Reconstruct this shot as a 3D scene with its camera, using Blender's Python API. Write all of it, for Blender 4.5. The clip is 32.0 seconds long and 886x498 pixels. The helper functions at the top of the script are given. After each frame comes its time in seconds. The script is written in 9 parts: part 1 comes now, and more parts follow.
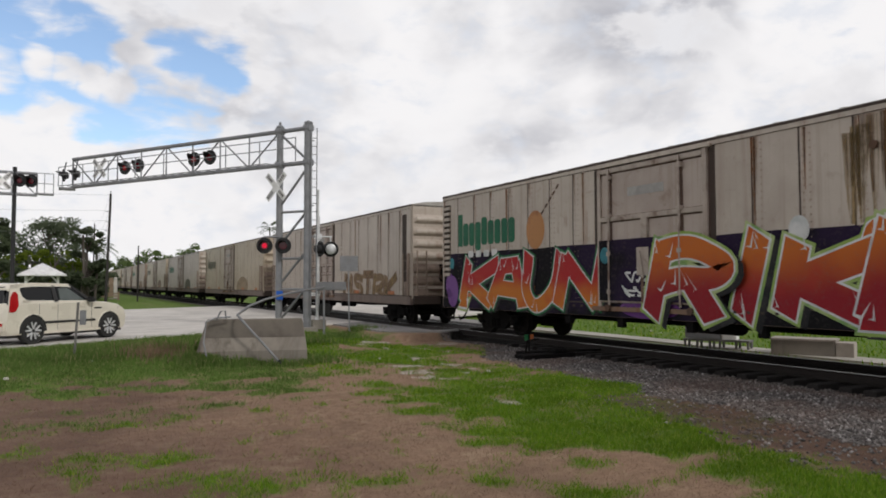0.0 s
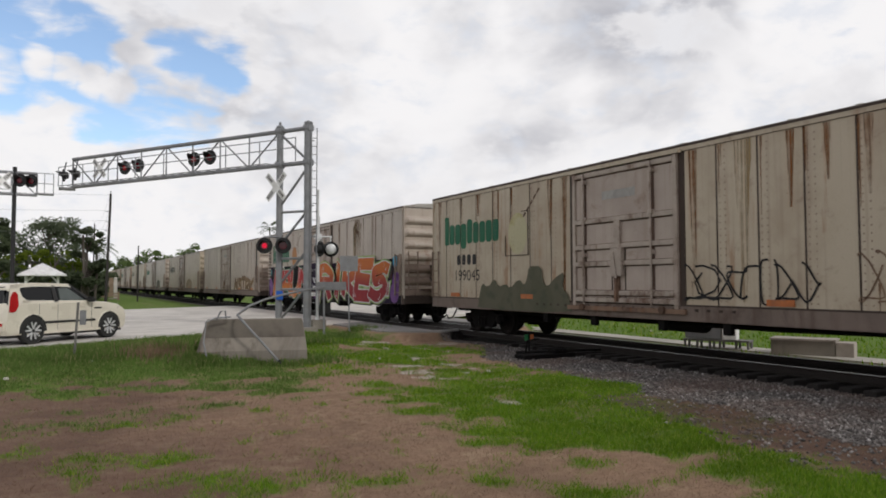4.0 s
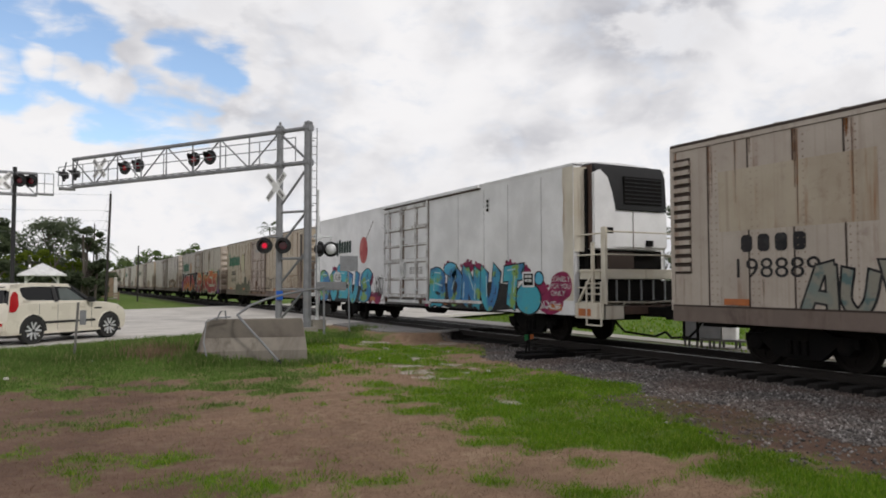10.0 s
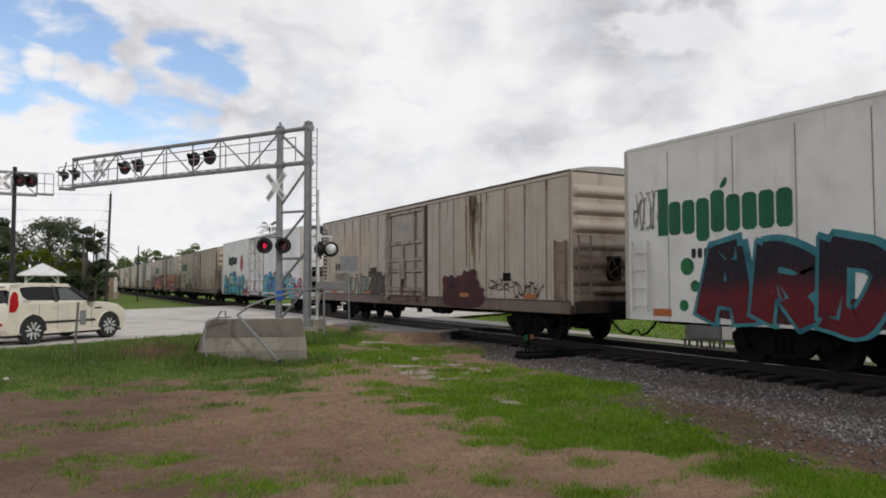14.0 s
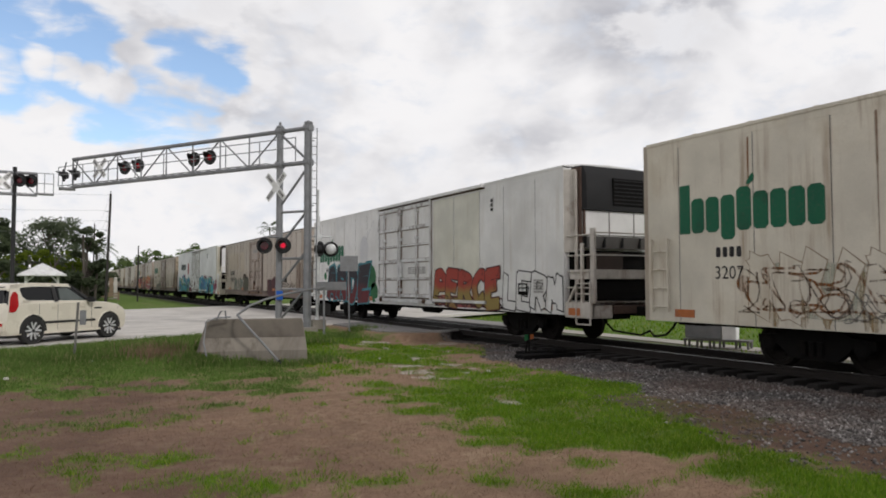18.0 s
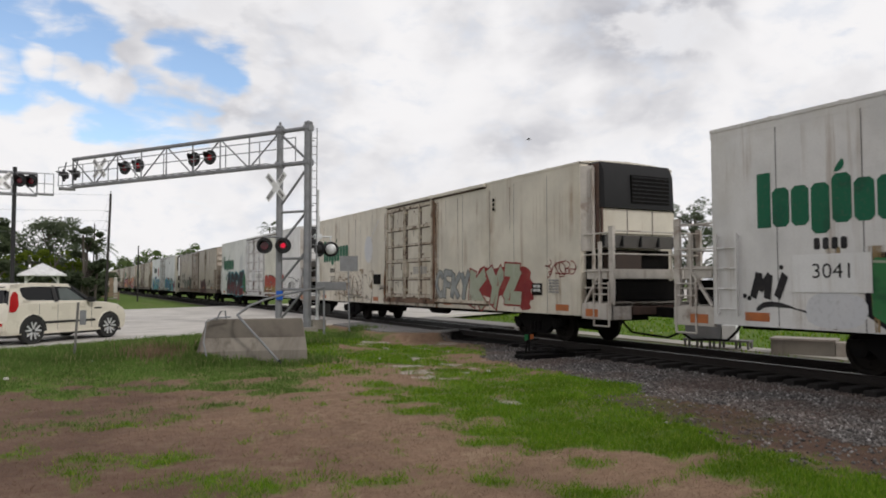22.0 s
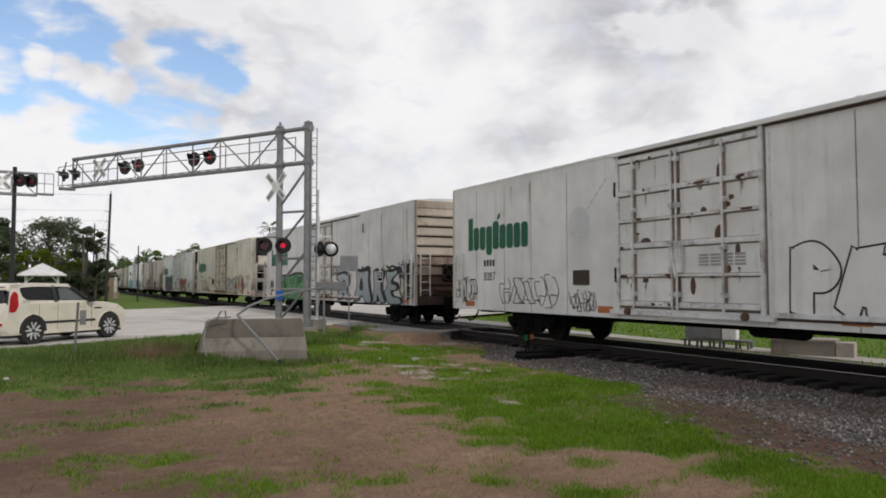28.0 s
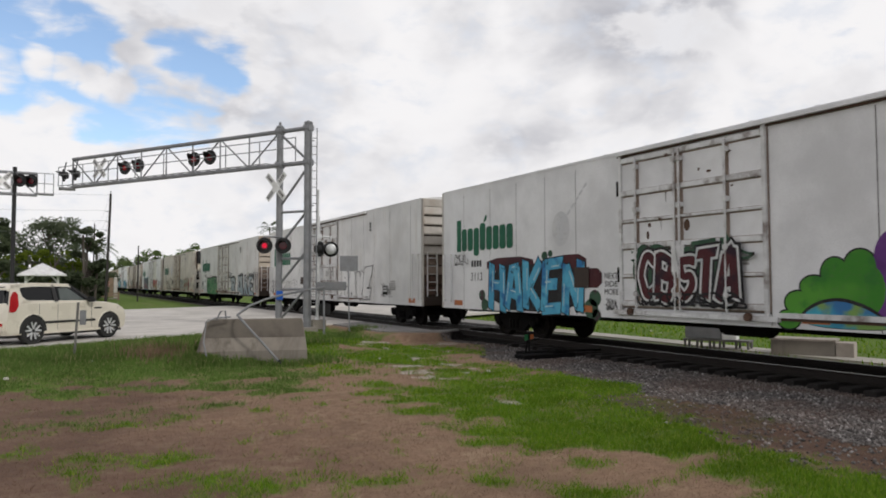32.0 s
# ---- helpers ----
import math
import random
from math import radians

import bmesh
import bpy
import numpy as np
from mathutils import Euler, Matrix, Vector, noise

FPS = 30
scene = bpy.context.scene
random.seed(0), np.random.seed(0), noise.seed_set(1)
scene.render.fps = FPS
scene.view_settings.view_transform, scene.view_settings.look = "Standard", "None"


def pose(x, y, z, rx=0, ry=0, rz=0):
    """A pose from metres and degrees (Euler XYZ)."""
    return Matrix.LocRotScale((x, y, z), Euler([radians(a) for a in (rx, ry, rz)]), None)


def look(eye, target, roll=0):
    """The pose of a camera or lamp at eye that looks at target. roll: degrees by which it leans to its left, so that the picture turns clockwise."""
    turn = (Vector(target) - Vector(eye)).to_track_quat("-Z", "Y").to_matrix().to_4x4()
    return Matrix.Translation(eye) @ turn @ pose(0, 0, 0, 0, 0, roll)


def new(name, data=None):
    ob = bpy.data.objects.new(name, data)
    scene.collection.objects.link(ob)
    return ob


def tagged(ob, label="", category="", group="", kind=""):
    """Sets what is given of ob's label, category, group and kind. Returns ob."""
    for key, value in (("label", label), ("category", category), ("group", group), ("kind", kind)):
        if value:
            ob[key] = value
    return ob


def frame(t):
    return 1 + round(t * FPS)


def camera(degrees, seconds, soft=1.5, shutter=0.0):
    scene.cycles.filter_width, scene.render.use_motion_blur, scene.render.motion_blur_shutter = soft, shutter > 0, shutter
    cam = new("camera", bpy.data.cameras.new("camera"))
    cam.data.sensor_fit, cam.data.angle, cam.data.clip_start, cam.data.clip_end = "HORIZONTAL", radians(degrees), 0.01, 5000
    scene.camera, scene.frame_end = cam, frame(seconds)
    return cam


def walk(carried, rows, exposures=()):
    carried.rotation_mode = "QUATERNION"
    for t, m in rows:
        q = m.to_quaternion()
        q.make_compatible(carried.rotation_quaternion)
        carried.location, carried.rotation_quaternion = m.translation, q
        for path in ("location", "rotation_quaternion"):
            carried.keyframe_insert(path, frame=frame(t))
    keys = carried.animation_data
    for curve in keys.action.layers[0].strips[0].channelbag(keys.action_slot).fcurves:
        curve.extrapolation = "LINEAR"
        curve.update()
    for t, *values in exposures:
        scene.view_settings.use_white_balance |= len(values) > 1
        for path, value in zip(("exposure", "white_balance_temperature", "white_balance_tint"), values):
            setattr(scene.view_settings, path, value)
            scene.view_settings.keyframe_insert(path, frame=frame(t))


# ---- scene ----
# ---- camera: stands still on the verge beside the track ----
EYE = (0.0, 0.0, 1.57)
cam = camera(63.17, 32.0, soft=1.8, shutter=0.12)
_yaw, _pitch = radians(28.4), radians(2.70)
AIM = (EYE[0] + math.sin(_yaw) * math.cos(_pitch), EYE[1] + math.cos(_yaw) * math.cos(_pitch), EYE[2] + math.sin(_pitch))
walk(cam, [(0.0, look(EYE, AIM, -0.09)), (32.0, look(EYE, AIM, -0.09))], [(0.0, 0.0), (32.0, 0.0)])

# ---- plan, in metres; y runs along the track, rail tops at z = 0 ----
TRACK_X = 12.95
ROAD_U, ROAD_N = Vector((0.866, 0.5, 0.0)), Vector((-0.5, 0.866, 0.0))
ROAD_NEAR, ROAD_FAR = 18.4, 39.6


def road_point(along, across, z=0.0):
    v = ROAD_U * along + ROAD_N * across
    return (v.x, v.y, z)


# ---- world, sun ----
SUN_FROM = Vector((0.22, -0.74, 0.64)).normalized()
world = bpy.data.worlds.new("sky")
scene.world = world
world.use_nodes = True


class Nodes:
    """Short hand for building node trees."""

    def __init__(self, tree):
        self.tree = tree
        tree.nodes.clear()

    def add(self, kind, _inputs=None, **props):
        n = self.tree.nodes.new(kind)
        for k, v in props.items():
            setattr(n, k, v)
        for k, v in (_inputs or {}).items():
            self.put(n.inputs[k], v)
        return n

    def put(self, socket, v):
        if hasattr(v, "is_linked"):
            self.tree.links.new(v, socket)
        else:
            socket.default_value = v

    def math(self, op, a, b=0.0, clamp=False):
        n = self.add("ShaderNodeMath", {0: a, 1: b}, operation=op)
        n.use_clamp = clamp
        return n.outputs[0]

    def mix(self, fac, a, b):
        n = self.add("ShaderNodeMix", data_type="RGBA")
        self.put(n.inputs[0], fac)
        self.put(n.inputs[6], rgba(a))
        self.put(n.inputs[7], rgba(b))
        return n.outputs[2]

    def noise(self, vec, scale, detail=4.0, rough=0.55, dist=0.0):
        n = self.add("ShaderNodeTexNoise", {"Scale": scale, "Detail": detail, "Roughness": rough, "Distortion": dist})
        if vec is not None:
            self.put(n.inputs["Vector"], vec)
        return n.outputs["Fac"]

    def ramp(self, fac, lo, hi, smooth=True):
        n = self.add("ShaderNodeMapRange", {0: fac, 1: lo, 2: hi, 3: 0.0, 4: 1.0})
        n.interpolation_type = "SMOOTHSTEP" if smooth else "LINEAR"
        return n.outputs[0]

    def mapping(self, vec, scale=(1, 1, 1), loc=(0, 0, 0), rot=(0, 0, 0)):
        return self.add("ShaderNodeMapping", {"Vector": vec, "Location": loc, "Rotation": rot, "Scale": scale}).outputs[0]

    def dot(self, vec, d):
        n = self.add("ShaderNodeVectorMath", {0: vec, 1: tuple(d)}, operation="DOT_PRODUCT")
        return n.outputs["Value"]


def rgba(c):
    return c if hasattr(c, "is_linked") else (*c[:3], 1.0)


def sky_way(x, y):
    """The way from the eye towards a place in the view, given as fractions of its width from the centre."""
    m = look(EYE, AIM, -0.09).to_3x3()
    half = math.tan(radians(63.17) / 2)
    return (m @ Vector((2 * x * half, 2 * y * half, -1))).normalized()


N = Nodes(world.node_tree)
way = N.add("ShaderNodeTexCoord").outputs["Generated"]
sep = N.add("ShaderNodeSeparateXYZ", {0: way})
lift = N.math("ADD", N.math("MAXIMUM", sep.outputs[2], 0.0), 0.16)
flat = N.add("ShaderNodeCombineXYZ", {0: N.math("DIVIDE", sep.outputs[0], lift), 1: N.math("DIVIDE", sep.outputs[1], lift), 2: 0.4}).outputs[0]
sky = N.add("ShaderNodeTexSky", sky_type="NISHITA", sun_disc=False)
sky.sun_elevation = math.asin(SUN_FROM.z)
sky.sun_rotation = math.atan2(SUN_FROM.x, SUN_FROM.y)
ball = N.mapping(way, (1.0, 1.0, 1.7))
puffs = N.noise(ball, 7.0, 6.0, 0.50, 0.15)
bulk = N.noise(N.mapping(ball, (1, 1, 1), (2.0, 0.7, 0.3)), 3.0, 5.0, 0.50, 0.25)
lumps = N.noise(N.mapping(ball, (1, 1, 1), (5.0, 3.3, 1.0)), 15.0, 8.0, 0.58, 0.2)
grey = N.math("ADD", N.math("MULTIPLY", bulk, 0.80), N.math("MULTIPLY", puffs, 0.40))
# a heavy bank hangs over the north-east, clear sky shows to the north-west
def near(spots):
    out = None
    for fx, fy, wide, deep in spots:
        d = N.math("MULTIPLY", N.ramp(N.dot(way, sky_way(fx, fy)), 1.0 - wide, 1.0), deep)
        out = d if out is None else N.math("MAXIMUM", out, d)
    return out


bank = near(((0.02, 0.285, 0.010, 0.8), (0.13, 0.275, 0.008, 1.0), (0.27, 0.285, 0.006, 1.0), (0.20, 0.33, 0.02, 1.0), (-0.12, 0.265, 0.006, 0.5), (0.23, 0.18, 0.006, 0.45), (0.08, 0.16, 0.004, 0.30), (-0.10, 0.12, 0.005, 0.30)))
grey = N.math("ADD", grey, N.math("MULTIPLY", bank, 0.20))
cloud = N.mix(N.ramp(grey, 0.56, 0.84), (1.0, 0.985, 0.995), (0.46, 0.465, 0.515))
cloud = N.mix(N.math("MULTIPLY", N.ramp(lumps, 0.46, 0.68), 0.45), cloud, (0.70, 0.76, 0.87))
cloud = N.mix(N.math("MULTIPLY", N.ramp(puffs, 0.50, 0.60), 0.70), cloud, (1.0, 0.985, 0.995))
thin = near(((-0.475, 0.255, 0.0030, 1.0), (-0.490, 0.232, 0.0022, 1.0), (-0.440, 0.238, 0.0028, 1.0), (-0.405, 0.235, 0.0018, 1.0), (-0.305, 0.224, 0.0010, 0.8), (-0.280, 0.216, 0.0016, 1.0), (-0.256, 0.206, 0.0016, 1.0), (-0.256, 0.190, 0.0010, 0.9), (-0.385, 0.142, 0.0012, 0.9), (-0.363, 0.148, 0.0018, 1.0), (-0.331, 0.154, 0.0022, 1.0), (-0.300, 0.148, 0.0020, 1.0), (-0.278, 0.140, 0.0014, 0.9), (-0.340, 0.172, 0.0014, 1.0), (-0.378, 0.198, 0.0008, 0.8), (-0.480, 0.184, 0.0014, 0.9), (-0.440, 0.178, 0.0012, 0.85), (-0.410, 0.165, 0.0012, 0.8)))
veil = near(((-0.455, 0.208, 0.0004, 1.0), (-0.425, 0.202, 0.0004, 1.0), (-0.395, 0.192, 0.0004, 1.0), (-0.368, 0.182, 0.0004, 1.0), (-0.50, 0.200, 0.0006, 0.8), (-0.45, 0.163, 0.0006, 0.7)))
tatters = N.noise(N.mapping(ball, (1.0, 1.0, 1.6), (4.2, 1.3, 0.0)), 13.0, 6.0, 0.52, 0.3)
gap = N.ramp(N.math("SUBTRACT", N.math("ADD", N.math("MULTIPLY", thin, 0.62), N.math("MULTIPLY", tatters, 1.35)), N.math("MULTIPLY", veil, 0.42)), 0.86, 1.30)
blue = N.add("ShaderNodeVectorMath", {0: sky.outputs[0], 1: (0.165, 0.172, 0.180)}, operation="MULTIPLY").outputs[0]
cover = N.mix(N.math("MULTIPLY", gap, 0.95), cloud, blue)
# unseen heavier grey cloud, added above the view to dim the ground
cover = N.mix(N.math("MULTIPLY", N.ramp(sep.outputs[2], 0.36, 0.75), 0.80), cover, (0.42, 0.41, 0.435))
low = N.ramp(sep.outputs[2], -0.02, 0.01)
cover = N.mix(low, (0.16, 0.17, 0.13), cover)
N.add("ShaderNodeOutputWorld", {0: N.add("ShaderNodeBackground", {"Color": cover, "Strength": 0.92}).outputs[0]})

sun = new("sun", bpy.data.lights.new("sun", "SUN"))
sun.data.energy, sun.data.angle, sun.data.color = 1.35, radians(9), (1.0, 0.965, 0.915)
sun.matrix_world = look(SUN_FROM * 50, (0, 0, 0))

# ---- materials ----
MATS = {}


def surface(name, base, rough=0.6, metal=0.0, dirt=None, dirt_amount=0.5, scale=3.0, fine=40.0, bump=0.15, streak=None, streak_amount=0.5, tint=0.12, spec=0.5, stretch=(1, 1, 1)):
    """A surface with variation at two scales, patches of dirt and streaks that run down it."""
    if name in MATS:
        return MATS[name]
    m = bpy.data.materials.new(name)
    m.use_nodes = True
    n = Nodes(m.node_tree)
    at = n.add("ShaderNodeTexCoord").outputs["Object"]
    if stretch != (1, 1, 1):
        at = n.mapping(at, stretch)
    broad, grain = n.noise(at, scale, 5.0), n.noise(at, fine, 3.0, 0.6)
    lite = tuple(min(1.0, c * (1 + tint)) for c in base)
    dark = tuple(c * (1 - tint) for c in base)
    col = n.mix(n.ramp(broad, 0.3, 0.7), dark, lite)
    col = n.mix(n.math("MULTIPLY", n.ramp(grain, 0.45, 0.75), 0.35), col, tuple(c * 0.72 for c in base))
    if dirt:
        spots = n.noise(at, scale * 0.45, 8.0, 0.68, 0.4)
        col = n.mix(n.math("MULTIPLY", n.ramp(spots, 0.48, 0.70), dirt_amount), col, dirt)
    if streak:
        down = n.mapping(at, (3.2, 3.2, 0.16), (7.3, 1.7, 0.4))
        runs = n.math("MULTIPLY", n.ramp(n.noise(down, 1.6, 7.0, 0.65), 0.50, 0.68), n.ramp(n.noise(at, 0.7, 3.0), 0.38, 0.62))
        col = n.mix(n.math("MULTIPLY", runs, streak_amount), col, streak)
    shade = n.add("ShaderNodeBsdfPrincipled", {"Base Color": col, "Metallic": metal, "Specular IOR Level": spec})
    n.put(shade.inputs["Roughness"], n.math("ADD", n.math("MULTIPLY", broad, 0.2), rough - 0.1, True))
    if bump:
        b = n.add("ShaderNodeBump", {"Height": grain, "Strength": bump, "Distance": 0.01})
        n.put(shade.inputs["Normal"], b.outputs[0])
    n.add("ShaderNodeOutputMaterial", {0: shade.outputs[0]})
    MATS[name] = m
    return m


# ---- mesh helpers ----
class Shape:
    """Collects faces for one mesh."""

    def __init__(self):
        self.v, self.f = [], []

    def face(self, *pts):
        k = len(self.v)
        self.v += [tuple(p) for p in pts]
        self.f.append(tuple(range(k, k + len(pts))))
        return self

    def box(self, x0, x1, y0, y1, z0, z1):
        k = len(self.v)
        self.v += [(x, y, z) for z in (z0, z1) for x, y in ((x0, y0), (x1, y0), (x1, y1), (x0, y1))]
        self.f += [tuple(k + i for i in q) for q in ((3, 2, 1, 0), (4, 5, 6, 7), (0, 1, 5, 4), (1, 2, 6, 5), (2, 3, 7, 6), (3, 0, 4, 7))]
        return self

    def bar(self, p, q, w, h=None, up=(0, 0, 1)):
        """A square bar from p to q."""
        p, q = Vector(p), Vector(q)
        h = h or w
        a = (q - p).normalized()
        s = a.cross(Vector(up))
        s = s.normalized() if s.length > 1e-4 else Vector((1, 0, 0))
        u = s.cross(a)
        k = len(self.v)
        for c in (p, q):
            for i, j in ((-1, -1), (1, -1), (1, 1), (-1, 1)):
                self.v.append(tuple(c + s * (i * w / 2) + u * (j * h / 2)))
        self.f += [tuple(k + i for i in r) for r in ((0, 1, 2, 3), (7, 6, 5, 4), (0, 4, 5, 1), (1, 5, 6, 2), (2, 6, 7, 3), (3, 7, 4, 0))]
        return self

    def tube(self, pts, r, seg=8, r2=None, caps=True):
        """A round bar along the points; r may run to r2."""
        pts = [Vector(p) for p in pts]
        n = len(pts)
        k = len(self.v)
        ref = None
        for i, p in enumerate(pts):
            a = (pts[min(i + 1, n - 1)] - pts[max(i - 1, 0)]).normalized()
            if ref is None:
                ref = Vector((0, 0, 1)) if abs(a.z) < 0.9 else Vector((1, 0, 0))
            s = a.cross(ref).normalized()
            u = s.cross(a).normalized()
            rr = r if r2 is None else r + (r2 - r) * i / max(1, n - 1)
            for j in range(seg):
                t = 2 * math.pi * j / seg
                self.v.append(tuple(p + s * (rr * math.cos(t)) + u * (rr * math.sin(t))))
        for i in range(n - 1):
            for j in range(seg):
                a, b = k + i * seg + j, k + i * seg + (j + 1) % seg
                self.f.append((a, b, b + seg, a + seg))
        if caps:
            self.f.append(tuple(k + j for j in reversed(range(seg))))
            self.f.append(tuple(k + (n - 1) * seg + j for j in range(seg)))
        return self

    def lathe(self, profile, c, axis, seg=20):
        """Turns a profile of (along, radius) about an axis through c."""
        c, a = Vector(c), Vector(axis).normalized()
        s = a.orthogonal().normalized()
        u = a.cross(s)
        k = len(self.v)
        for d, r in profile:
            for j in range(seg):
                t = 2 * math.pi * j / seg
                self.v.append(tuple(c + a * d + s * (r * math.cos(t)) + u * (r * math.sin(t))))
        for i in range(len(profile) - 1):
            for j in range(seg):
                p, q = k + i * seg + j, k + i * seg + (j + 1) % seg
                self.f.append((p, q, q + seg, p + seg))
        self.f.append(tuple(k + j for j in reversed(range(seg))))
        self.f.append(tuple(k + (len(profile) - 1) * seg + j for j in range(seg)))
        return self

    def loft(self, rings, closed=True, caps=True):
        """Skins rings of the same number of points."""
        k, m = len(self.v), len(rings[0])
        for r in rings:
            self.v += [tuple(p) for p in r]
        for i in range(len(rings) - 1):
            for j in range(m if closed else m - 1):
                a, b = k + i * m + j, k + i * m + (j + 1) % m
                self.f.append((a, b, b + m, a + m))
        if caps and closed:
            self.f.append(tuple(k + j for j in reversed(range(m))))
            self.f.append(tuple(k + (len(rings) - 1) * m + j for j in range(m)))
        return self

    def mesh(self, name, material, smooth=False, bevel=0.0):
        me = bpy.data.meshes.new(name)
        me.from_pydata(self.v, [], self.f)
        bm = bmesh.new()
        bm.from_mesh(me)
        if bevel:
            edges = [e for e in bm.edges if len(e.link_faces) == 2 and e.calc_face_angle(0) > 0.6]
            bmesh.ops.bevel(bm, geom=edges, offset=bevel, segments=2, affect="EDGES", clamp_overlap=True)
        bmesh.ops.recalc_face_normals(bm, faces=bm.faces)
        bm.to_mesh(me)
        bm.free()
        me.materials.append(material)
        if smooth:
            me.shade_smooth()
            me.set_sharp_from_angle(angle=0.7)
        return me


def part(name, shape, material, parent, label="", smooth=False, bevel=0.0):
    """One mesh under a thing or a part."""
    ob = new(name, shape.mesh(name, material, smooth, bevel))
    ob.parent = parent
    if label:
        ob["label"] = label
    return ob


def thing(name, label, category, at=(0, 0, 0), turn=0.0, group="", kind=""):
    ob = new(name)
    ob.empty_display_size = 0.2
    ob.matrix_world = pose(*at, 0, 0, turn)
    return tagged(ob, label, category, group, kind)


def whole(name, shape, material, label, category, group="", kind="", smooth=False, bevel=0.0):
    """A thing that is one mesh."""
    return tagged(new(name, shape.mesh(name, material, smooth, bevel)), label, category, group, kind)


STEEL = surface("galvanised", (0.215, 0.22, 0.23), 0.5, 0.3, (0.30, 0.28, 0.26), 0.35, 4.0, 60.0, 0.08)
BLACK = surface("black_steel", (0.007, 0.0065, 0.0065), 0.9, 0.0, (0.016, 0.012, 0.010), 0.5, 4.0, 50.0, 0.2, spec=0.12)
RUST = surface("rusty_steel", (0.10, 0.055, 0.035), 0.8, 0.1, (0.04, 0.03, 0.028), 0.6, 6.0, 60.0, 0.25)
CONCRETE = surface("concrete", (0.25, 0.225, 0.195), 0.9, 0.0, (0.16, 0.14, 0.12), 0.7, 2.2, 55.0, 0.3, (0.12, 0.10, 0.08), 0.6)
ASPHALT = surface("asphalt", (0.26, 0.25, 0.24), 0.92, 0.0, (0.16, 0.155, 0.15), 0.6, 0.35, 45.0, 0.3)
PALE = surface("pale_concrete", (0.56, 0.53, 0.49), 0.9, 0.0, (0.25, 0.24, 0.21), 0.5, 0.8, 50.0, 0.2)
WHITE = surface("white_paint", (0.74, 0.74, 0.73), 0.5, 0.0, (0.50, 0.48, 0.44), 0.3, 3.0, 60.0, 0.04)

# ---- ground ----
def axis(*spans):
    out = []
    for a, b, step in spans:
        k = max(1, int(round((b - a) / step)))
        out += [a + (b - a) * i / k for i in range(k)]
    return np.array(out + [spans[-1][1]])


GX = axis((-2500, -400, 300), (-400, -60, 40), (-60, -12, 4), (-12, -4, 0.5), (-4, 12, 0.14), (12, 30, 0.4), (30, 80, 5), (80, 400, 40), (400, 2500, 300))
GY = axis((-600, -60, 60), (-60, 0, 6), (0, 3, 0.5), (3, 24, 0.14), (24, 60, 0.5), (60, 200, 5), (200, 600, 40), (600, 3000, 300))


def bump_noise(x, y, s, seed):
    """Smooth value noise on arrays."""
    xs, ys = x * s + seed * 17.3, y * s + seed * 9.1
    xi, yi = np.floor(xs), np.floor(ys)
    fx, fy = xs - xi, ys - yi
    fx, fy = fx * fx * (3 - 2 * fx), fy * fy * (3 - 2 * fy)

    def h(a, b):
        v = np.sin(a * 127.1 + b * 311.7 + seed * 74.7) * 43758.5453
        return v - np.floor(v)

    return (h(xi, yi) * (1 - fx) + h(xi + 1, yi) * fx) * (1 - fy) + (h(xi, yi + 1) * (1 - fx) + h(xi + 1, yi + 1) * fx) * fy


def fractal(x, y, s, seed, octaves=4):
    out, a, w = 0, 0.5, 0
    for i in range(octaves):
        out = out + a * bump_noise(x, y, s * 2**i, seed + i * 3)
        w += a
        a *= 0.5
    return out / w


def step01(v, lo, hi):
    t = np.clip((v - lo) / (hi - lo), 0, 1)
    return t * t * (3 - 2 * t)


def ground_height(x, y):
    """The verge, the track bed and the flat land around."""
    x, y = np.asarray(x, float), np.asarray(y, float)
    off = np.abs(x - TRACK_X)
    across = -0.5 * x + 0.866 * y
    z = -0.30 + 0.10 * (fractal(x, y, 0.35, 3) - 0.5) + 0.03 * (fractal(x, y, 2.5, 5, 3) - 0.5)
    # the verge swells towards the road
    z = z + 0.26 * step01(across, 11.0, 16.5) * step01(9.5 - x, 0.0, 4.0)
    z = z + 0.20 * np.exp(-(((x - 2.9) / 1.5) ** 2 + ((y - 18.7) / 0.9) ** 2)) + 0.12 * np.exp(-(((x - 6.6) / 1.6) ** 2 + ((y - 19.0) / 1.6) ** 2))
    z = z - 0.15 * np.exp(-(((x - 4.3) / 1.5) ** 2 + ((y - 16.6) / 0.6) ** 2))
    road = step01(across, ROAD_NEAR - 1.2, ROAD_NEAR - 0.1) * step01(-across, -ROAD_FAR - 2.0, -ROAD_FAR)
    z = z * (1 - road) + road * -0.06
    apron = step01(x, 8.9, 9.7) * step01(y, 19.6 + np.maximum(0, x - 11) * 0.5, 21.4 + np.maximum(0, x - 11) * 0.5) * step01(-y, -40, -30)
    z = z * (1 - apron) + apron * -0.06
    z = np.where(across > ROAD_FAR + 2.0, -0.12 + 0.05 * (fractal(x, y, 0.2, 8) - 0.5), z)
    bed = step01(-off, -5.2, -2.0)
    crossing = step01(across, ROAD_NEAR - 1.6, ROAD_NEAR - 0.4) * step01(-across, -ROAD_FAR - 1, -ROAD_FAR)
    crossing = np.maximum(crossing, apron)
    z = z * (1 - bed) + bed * np.where(crossing > 0.5, -0.06, -0.285)
    z = np.where(x > 16.5, np.minimum(z, -0.26), z)
    return np.where(np.maximum(np.abs(x), np.abs(y)) > 500, -0.3, z)


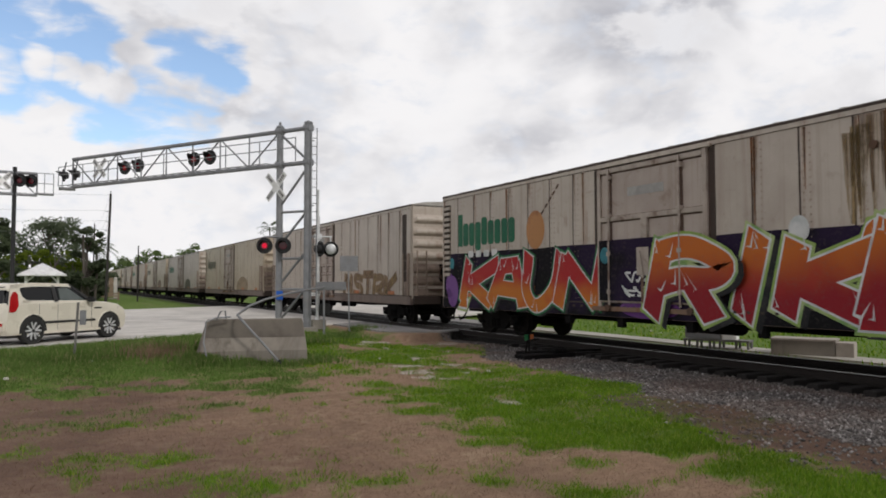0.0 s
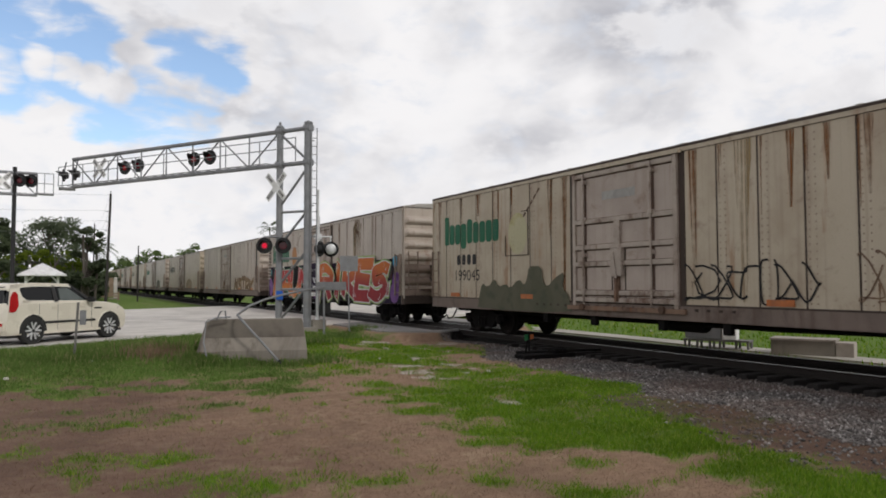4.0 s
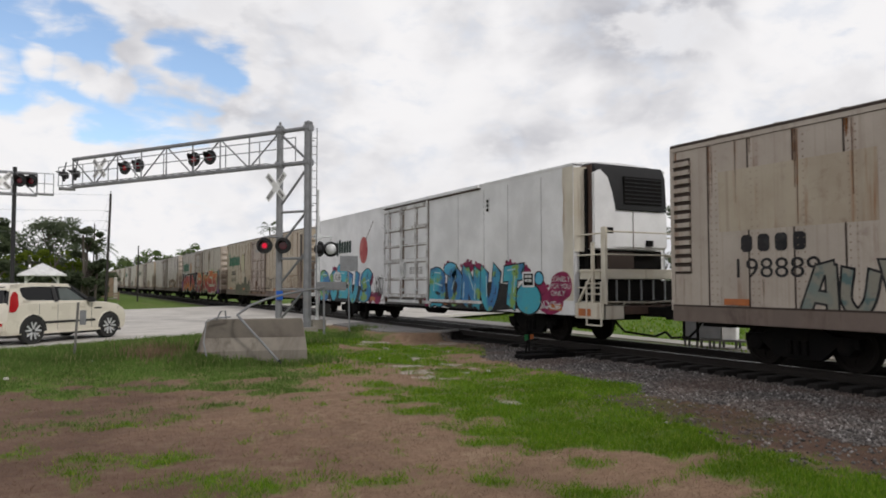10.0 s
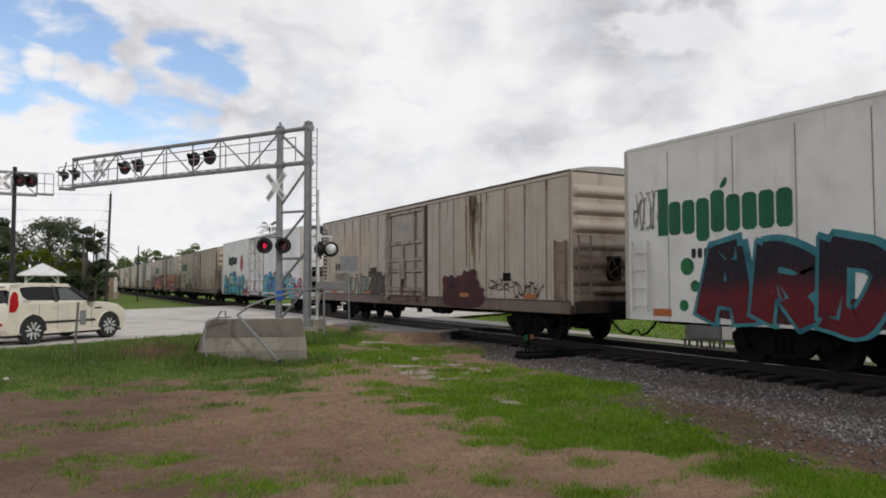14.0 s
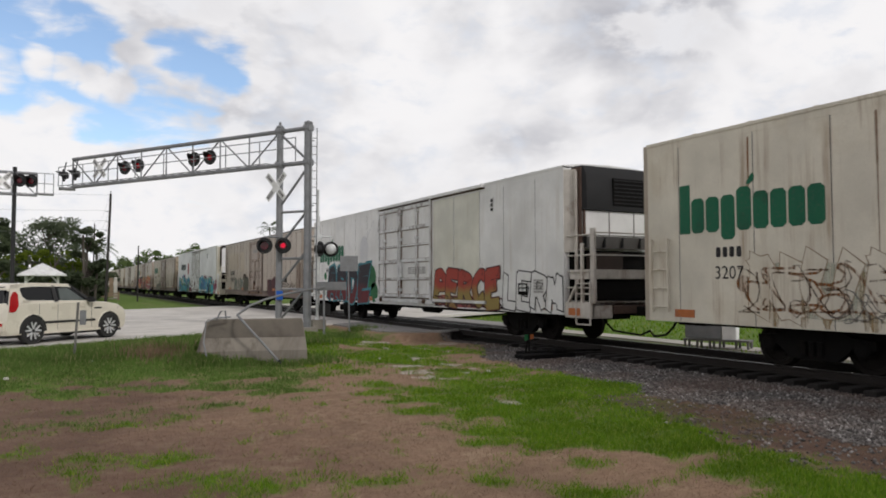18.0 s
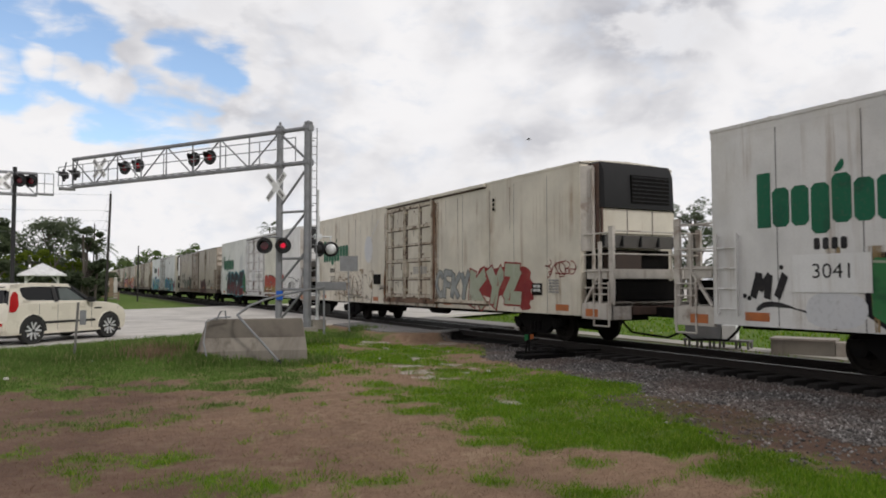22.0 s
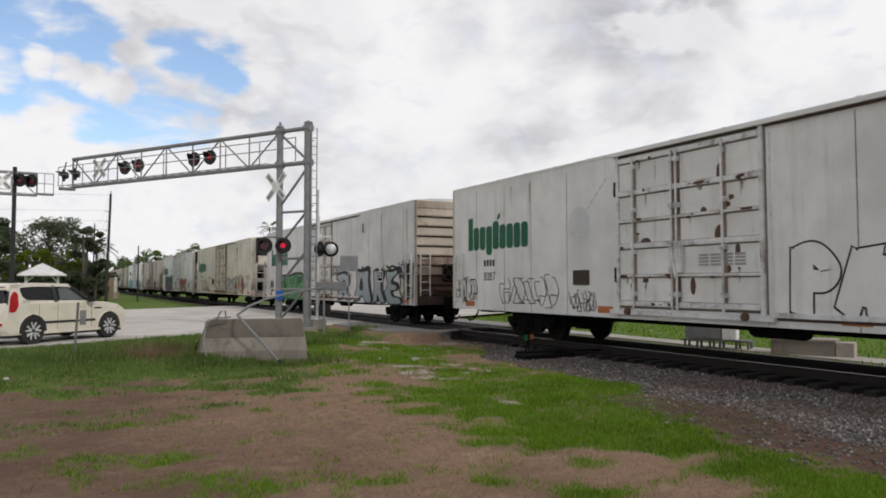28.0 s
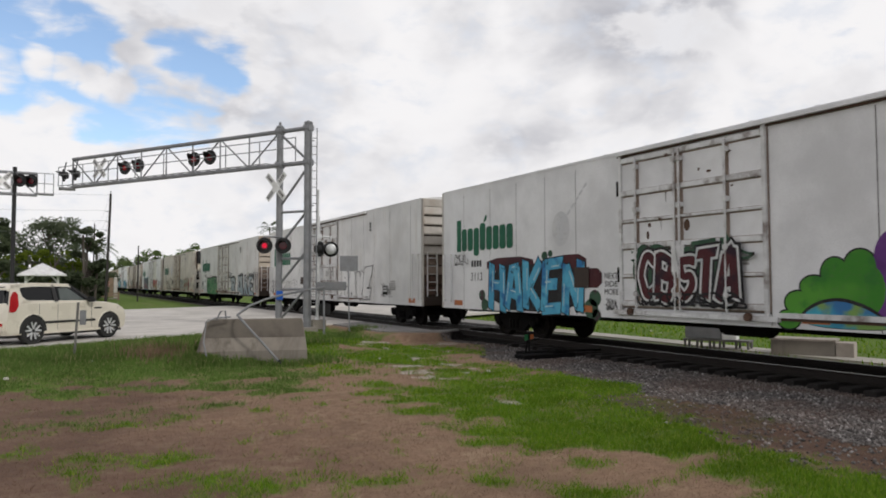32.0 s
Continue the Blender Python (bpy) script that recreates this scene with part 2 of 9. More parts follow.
def ground_cover(x, y):
    """0: dry brown turf, 1: green grass."""
    x, y = np.asarray(x, float), np.asarray(y, float)
    across = -0.5 * x + 0.866 * y
    n = fractal(x, y, 0.55, 21, 5) - 0.5
    m = fractal(x, y, 2.2, 31, 4) - 0.5
    k = fractal(x, y, 3.6, 23, 4) - 0.5
    g = 0.03 + 0.7 * n + 1.2 * m + 0.9 * k
    g = g + 0.85 * step01(y + 3.0 * n + 1.5 * m, 12.2, 15.0) * step01(5.0 - x, -0.3, 1.2)  # along the road
    edge = np.interp(y, [4, 4.9, 5.7, 6.6, 7.4, 8.3, 9.4, 11, 13.5], [5.1, 5.5, 5.6, 4.85, 4.75, 4.6, 4.4, 5.0, 6.3])
    g = g + 0.85 * step01(x + 1.2 * n + 0.9 * m, edge - 0.7, edge + 0.9) * step01(9.9 - x, 0.0, 0.8) * step01(-y, -14.5, -11.0)  # beside the ballast
    for cx, cy, rx, ry, a in ((1.9, 6.55, 0.55, 0.28, 0.40), (1.2, 6.75, 0.45, 0.30, 0.16), (0.15, 7.4, 0.22, 0.25, 0.3), (3.5, 5.7, 0.45, 0.3, 0.45), (4.2, 5.1, 0.6, 0.25, 0.4), (0.6, 8.3, 0.7, 0.4, 0.3), (2.4, 7.1, 0.3, 0.3, 0.35), (-0.2, 9.2, 0.6, 0.4, 0.3), (2.7, 6.2, 0.4, 0.25, 0.3), (5.2, 7.0, 0.5, 0.4, 0.4), (5.6, 14.8, 0.9, 0.9, 0.5), (7.3, 15.6, 0.7, 0.7, 0.5), (9.9, 17.8, 0.8, 1.3, 0.8)):
        g = g + a * np.exp(-((x - cx) / rx) ** 2 - ((y - cy) / ry) ** 2)
    g = g + 0.60 * step01(y, 15.0, 18.0) * step01(9.8 - x, 0.0, 1.2)
    g = g + 0.42 * step01(x, 4.6, 5.6) * step01(9.6 - x, 0.0, 0.8) * step01(y, 12.0, 13.6) - 0.30 * np.exp(-((x - 8.6) / 0.7) ** 2 - ((y - 20.6) / 1.6) ** 2)
    g = g - 0.5 * np.exp(-((x - 4.7) / 0.8) ** 2 - ((y - 16.4) / 0.4) ** 2)
    g = np.where(x > 16.0, 0.95 + 0.6 * n, g)
    g = np.where(across > ROAD_FAR, 0.85 + 0.8 * n, g)
    g = g - 0.5 * soil_cover(x, y)
    for cx, cy, rx, ry, a in ((7.2, 18.6, 0.9, 0.9, 0.9), (5.9, 14.6, 0.5, 0.8, 0.6), (6.0, 16.6, 0.5, 0.9, 0.6), (5.0, 13.2, 0.9, 0.5, 0.5), (6.0, 11.9, 0.4, 0.5, 0.45), (-0.4, 15.4, 1.1, 0.5, 0.45)):
        g = g - a * (0.5 + 2.0 * (m + 0.25)) * np.exp(-((x - cx) / rx) ** 2 - ((y - cy) / ry) ** 2)
    return np.clip(g, 0, 1)


def ballast_cover(x, y):
    x, y = np.asarray(x, float), np.asarray(y, float)
    across = -0.5 * x + 0.866 * y
    n = fractal(x, y, 1.3, 41, 4) - 0.5
    edge = np.interp(y, [2, 4.8, 6.3, 7.4, 9.2, 11.7, 15, 16.5, 18.5], [7.4, 7.85, 8.35, 8.65, 9.0, 9.1, 9.3, 10.0, 11.0])
    b = step01(x, edge - 0.3 + 1.3 * n, edge + 0.7 + 1.3 * n) * step01(-x, -15.9, -15.3)
    return np.where((across > ROAD_NEAR - 1.0) & (across < ROAD_FAR), 0.0, b)


def pale_cover(x, y):
    """Bare pale rubble on the verge."""
    x, y = np.asarray(x, float), np.asarray(y, float)
    n = fractal(x, y, 2.6, 51, 5) - 0.5
    p = 0.0
    for cx, cy, rx, ry in ((6.75, 13.4, 0.7, 1.5), (8.1, 15.4, 0.4, 2.0), (6.15, 9.4, 0.35, 0.7), (8.1, 19.0, 0.35, 1.4), (9.2, 16.6, 0.30, 1.6), (10.3, 19.4, 0.6, 0.5), (8.6, 20.6, 0.5, 0.6)):
        p = np.maximum(p, 1.0 - 0.55 * ((x - cx) / rx) ** 2 - 0.55 * ((y - cy) / ry) ** 2 - 0.45 + 3.4 * n)
    return np.clip(p, 0, 1)


def soil_cover(x, y):
    """Dark bare soil and cinders along the foot of the ballast."""
    x, y = np.asarray(x, float), np.asarray(y, float)
    n = fractal(x, y, 1.1, 71, 5) - 0.5 + 0.8 * (fractal(x, y, 5.0, 72, 3) - 0.5)
    edge = np.interp(y, [2, 5, 7.5, 11, 15], [7.3, 7.75, 8.55, 8.9, 8.6])
    return np.clip(1.25 - ((x - edge + 1.2 * n) / 1.05) ** 2, 0, 1) * step01(-y, -10.5, -7.5)


def worn_cover(x, y):
    """0: dark damp thatch, 1: sun-bleached trodden turf."""
    x, y = np.asarray(x, float), np.asarray(y, float)
    n = fractal(x, y, 0.7, 91, 5) - 0.5
    return step01(x + 3.0 * n, 0.2, 4.2)


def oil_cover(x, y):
    """Near-black bed between and beside the rails."""
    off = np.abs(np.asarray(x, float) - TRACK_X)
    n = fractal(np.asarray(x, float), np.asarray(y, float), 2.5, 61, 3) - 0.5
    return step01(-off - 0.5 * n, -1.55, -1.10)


def build_ground():
    X, Y = np.meshgrid(GX, GY)
    Z = ground_height(X, Y)
    nx, ny = len(GX), len(GY)
    me = bpy.data.meshes.new("ground")
    co = np.stack([X, Y, Z], -1).reshape(-1, 3)
    i = np.arange(nx * ny).reshape(ny, nx)
    quads = np.stack([i[:-1, :-1], i[:-1, 1:], i[1:, 1:], i[1:, :-1]], -1).reshape(-1, 4)
    me.vertices.add(len(co))
    me.vertices.foreach_set("co", co.ravel())
    me.loops.add(quads.size)
    me.loops.foreach_set("vertex_index", quads.ravel())
    me.polygons.add(len(quads))
    me.polygons.foreach_set("loop_start", np.arange(0, quads.size, 4))
    me.update(calc_edges=True)
    for name, fn in (("worn", worn_cover), ("green", ground_cover), ("stones", ballast_cover), ("rubble", pale_cover), ("dark_bed", oil_cover), ("soil", soil_cover)):
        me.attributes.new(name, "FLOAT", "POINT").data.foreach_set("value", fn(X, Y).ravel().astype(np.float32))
    me.shade_smooth()
    m = bpy.data.materials.new("turf")
    m.use_nodes = True
    n = Nodes(m.node_tree)
    at = n.add("ShaderNodeTexCoord").outputs["Object"]
    fine, mid, broad = n.noise(at, 55.0, 4.0, 0.7), n.noise(at, 7.0, 5.0, 0.65), n.noise(at, 0.8, 4.0)
    dry = n.mix(n.ramp(mid, 0.3, 0.7), (0.160, 0.096, 0.069), (0.268, 0.172, 0.122))
    dry = n.mix(n.math("MULTIPLY", n.ramp(fine, 0.5, 0.75), 0.6), dry, (0.31, 0.225, 0.155))
    wisp = n.noise(n.mapping(at, (1.0, 1.6, 1.0), (3.0, 5.0, 0.0)), 2.4, 7.0, 0.68, 0.8)
    dry = n.mix(n.math("MULTIPLY", n.ramp(wisp, 0.50, 0.68), 0.60), dry, (0.36, 0.285, 0.19))
    dry = n.mix(n.math("MULTIPLY", n.ramp(broad, 0.48, 0.66), 0.55), dry, (0.105, 0.066, 0.049))
    worn = n.add("ShaderNodeAttribute", attribute_name="worn").outputs["Fac"]
    dry = n.mix(n.math("MULTIPLY", n.math("SUBTRACT", 1.0, worn), 0.50), dry, (0.100, 0.062, 0.048))
    dry = n.mix(n.math("MULTIPLY", worn, 0.30), dry, (0.36, 0.255, 0.165))
    green = n.mix(n.ramp(mid, 0.3, 0.7), (0.072, 0.130, 0.018), (0.125, 0.205, 0.030))
    green = n.mix(n.math("MULTIPLY", n.ramp(fine, 0.45, 0.75), 0.5), green, (0.12, 0.150, 0.038))
    green = n.mix(n.math("MULTIPLY", n.ramp(broad, 0.45, 0.7), 0.35), green, (0.12, 0.12, 0.042))
    g = n.add("ShaderNodeAttribute", attribute_name="green").outputs["Fac"]
    col = n.mix(n.ramp(n.math("ADD", g, n.math("MULTIPLY", n.math("SUBTRACT", mid, 0.5), 1.5)), 0.16, 0.78), dry, green)
    soil = n.add("ShaderNodeAttribute", attribute_name="soil").outputs["Fac"]
    col = n.mix(n.math("MULTIPLY", soil, 0.8), col, n.mix(mid, (0.044, 0.027, 0.025), (0.098, 0.060, 0.051)))
    rock = n.add("ShaderNodeTexVoronoi", {"Vector": at, "Scale": 20.0})
    tone = n.add("ShaderNodeSeparateColor", {0: rock.outputs["Color"]}).outputs[0]
    stone = n.mix(tone, (0.042, 0.038, 0.037), (0.22, 0.203, 0.193))
    stone = n.mix(n.math("MULTIPLY", n.ramp(broad, 0.4, 0.7), 0.35), stone, (0.15, 0.105, 0.08))
    s = n.add("ShaderNodeAttribute", attribute_name="stones").outputs["Fac"]
    sf = n.ramp(n.math("ADD", s, n.math("MULTIPLY", n.math("SUBTRACT", mid, 0.5), 0.9)), 0.35, 0.6)
    col = n.mix(sf, col, stone)
    col = n.mix(n.ramp(n.add("ShaderNodeAttribute", attribute_name="dark_bed").outputs["Fac"], 0.2, 0.8), col, n.mix(tone, (0.006, 0.005, 0.005), (0.024, 0.020, 0.018)))
    rub = n.ramp(n.math("ADD", n.add("ShaderNodeAttribute", attribute_name="rubble").outputs["Fac"], n.math("MULTIPLY", n.math("SUBTRACT", mid, 0.5), 0.8)), 0.3, 0.7)
    col = n.mix(n.math("MULTIPLY", rub, 0.85), col, n.mix(fine, (0.28, 0.245, 0.21), (0.56, 0.52, 0.46)))
    shade = n.add("ShaderNodeBsdfPrincipled", {"Base Color": col, "Roughness": 0.95, "Specular IOR Level": 0.15})
    high = n.math("ADD", n.math("MULTIPLY", fine, 0.5), n.math("MULTIPLY", n.math("MULTIPLY", sf, rock.outputs["Distance"]), -3.0))
    b = n.add("ShaderNodeBump", {"Height": high, "Strength": 0.6, "Distance": 0.02})
    n.put(shade.inputs["Normal"], b.outputs[0])
    n.add("ShaderNodeOutputMaterial", {0: shade.outputs[0]})
    me.materials.append(m)
    return tagged(new("ground", me), "patchy verge of green grass and dry brown turf beside a ballasted track", "ground", kind="structure")


build_ground()


def build_road():
    s = Shape()
    a, b = ROAD_NEAR, ROAD_FAR
    for u0, u1 in [(-160 + 10 * i, -150 + 10 * i) for i in range(41)]:
        s.face(road_point(u0, a), road_point(u1, a), road_point(u1, b), road_point(u0, b))
    s.v = [(x, y, -0.012) for x, y, z in s.v]
    k = Shape()
    k.v, k.f = s.v, s.f
    p, q = road_point(-160, a, -0.012), road_point(250, a, -0.012)
    k.face(p, q, (q[0], q[1], -0.12), (p[0], p[1], -0.12))
    p, q = road_point(-160, b, -0.012), road_point(250, b, -0.012)
    k.face(p, q, (q[0], q[1], -0.12), (p[0], p[1], -0.12))
    road = whole("road", k, PALE, "wide sun-bleached concrete road crossing the railway", "road", kind="structure")
    ap = Shape()
    y1 = (a - 0.02 + 0.5 * 9.6) / 0.866
    y2 = (a - 0.02 + 0.5 * 16.0) / 0.866
    top = [(9.6, 22.3, -0.012), (10.4, 21.5, -0.012), (11.3, 21.0, -0.012), (16.0, 23.0, -0.012), (16.0, y2, -0.012), (9.6, y1, -0.012)]
    ap.face(*top)
    for i in range(6):
        u, v = top[i], top[(i + 1) % 6]
        ap.face(u, v, (v[0], v[1], -0.14), (u[0], u[1], -0.14))
    whole("pavement", ap, ASPHALT, "grey asphalt apron beside the crossing", "pavement", kind="structure")
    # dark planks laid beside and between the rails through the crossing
    PLANK = surface("dark_crossing_plank", (0.028, 0.024, 0.021), 0.85, 0.0, (0.055, 0.048, 0.042), 0.6, 1.5, 40.0, 0.3, stretch=(1, 0.3, 1), spec=0.2)
    deck = thing("crossing_deck", "dark planks between and beside the rails", "crossing deck", kind="structure")
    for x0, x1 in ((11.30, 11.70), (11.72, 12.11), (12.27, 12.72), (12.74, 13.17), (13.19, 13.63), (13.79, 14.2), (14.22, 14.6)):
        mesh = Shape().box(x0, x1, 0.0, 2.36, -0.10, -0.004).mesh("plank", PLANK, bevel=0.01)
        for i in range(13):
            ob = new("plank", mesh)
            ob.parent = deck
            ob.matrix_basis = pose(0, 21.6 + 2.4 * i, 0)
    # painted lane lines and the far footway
    for across, dashed in ((25.4, True), (29.2, False), (32.8, True), (18.75, False)):
        u = -60.0
        while u < 9.0 if across > 19 else u < 4.0:
            l = 3.0 if dashed else 12.0
            s = Shape().face(road_point(u, across - 0.06, -0.008), road_point(u + l, across - 0.06, -0.008), road_point(u + l, across + 0.06, -0.008), road_point(u, across + 0.06, -0.008))
            whole("lane_line", s, WHITE, "worn white painted lane line", "lane line", "lane lines", "structure")
            u += 12.0
    f = Shape()
    for i in range(30):
        a0, a1 = -60 + 2.5 * i, -57.52 + 2.5 * i
        f.face(road_point(a0, 47.0, -0.06), road_point(a1, 47.0, -0.06), road_point(a1, 48.6, -0.06), road_point(a0, 48.6, -0.06))
        f.face(road_point(a0, 47.0, -0.06), road_point(a1, 47.0, -0.06), road_point(a1, 47.0, -0.25), road_point(a0, 47.0, -0.25))
    whole("footway", f, PALE, "pale concrete footway across the far grass", "footway", kind="structure")
    return road


build_road()


def build_track():
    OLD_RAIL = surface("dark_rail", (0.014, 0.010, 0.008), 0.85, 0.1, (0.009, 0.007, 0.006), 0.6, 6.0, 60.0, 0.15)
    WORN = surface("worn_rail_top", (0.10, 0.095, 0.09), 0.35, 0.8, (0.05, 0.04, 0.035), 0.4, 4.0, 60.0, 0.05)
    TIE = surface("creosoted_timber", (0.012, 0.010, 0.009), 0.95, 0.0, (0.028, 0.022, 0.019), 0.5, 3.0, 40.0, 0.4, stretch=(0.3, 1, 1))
    track = thing("track", "straight railway track with dark rails on timber ties", "track", kind="structure")
    for side in (-1, 1):
        x = TRACK_X + side * 0.753
        prof = [(-0.036, -0.004), (0.036, -0.004), (0.036, -0.035), (0.010, -0.045), (0.010, -0.14), (0.07, -0.155), (0.07, -0.17), (-0.07, -0.17), (-0.07, -0.155), (-0.010, -0.14), (-0.010, -0.045), (-0.036, -0.035)]
        r = part("rail", Shape().loft([[(x + a, y, b) for a, b in prof] for y in (-60, 0, 60, 200, 420)]), OLD_RAIL, track, "dark steel rail")
        part("rail_head", Shape().box(x - 0.030, x + 0.030, -60, 420, -0.006, 0.0), WORN, r, "worn rail top")
    rnd = random.Random(2)
    mesh = None
    for i in range(64):
        y = -14.0 + 0.50 * i
        dx, dy, turn = rnd.uniform(-0.10, 0.10), rnd.uniform(-0.05, 0.05), rnd.uniform(-1.5, 1.5)
        if mesh is None:
            mesh = Shape().box(-1.32, 1.32, -0.115, 0.115, -0.36, -0.175).mesh("tie", TIE, bevel=0.012)
        ob = new("tie", mesh)
        ob.parent = track
        ob.matrix_basis = pose(TRACK_X + dx, y + dy, rnd.uniform(-0.012, 0.0), 0, 0, turn)


build_track()

# ---- the train ----
SIDE = 1.55


def train_at(t):
    """How far the train has rolled on after t seconds."""
    return 5.503 * t + 0.0018458 * t * t


def weathered(name, base, worn, rust, drips, shift, grime=0.5):
    """Old paint on steel: chalky blotches, panels of unlike fading, drips and freckles of rust."""
    m = bpy.data.materials.new(name)
    m.use_nodes = True
    n = Nodes(m.node_tree)
    at = n.mapping(n.add("ShaderNodeTexCoord").outputs["Object"], (1, 1, 1), (0, shift, 0))
    each = n.add("ShaderNodeObjectInfo").outputs["Random"]
    broad, grain = n.noise(at, 0.9, 6.0, 0.6), n.noise(at, 38.0, 4.0, 0.65)
    col = n.mix(n.ramp(broad, 0.35, 0.68), base, worn)
    col = n.mix(n.math("MULTIPLY", each, 0.28), col, tuple(0.78 * c for c in worn))
    col = n.mix(n.math("MULTIPLY", n.ramp(grain, 0.45, 0.75), 0.30), col, tuple(0.70 * c for c in base))
    # long thin runs of dirt, then broader ones of rust
    run = n.noise(n.mapping(at, (3.0, 7.0, 0.10)), 1.3, 7.0, 0.62)
    col = n.mix(n.math("MULTIPLY", n.ramp(run, 0.50, 0.70), 0.42), col, (0.235, 0.165, 0.115))
    run = n.noise(n.mapping(at, (1.0, 2.6, 0.13), (3.1, 0.7, 0.2)), 1.5, 8.0, 0.66)
    where = n.ramp(n.noise(at, 0.55, 5.0, 0.6), 0.44, 0.60)
    col = n.mix(n.math("MULTIPLY", n.math("MULTIPLY", n.ramp(run, 0.54, 0.68), where), drips), col, rust)
    blot = n.noise(at, 2.3, 9.0, 0.70, 0.5)
    col = n.mix(n.math("MULTIPLY", n.ramp(blot, 0.56, 0.72), grime), col, (0.20, 0.125, 0.085))
    fleck = n.math("MULTIPLY", n.ramp(n.noise(at, 16.0, 6.0, 0.7), 0.62, 0.72), n.ramp(broad, 0.42, 0.60))
    col = n.mix(n.math("MULTIPLY", fleck, 0.75), col, (0.11, 0.050, 0.025))
    shade = n.add("ShaderNodeBsdfPrincipled", {"Base Color": col, "Roughness": 0.42, "Specular IOR Level": 0.6})
    b = n.add("ShaderNodeBump", {"Height": n.math("ADD", grain, n.math("MULTIPLY", n.noise(at, 1.7, 2.0), 6.0)), "Strength": 0.10, "Distance": 0.01})
    n.put(shade.inputs["Normal"], b.outputs[0])
    n.add("ShaderNodeOutputMaterial", {0: shade.outputs[0]})
    MATS[name] = m
    return m


def stain(name, a, b, most=0.9):
    """A run of rust whose edges break up over the paint."""
    m = bpy.data.materials.new(name)
    m.use_nodes = True
    n = Nodes(m.node_tree)
    at = n.add("ShaderNodeTexCoord").outputs["Object"]
    run = n.noise(n.mapping(at, (4.0, 16.0, 0.22)), 1.0, 6.0, 0.6)
    spot = n.noise(at, 5.0, 6.0, 0.65)
    shade = n.add("ShaderNodeBsdfPrincipled", {"Base Color": n.mix(spot, a, b), "Roughness": 0.85, "Specular IOR Level": 0.2})
    n.put(shade.inputs["Alpha"], n.math("MULTIPLY", n.ramp(n.math("ADD", run, n.math("MULTIPLY", spot, 0.25)), 0.46, 0.78), most))
    n.add("ShaderNodeOutputMaterial", {0: shade.outputs[0]})
    MATS[name] = m
    return m


BEIGE = weathered("beige_paint", (0.490, 0.428, 0.365), (0.400, 0.338, 0.285), (0.19, 0.085, 0.040), 0.65, 0.0, 0.40)
DOOR_PAINT = weathered("worn_door_paint", (0.420, 0.350, 0.305), (0.335, 0.268, 0.230), (0.14, 0.06, 0.03), 0.8, 63.0, 0.6)
UMBER = weathered("brown_paint", (0.37, 0.285, 0.215), (0.29, 0.205, 0.150), (0.17, 0.07, 0.03), 0.9, 17.0, 0.6)
TAN = weathered("tan_paint", (0.465, 0.398, 0.302), (0.380, 0.307, 0.222), (0.25, 0.105, 0.032), 0.95, 41.0, 0.55)
SILL = surface("grimy_sill_paint", (0.165, 0.125, 0.105), 0.7, 0.0, (0.075, 0.048, 0.038), 0.9, 1.6, 45.0, 0.1, (0.08, 0.045, 0.03), 0.8)
WORN_RAIL = surface("rust_edged_door_steel", (0.39, 0.33, 0.285), 0.6, 0.0, (0.11, 0.055, 0.035), 0.95, 2.8, 45.0, 0.1, (0.12, 0.055, 0.03), 0.8)
RUST_EDGE = surface("rust_eaten_edge", (0.20, 0.125, 0.085), 0.8, 0.0, (0.055, 0.028, 0.020), 0.9, 3.5, 45.0, 0.1, (0.20, 0.08, 0.03), 0.7)
REEF = surface("white_car_paint", (0.71, 0.71, 0.72), 0.42, 0.0, (0.58, 0.575, 0.56), 0.4, 0.9, 45.0, 0.03)
REEF_WARM = surface("warm_white_paint", (0.69, 0.685, 0.675), 0.45, 0.0, (0.59, 0.57, 0.53), 0.5, 0.9, 45.0, 0.03, (0.33, 0.26, 0.17), 0.28)
REEF_CREAM = surface("cream_paint", (0.62, 0.575, 0.485), 0.5, 0.0, (0.48, 0.41, 0.30), 0.65, 0.8, 45.0, 0.04, (0.22, 0.12, 0.05), 0.6)
REEF_GREY = surface("light_grey_paint", (0.63, 0.62, 0.605), 0.45, 0.0, (0.50, 0.47, 0.42), 0.5, 0.9, 45.0, 0.03, (0.26, 0.18, 0.11), 0.5)
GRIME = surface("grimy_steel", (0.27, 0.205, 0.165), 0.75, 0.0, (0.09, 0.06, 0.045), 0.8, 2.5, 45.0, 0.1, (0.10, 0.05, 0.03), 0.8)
SEAM = surface("dark_seam", (0.050, 0.034, 0.027), 0.85, 0.0, (0.04, 0.03, 0.025), 0.6, 3.0, 40.0, 0.1)
# brown for real dirt and for shade painted under rails
DIRT_SHADE = surface("dirt_and_shade_brown", (0.085, 0.052, 0.040), 0.9, 0.0, (0.15, 0.085, 0.055), 0.6, 5.0, 45.0, 0.1)
STENCIL = surface("faded_stencil", (0.30, 0.29, 0.28), 0.7, 0.0, (0.45, 0.44, 0.42), 0.5, 6.0, 50.0, 0.0)
STAINS = random.Random(77)
REEF_RAIL = surface("chipped_white_rail", (0.66, 0.66, 0.66), 0.5, 0.0, (0.13, 0.085, 0.065), 0.8, 4.0, 45.0, 0.05)
RUSTY_RAIL = surface("rust_streaked_rail", (0.55, 0.49, 0.40), 0.6, 0.0, (0.135, 0.062, 0.030), 0.95, 5.0, 45.0, 0.06, (0.19, 0.08, 0.03), 0.6)
DOOR_GRIME = surface("stained_door_steel", (0.58, 0.55, 0.505), 0.65, 0.0, (0.16, 0.09, 0.055), 0.75, 3.2, 45.0, 0.06, (0.14, 0.07, 0.035), 0.8)
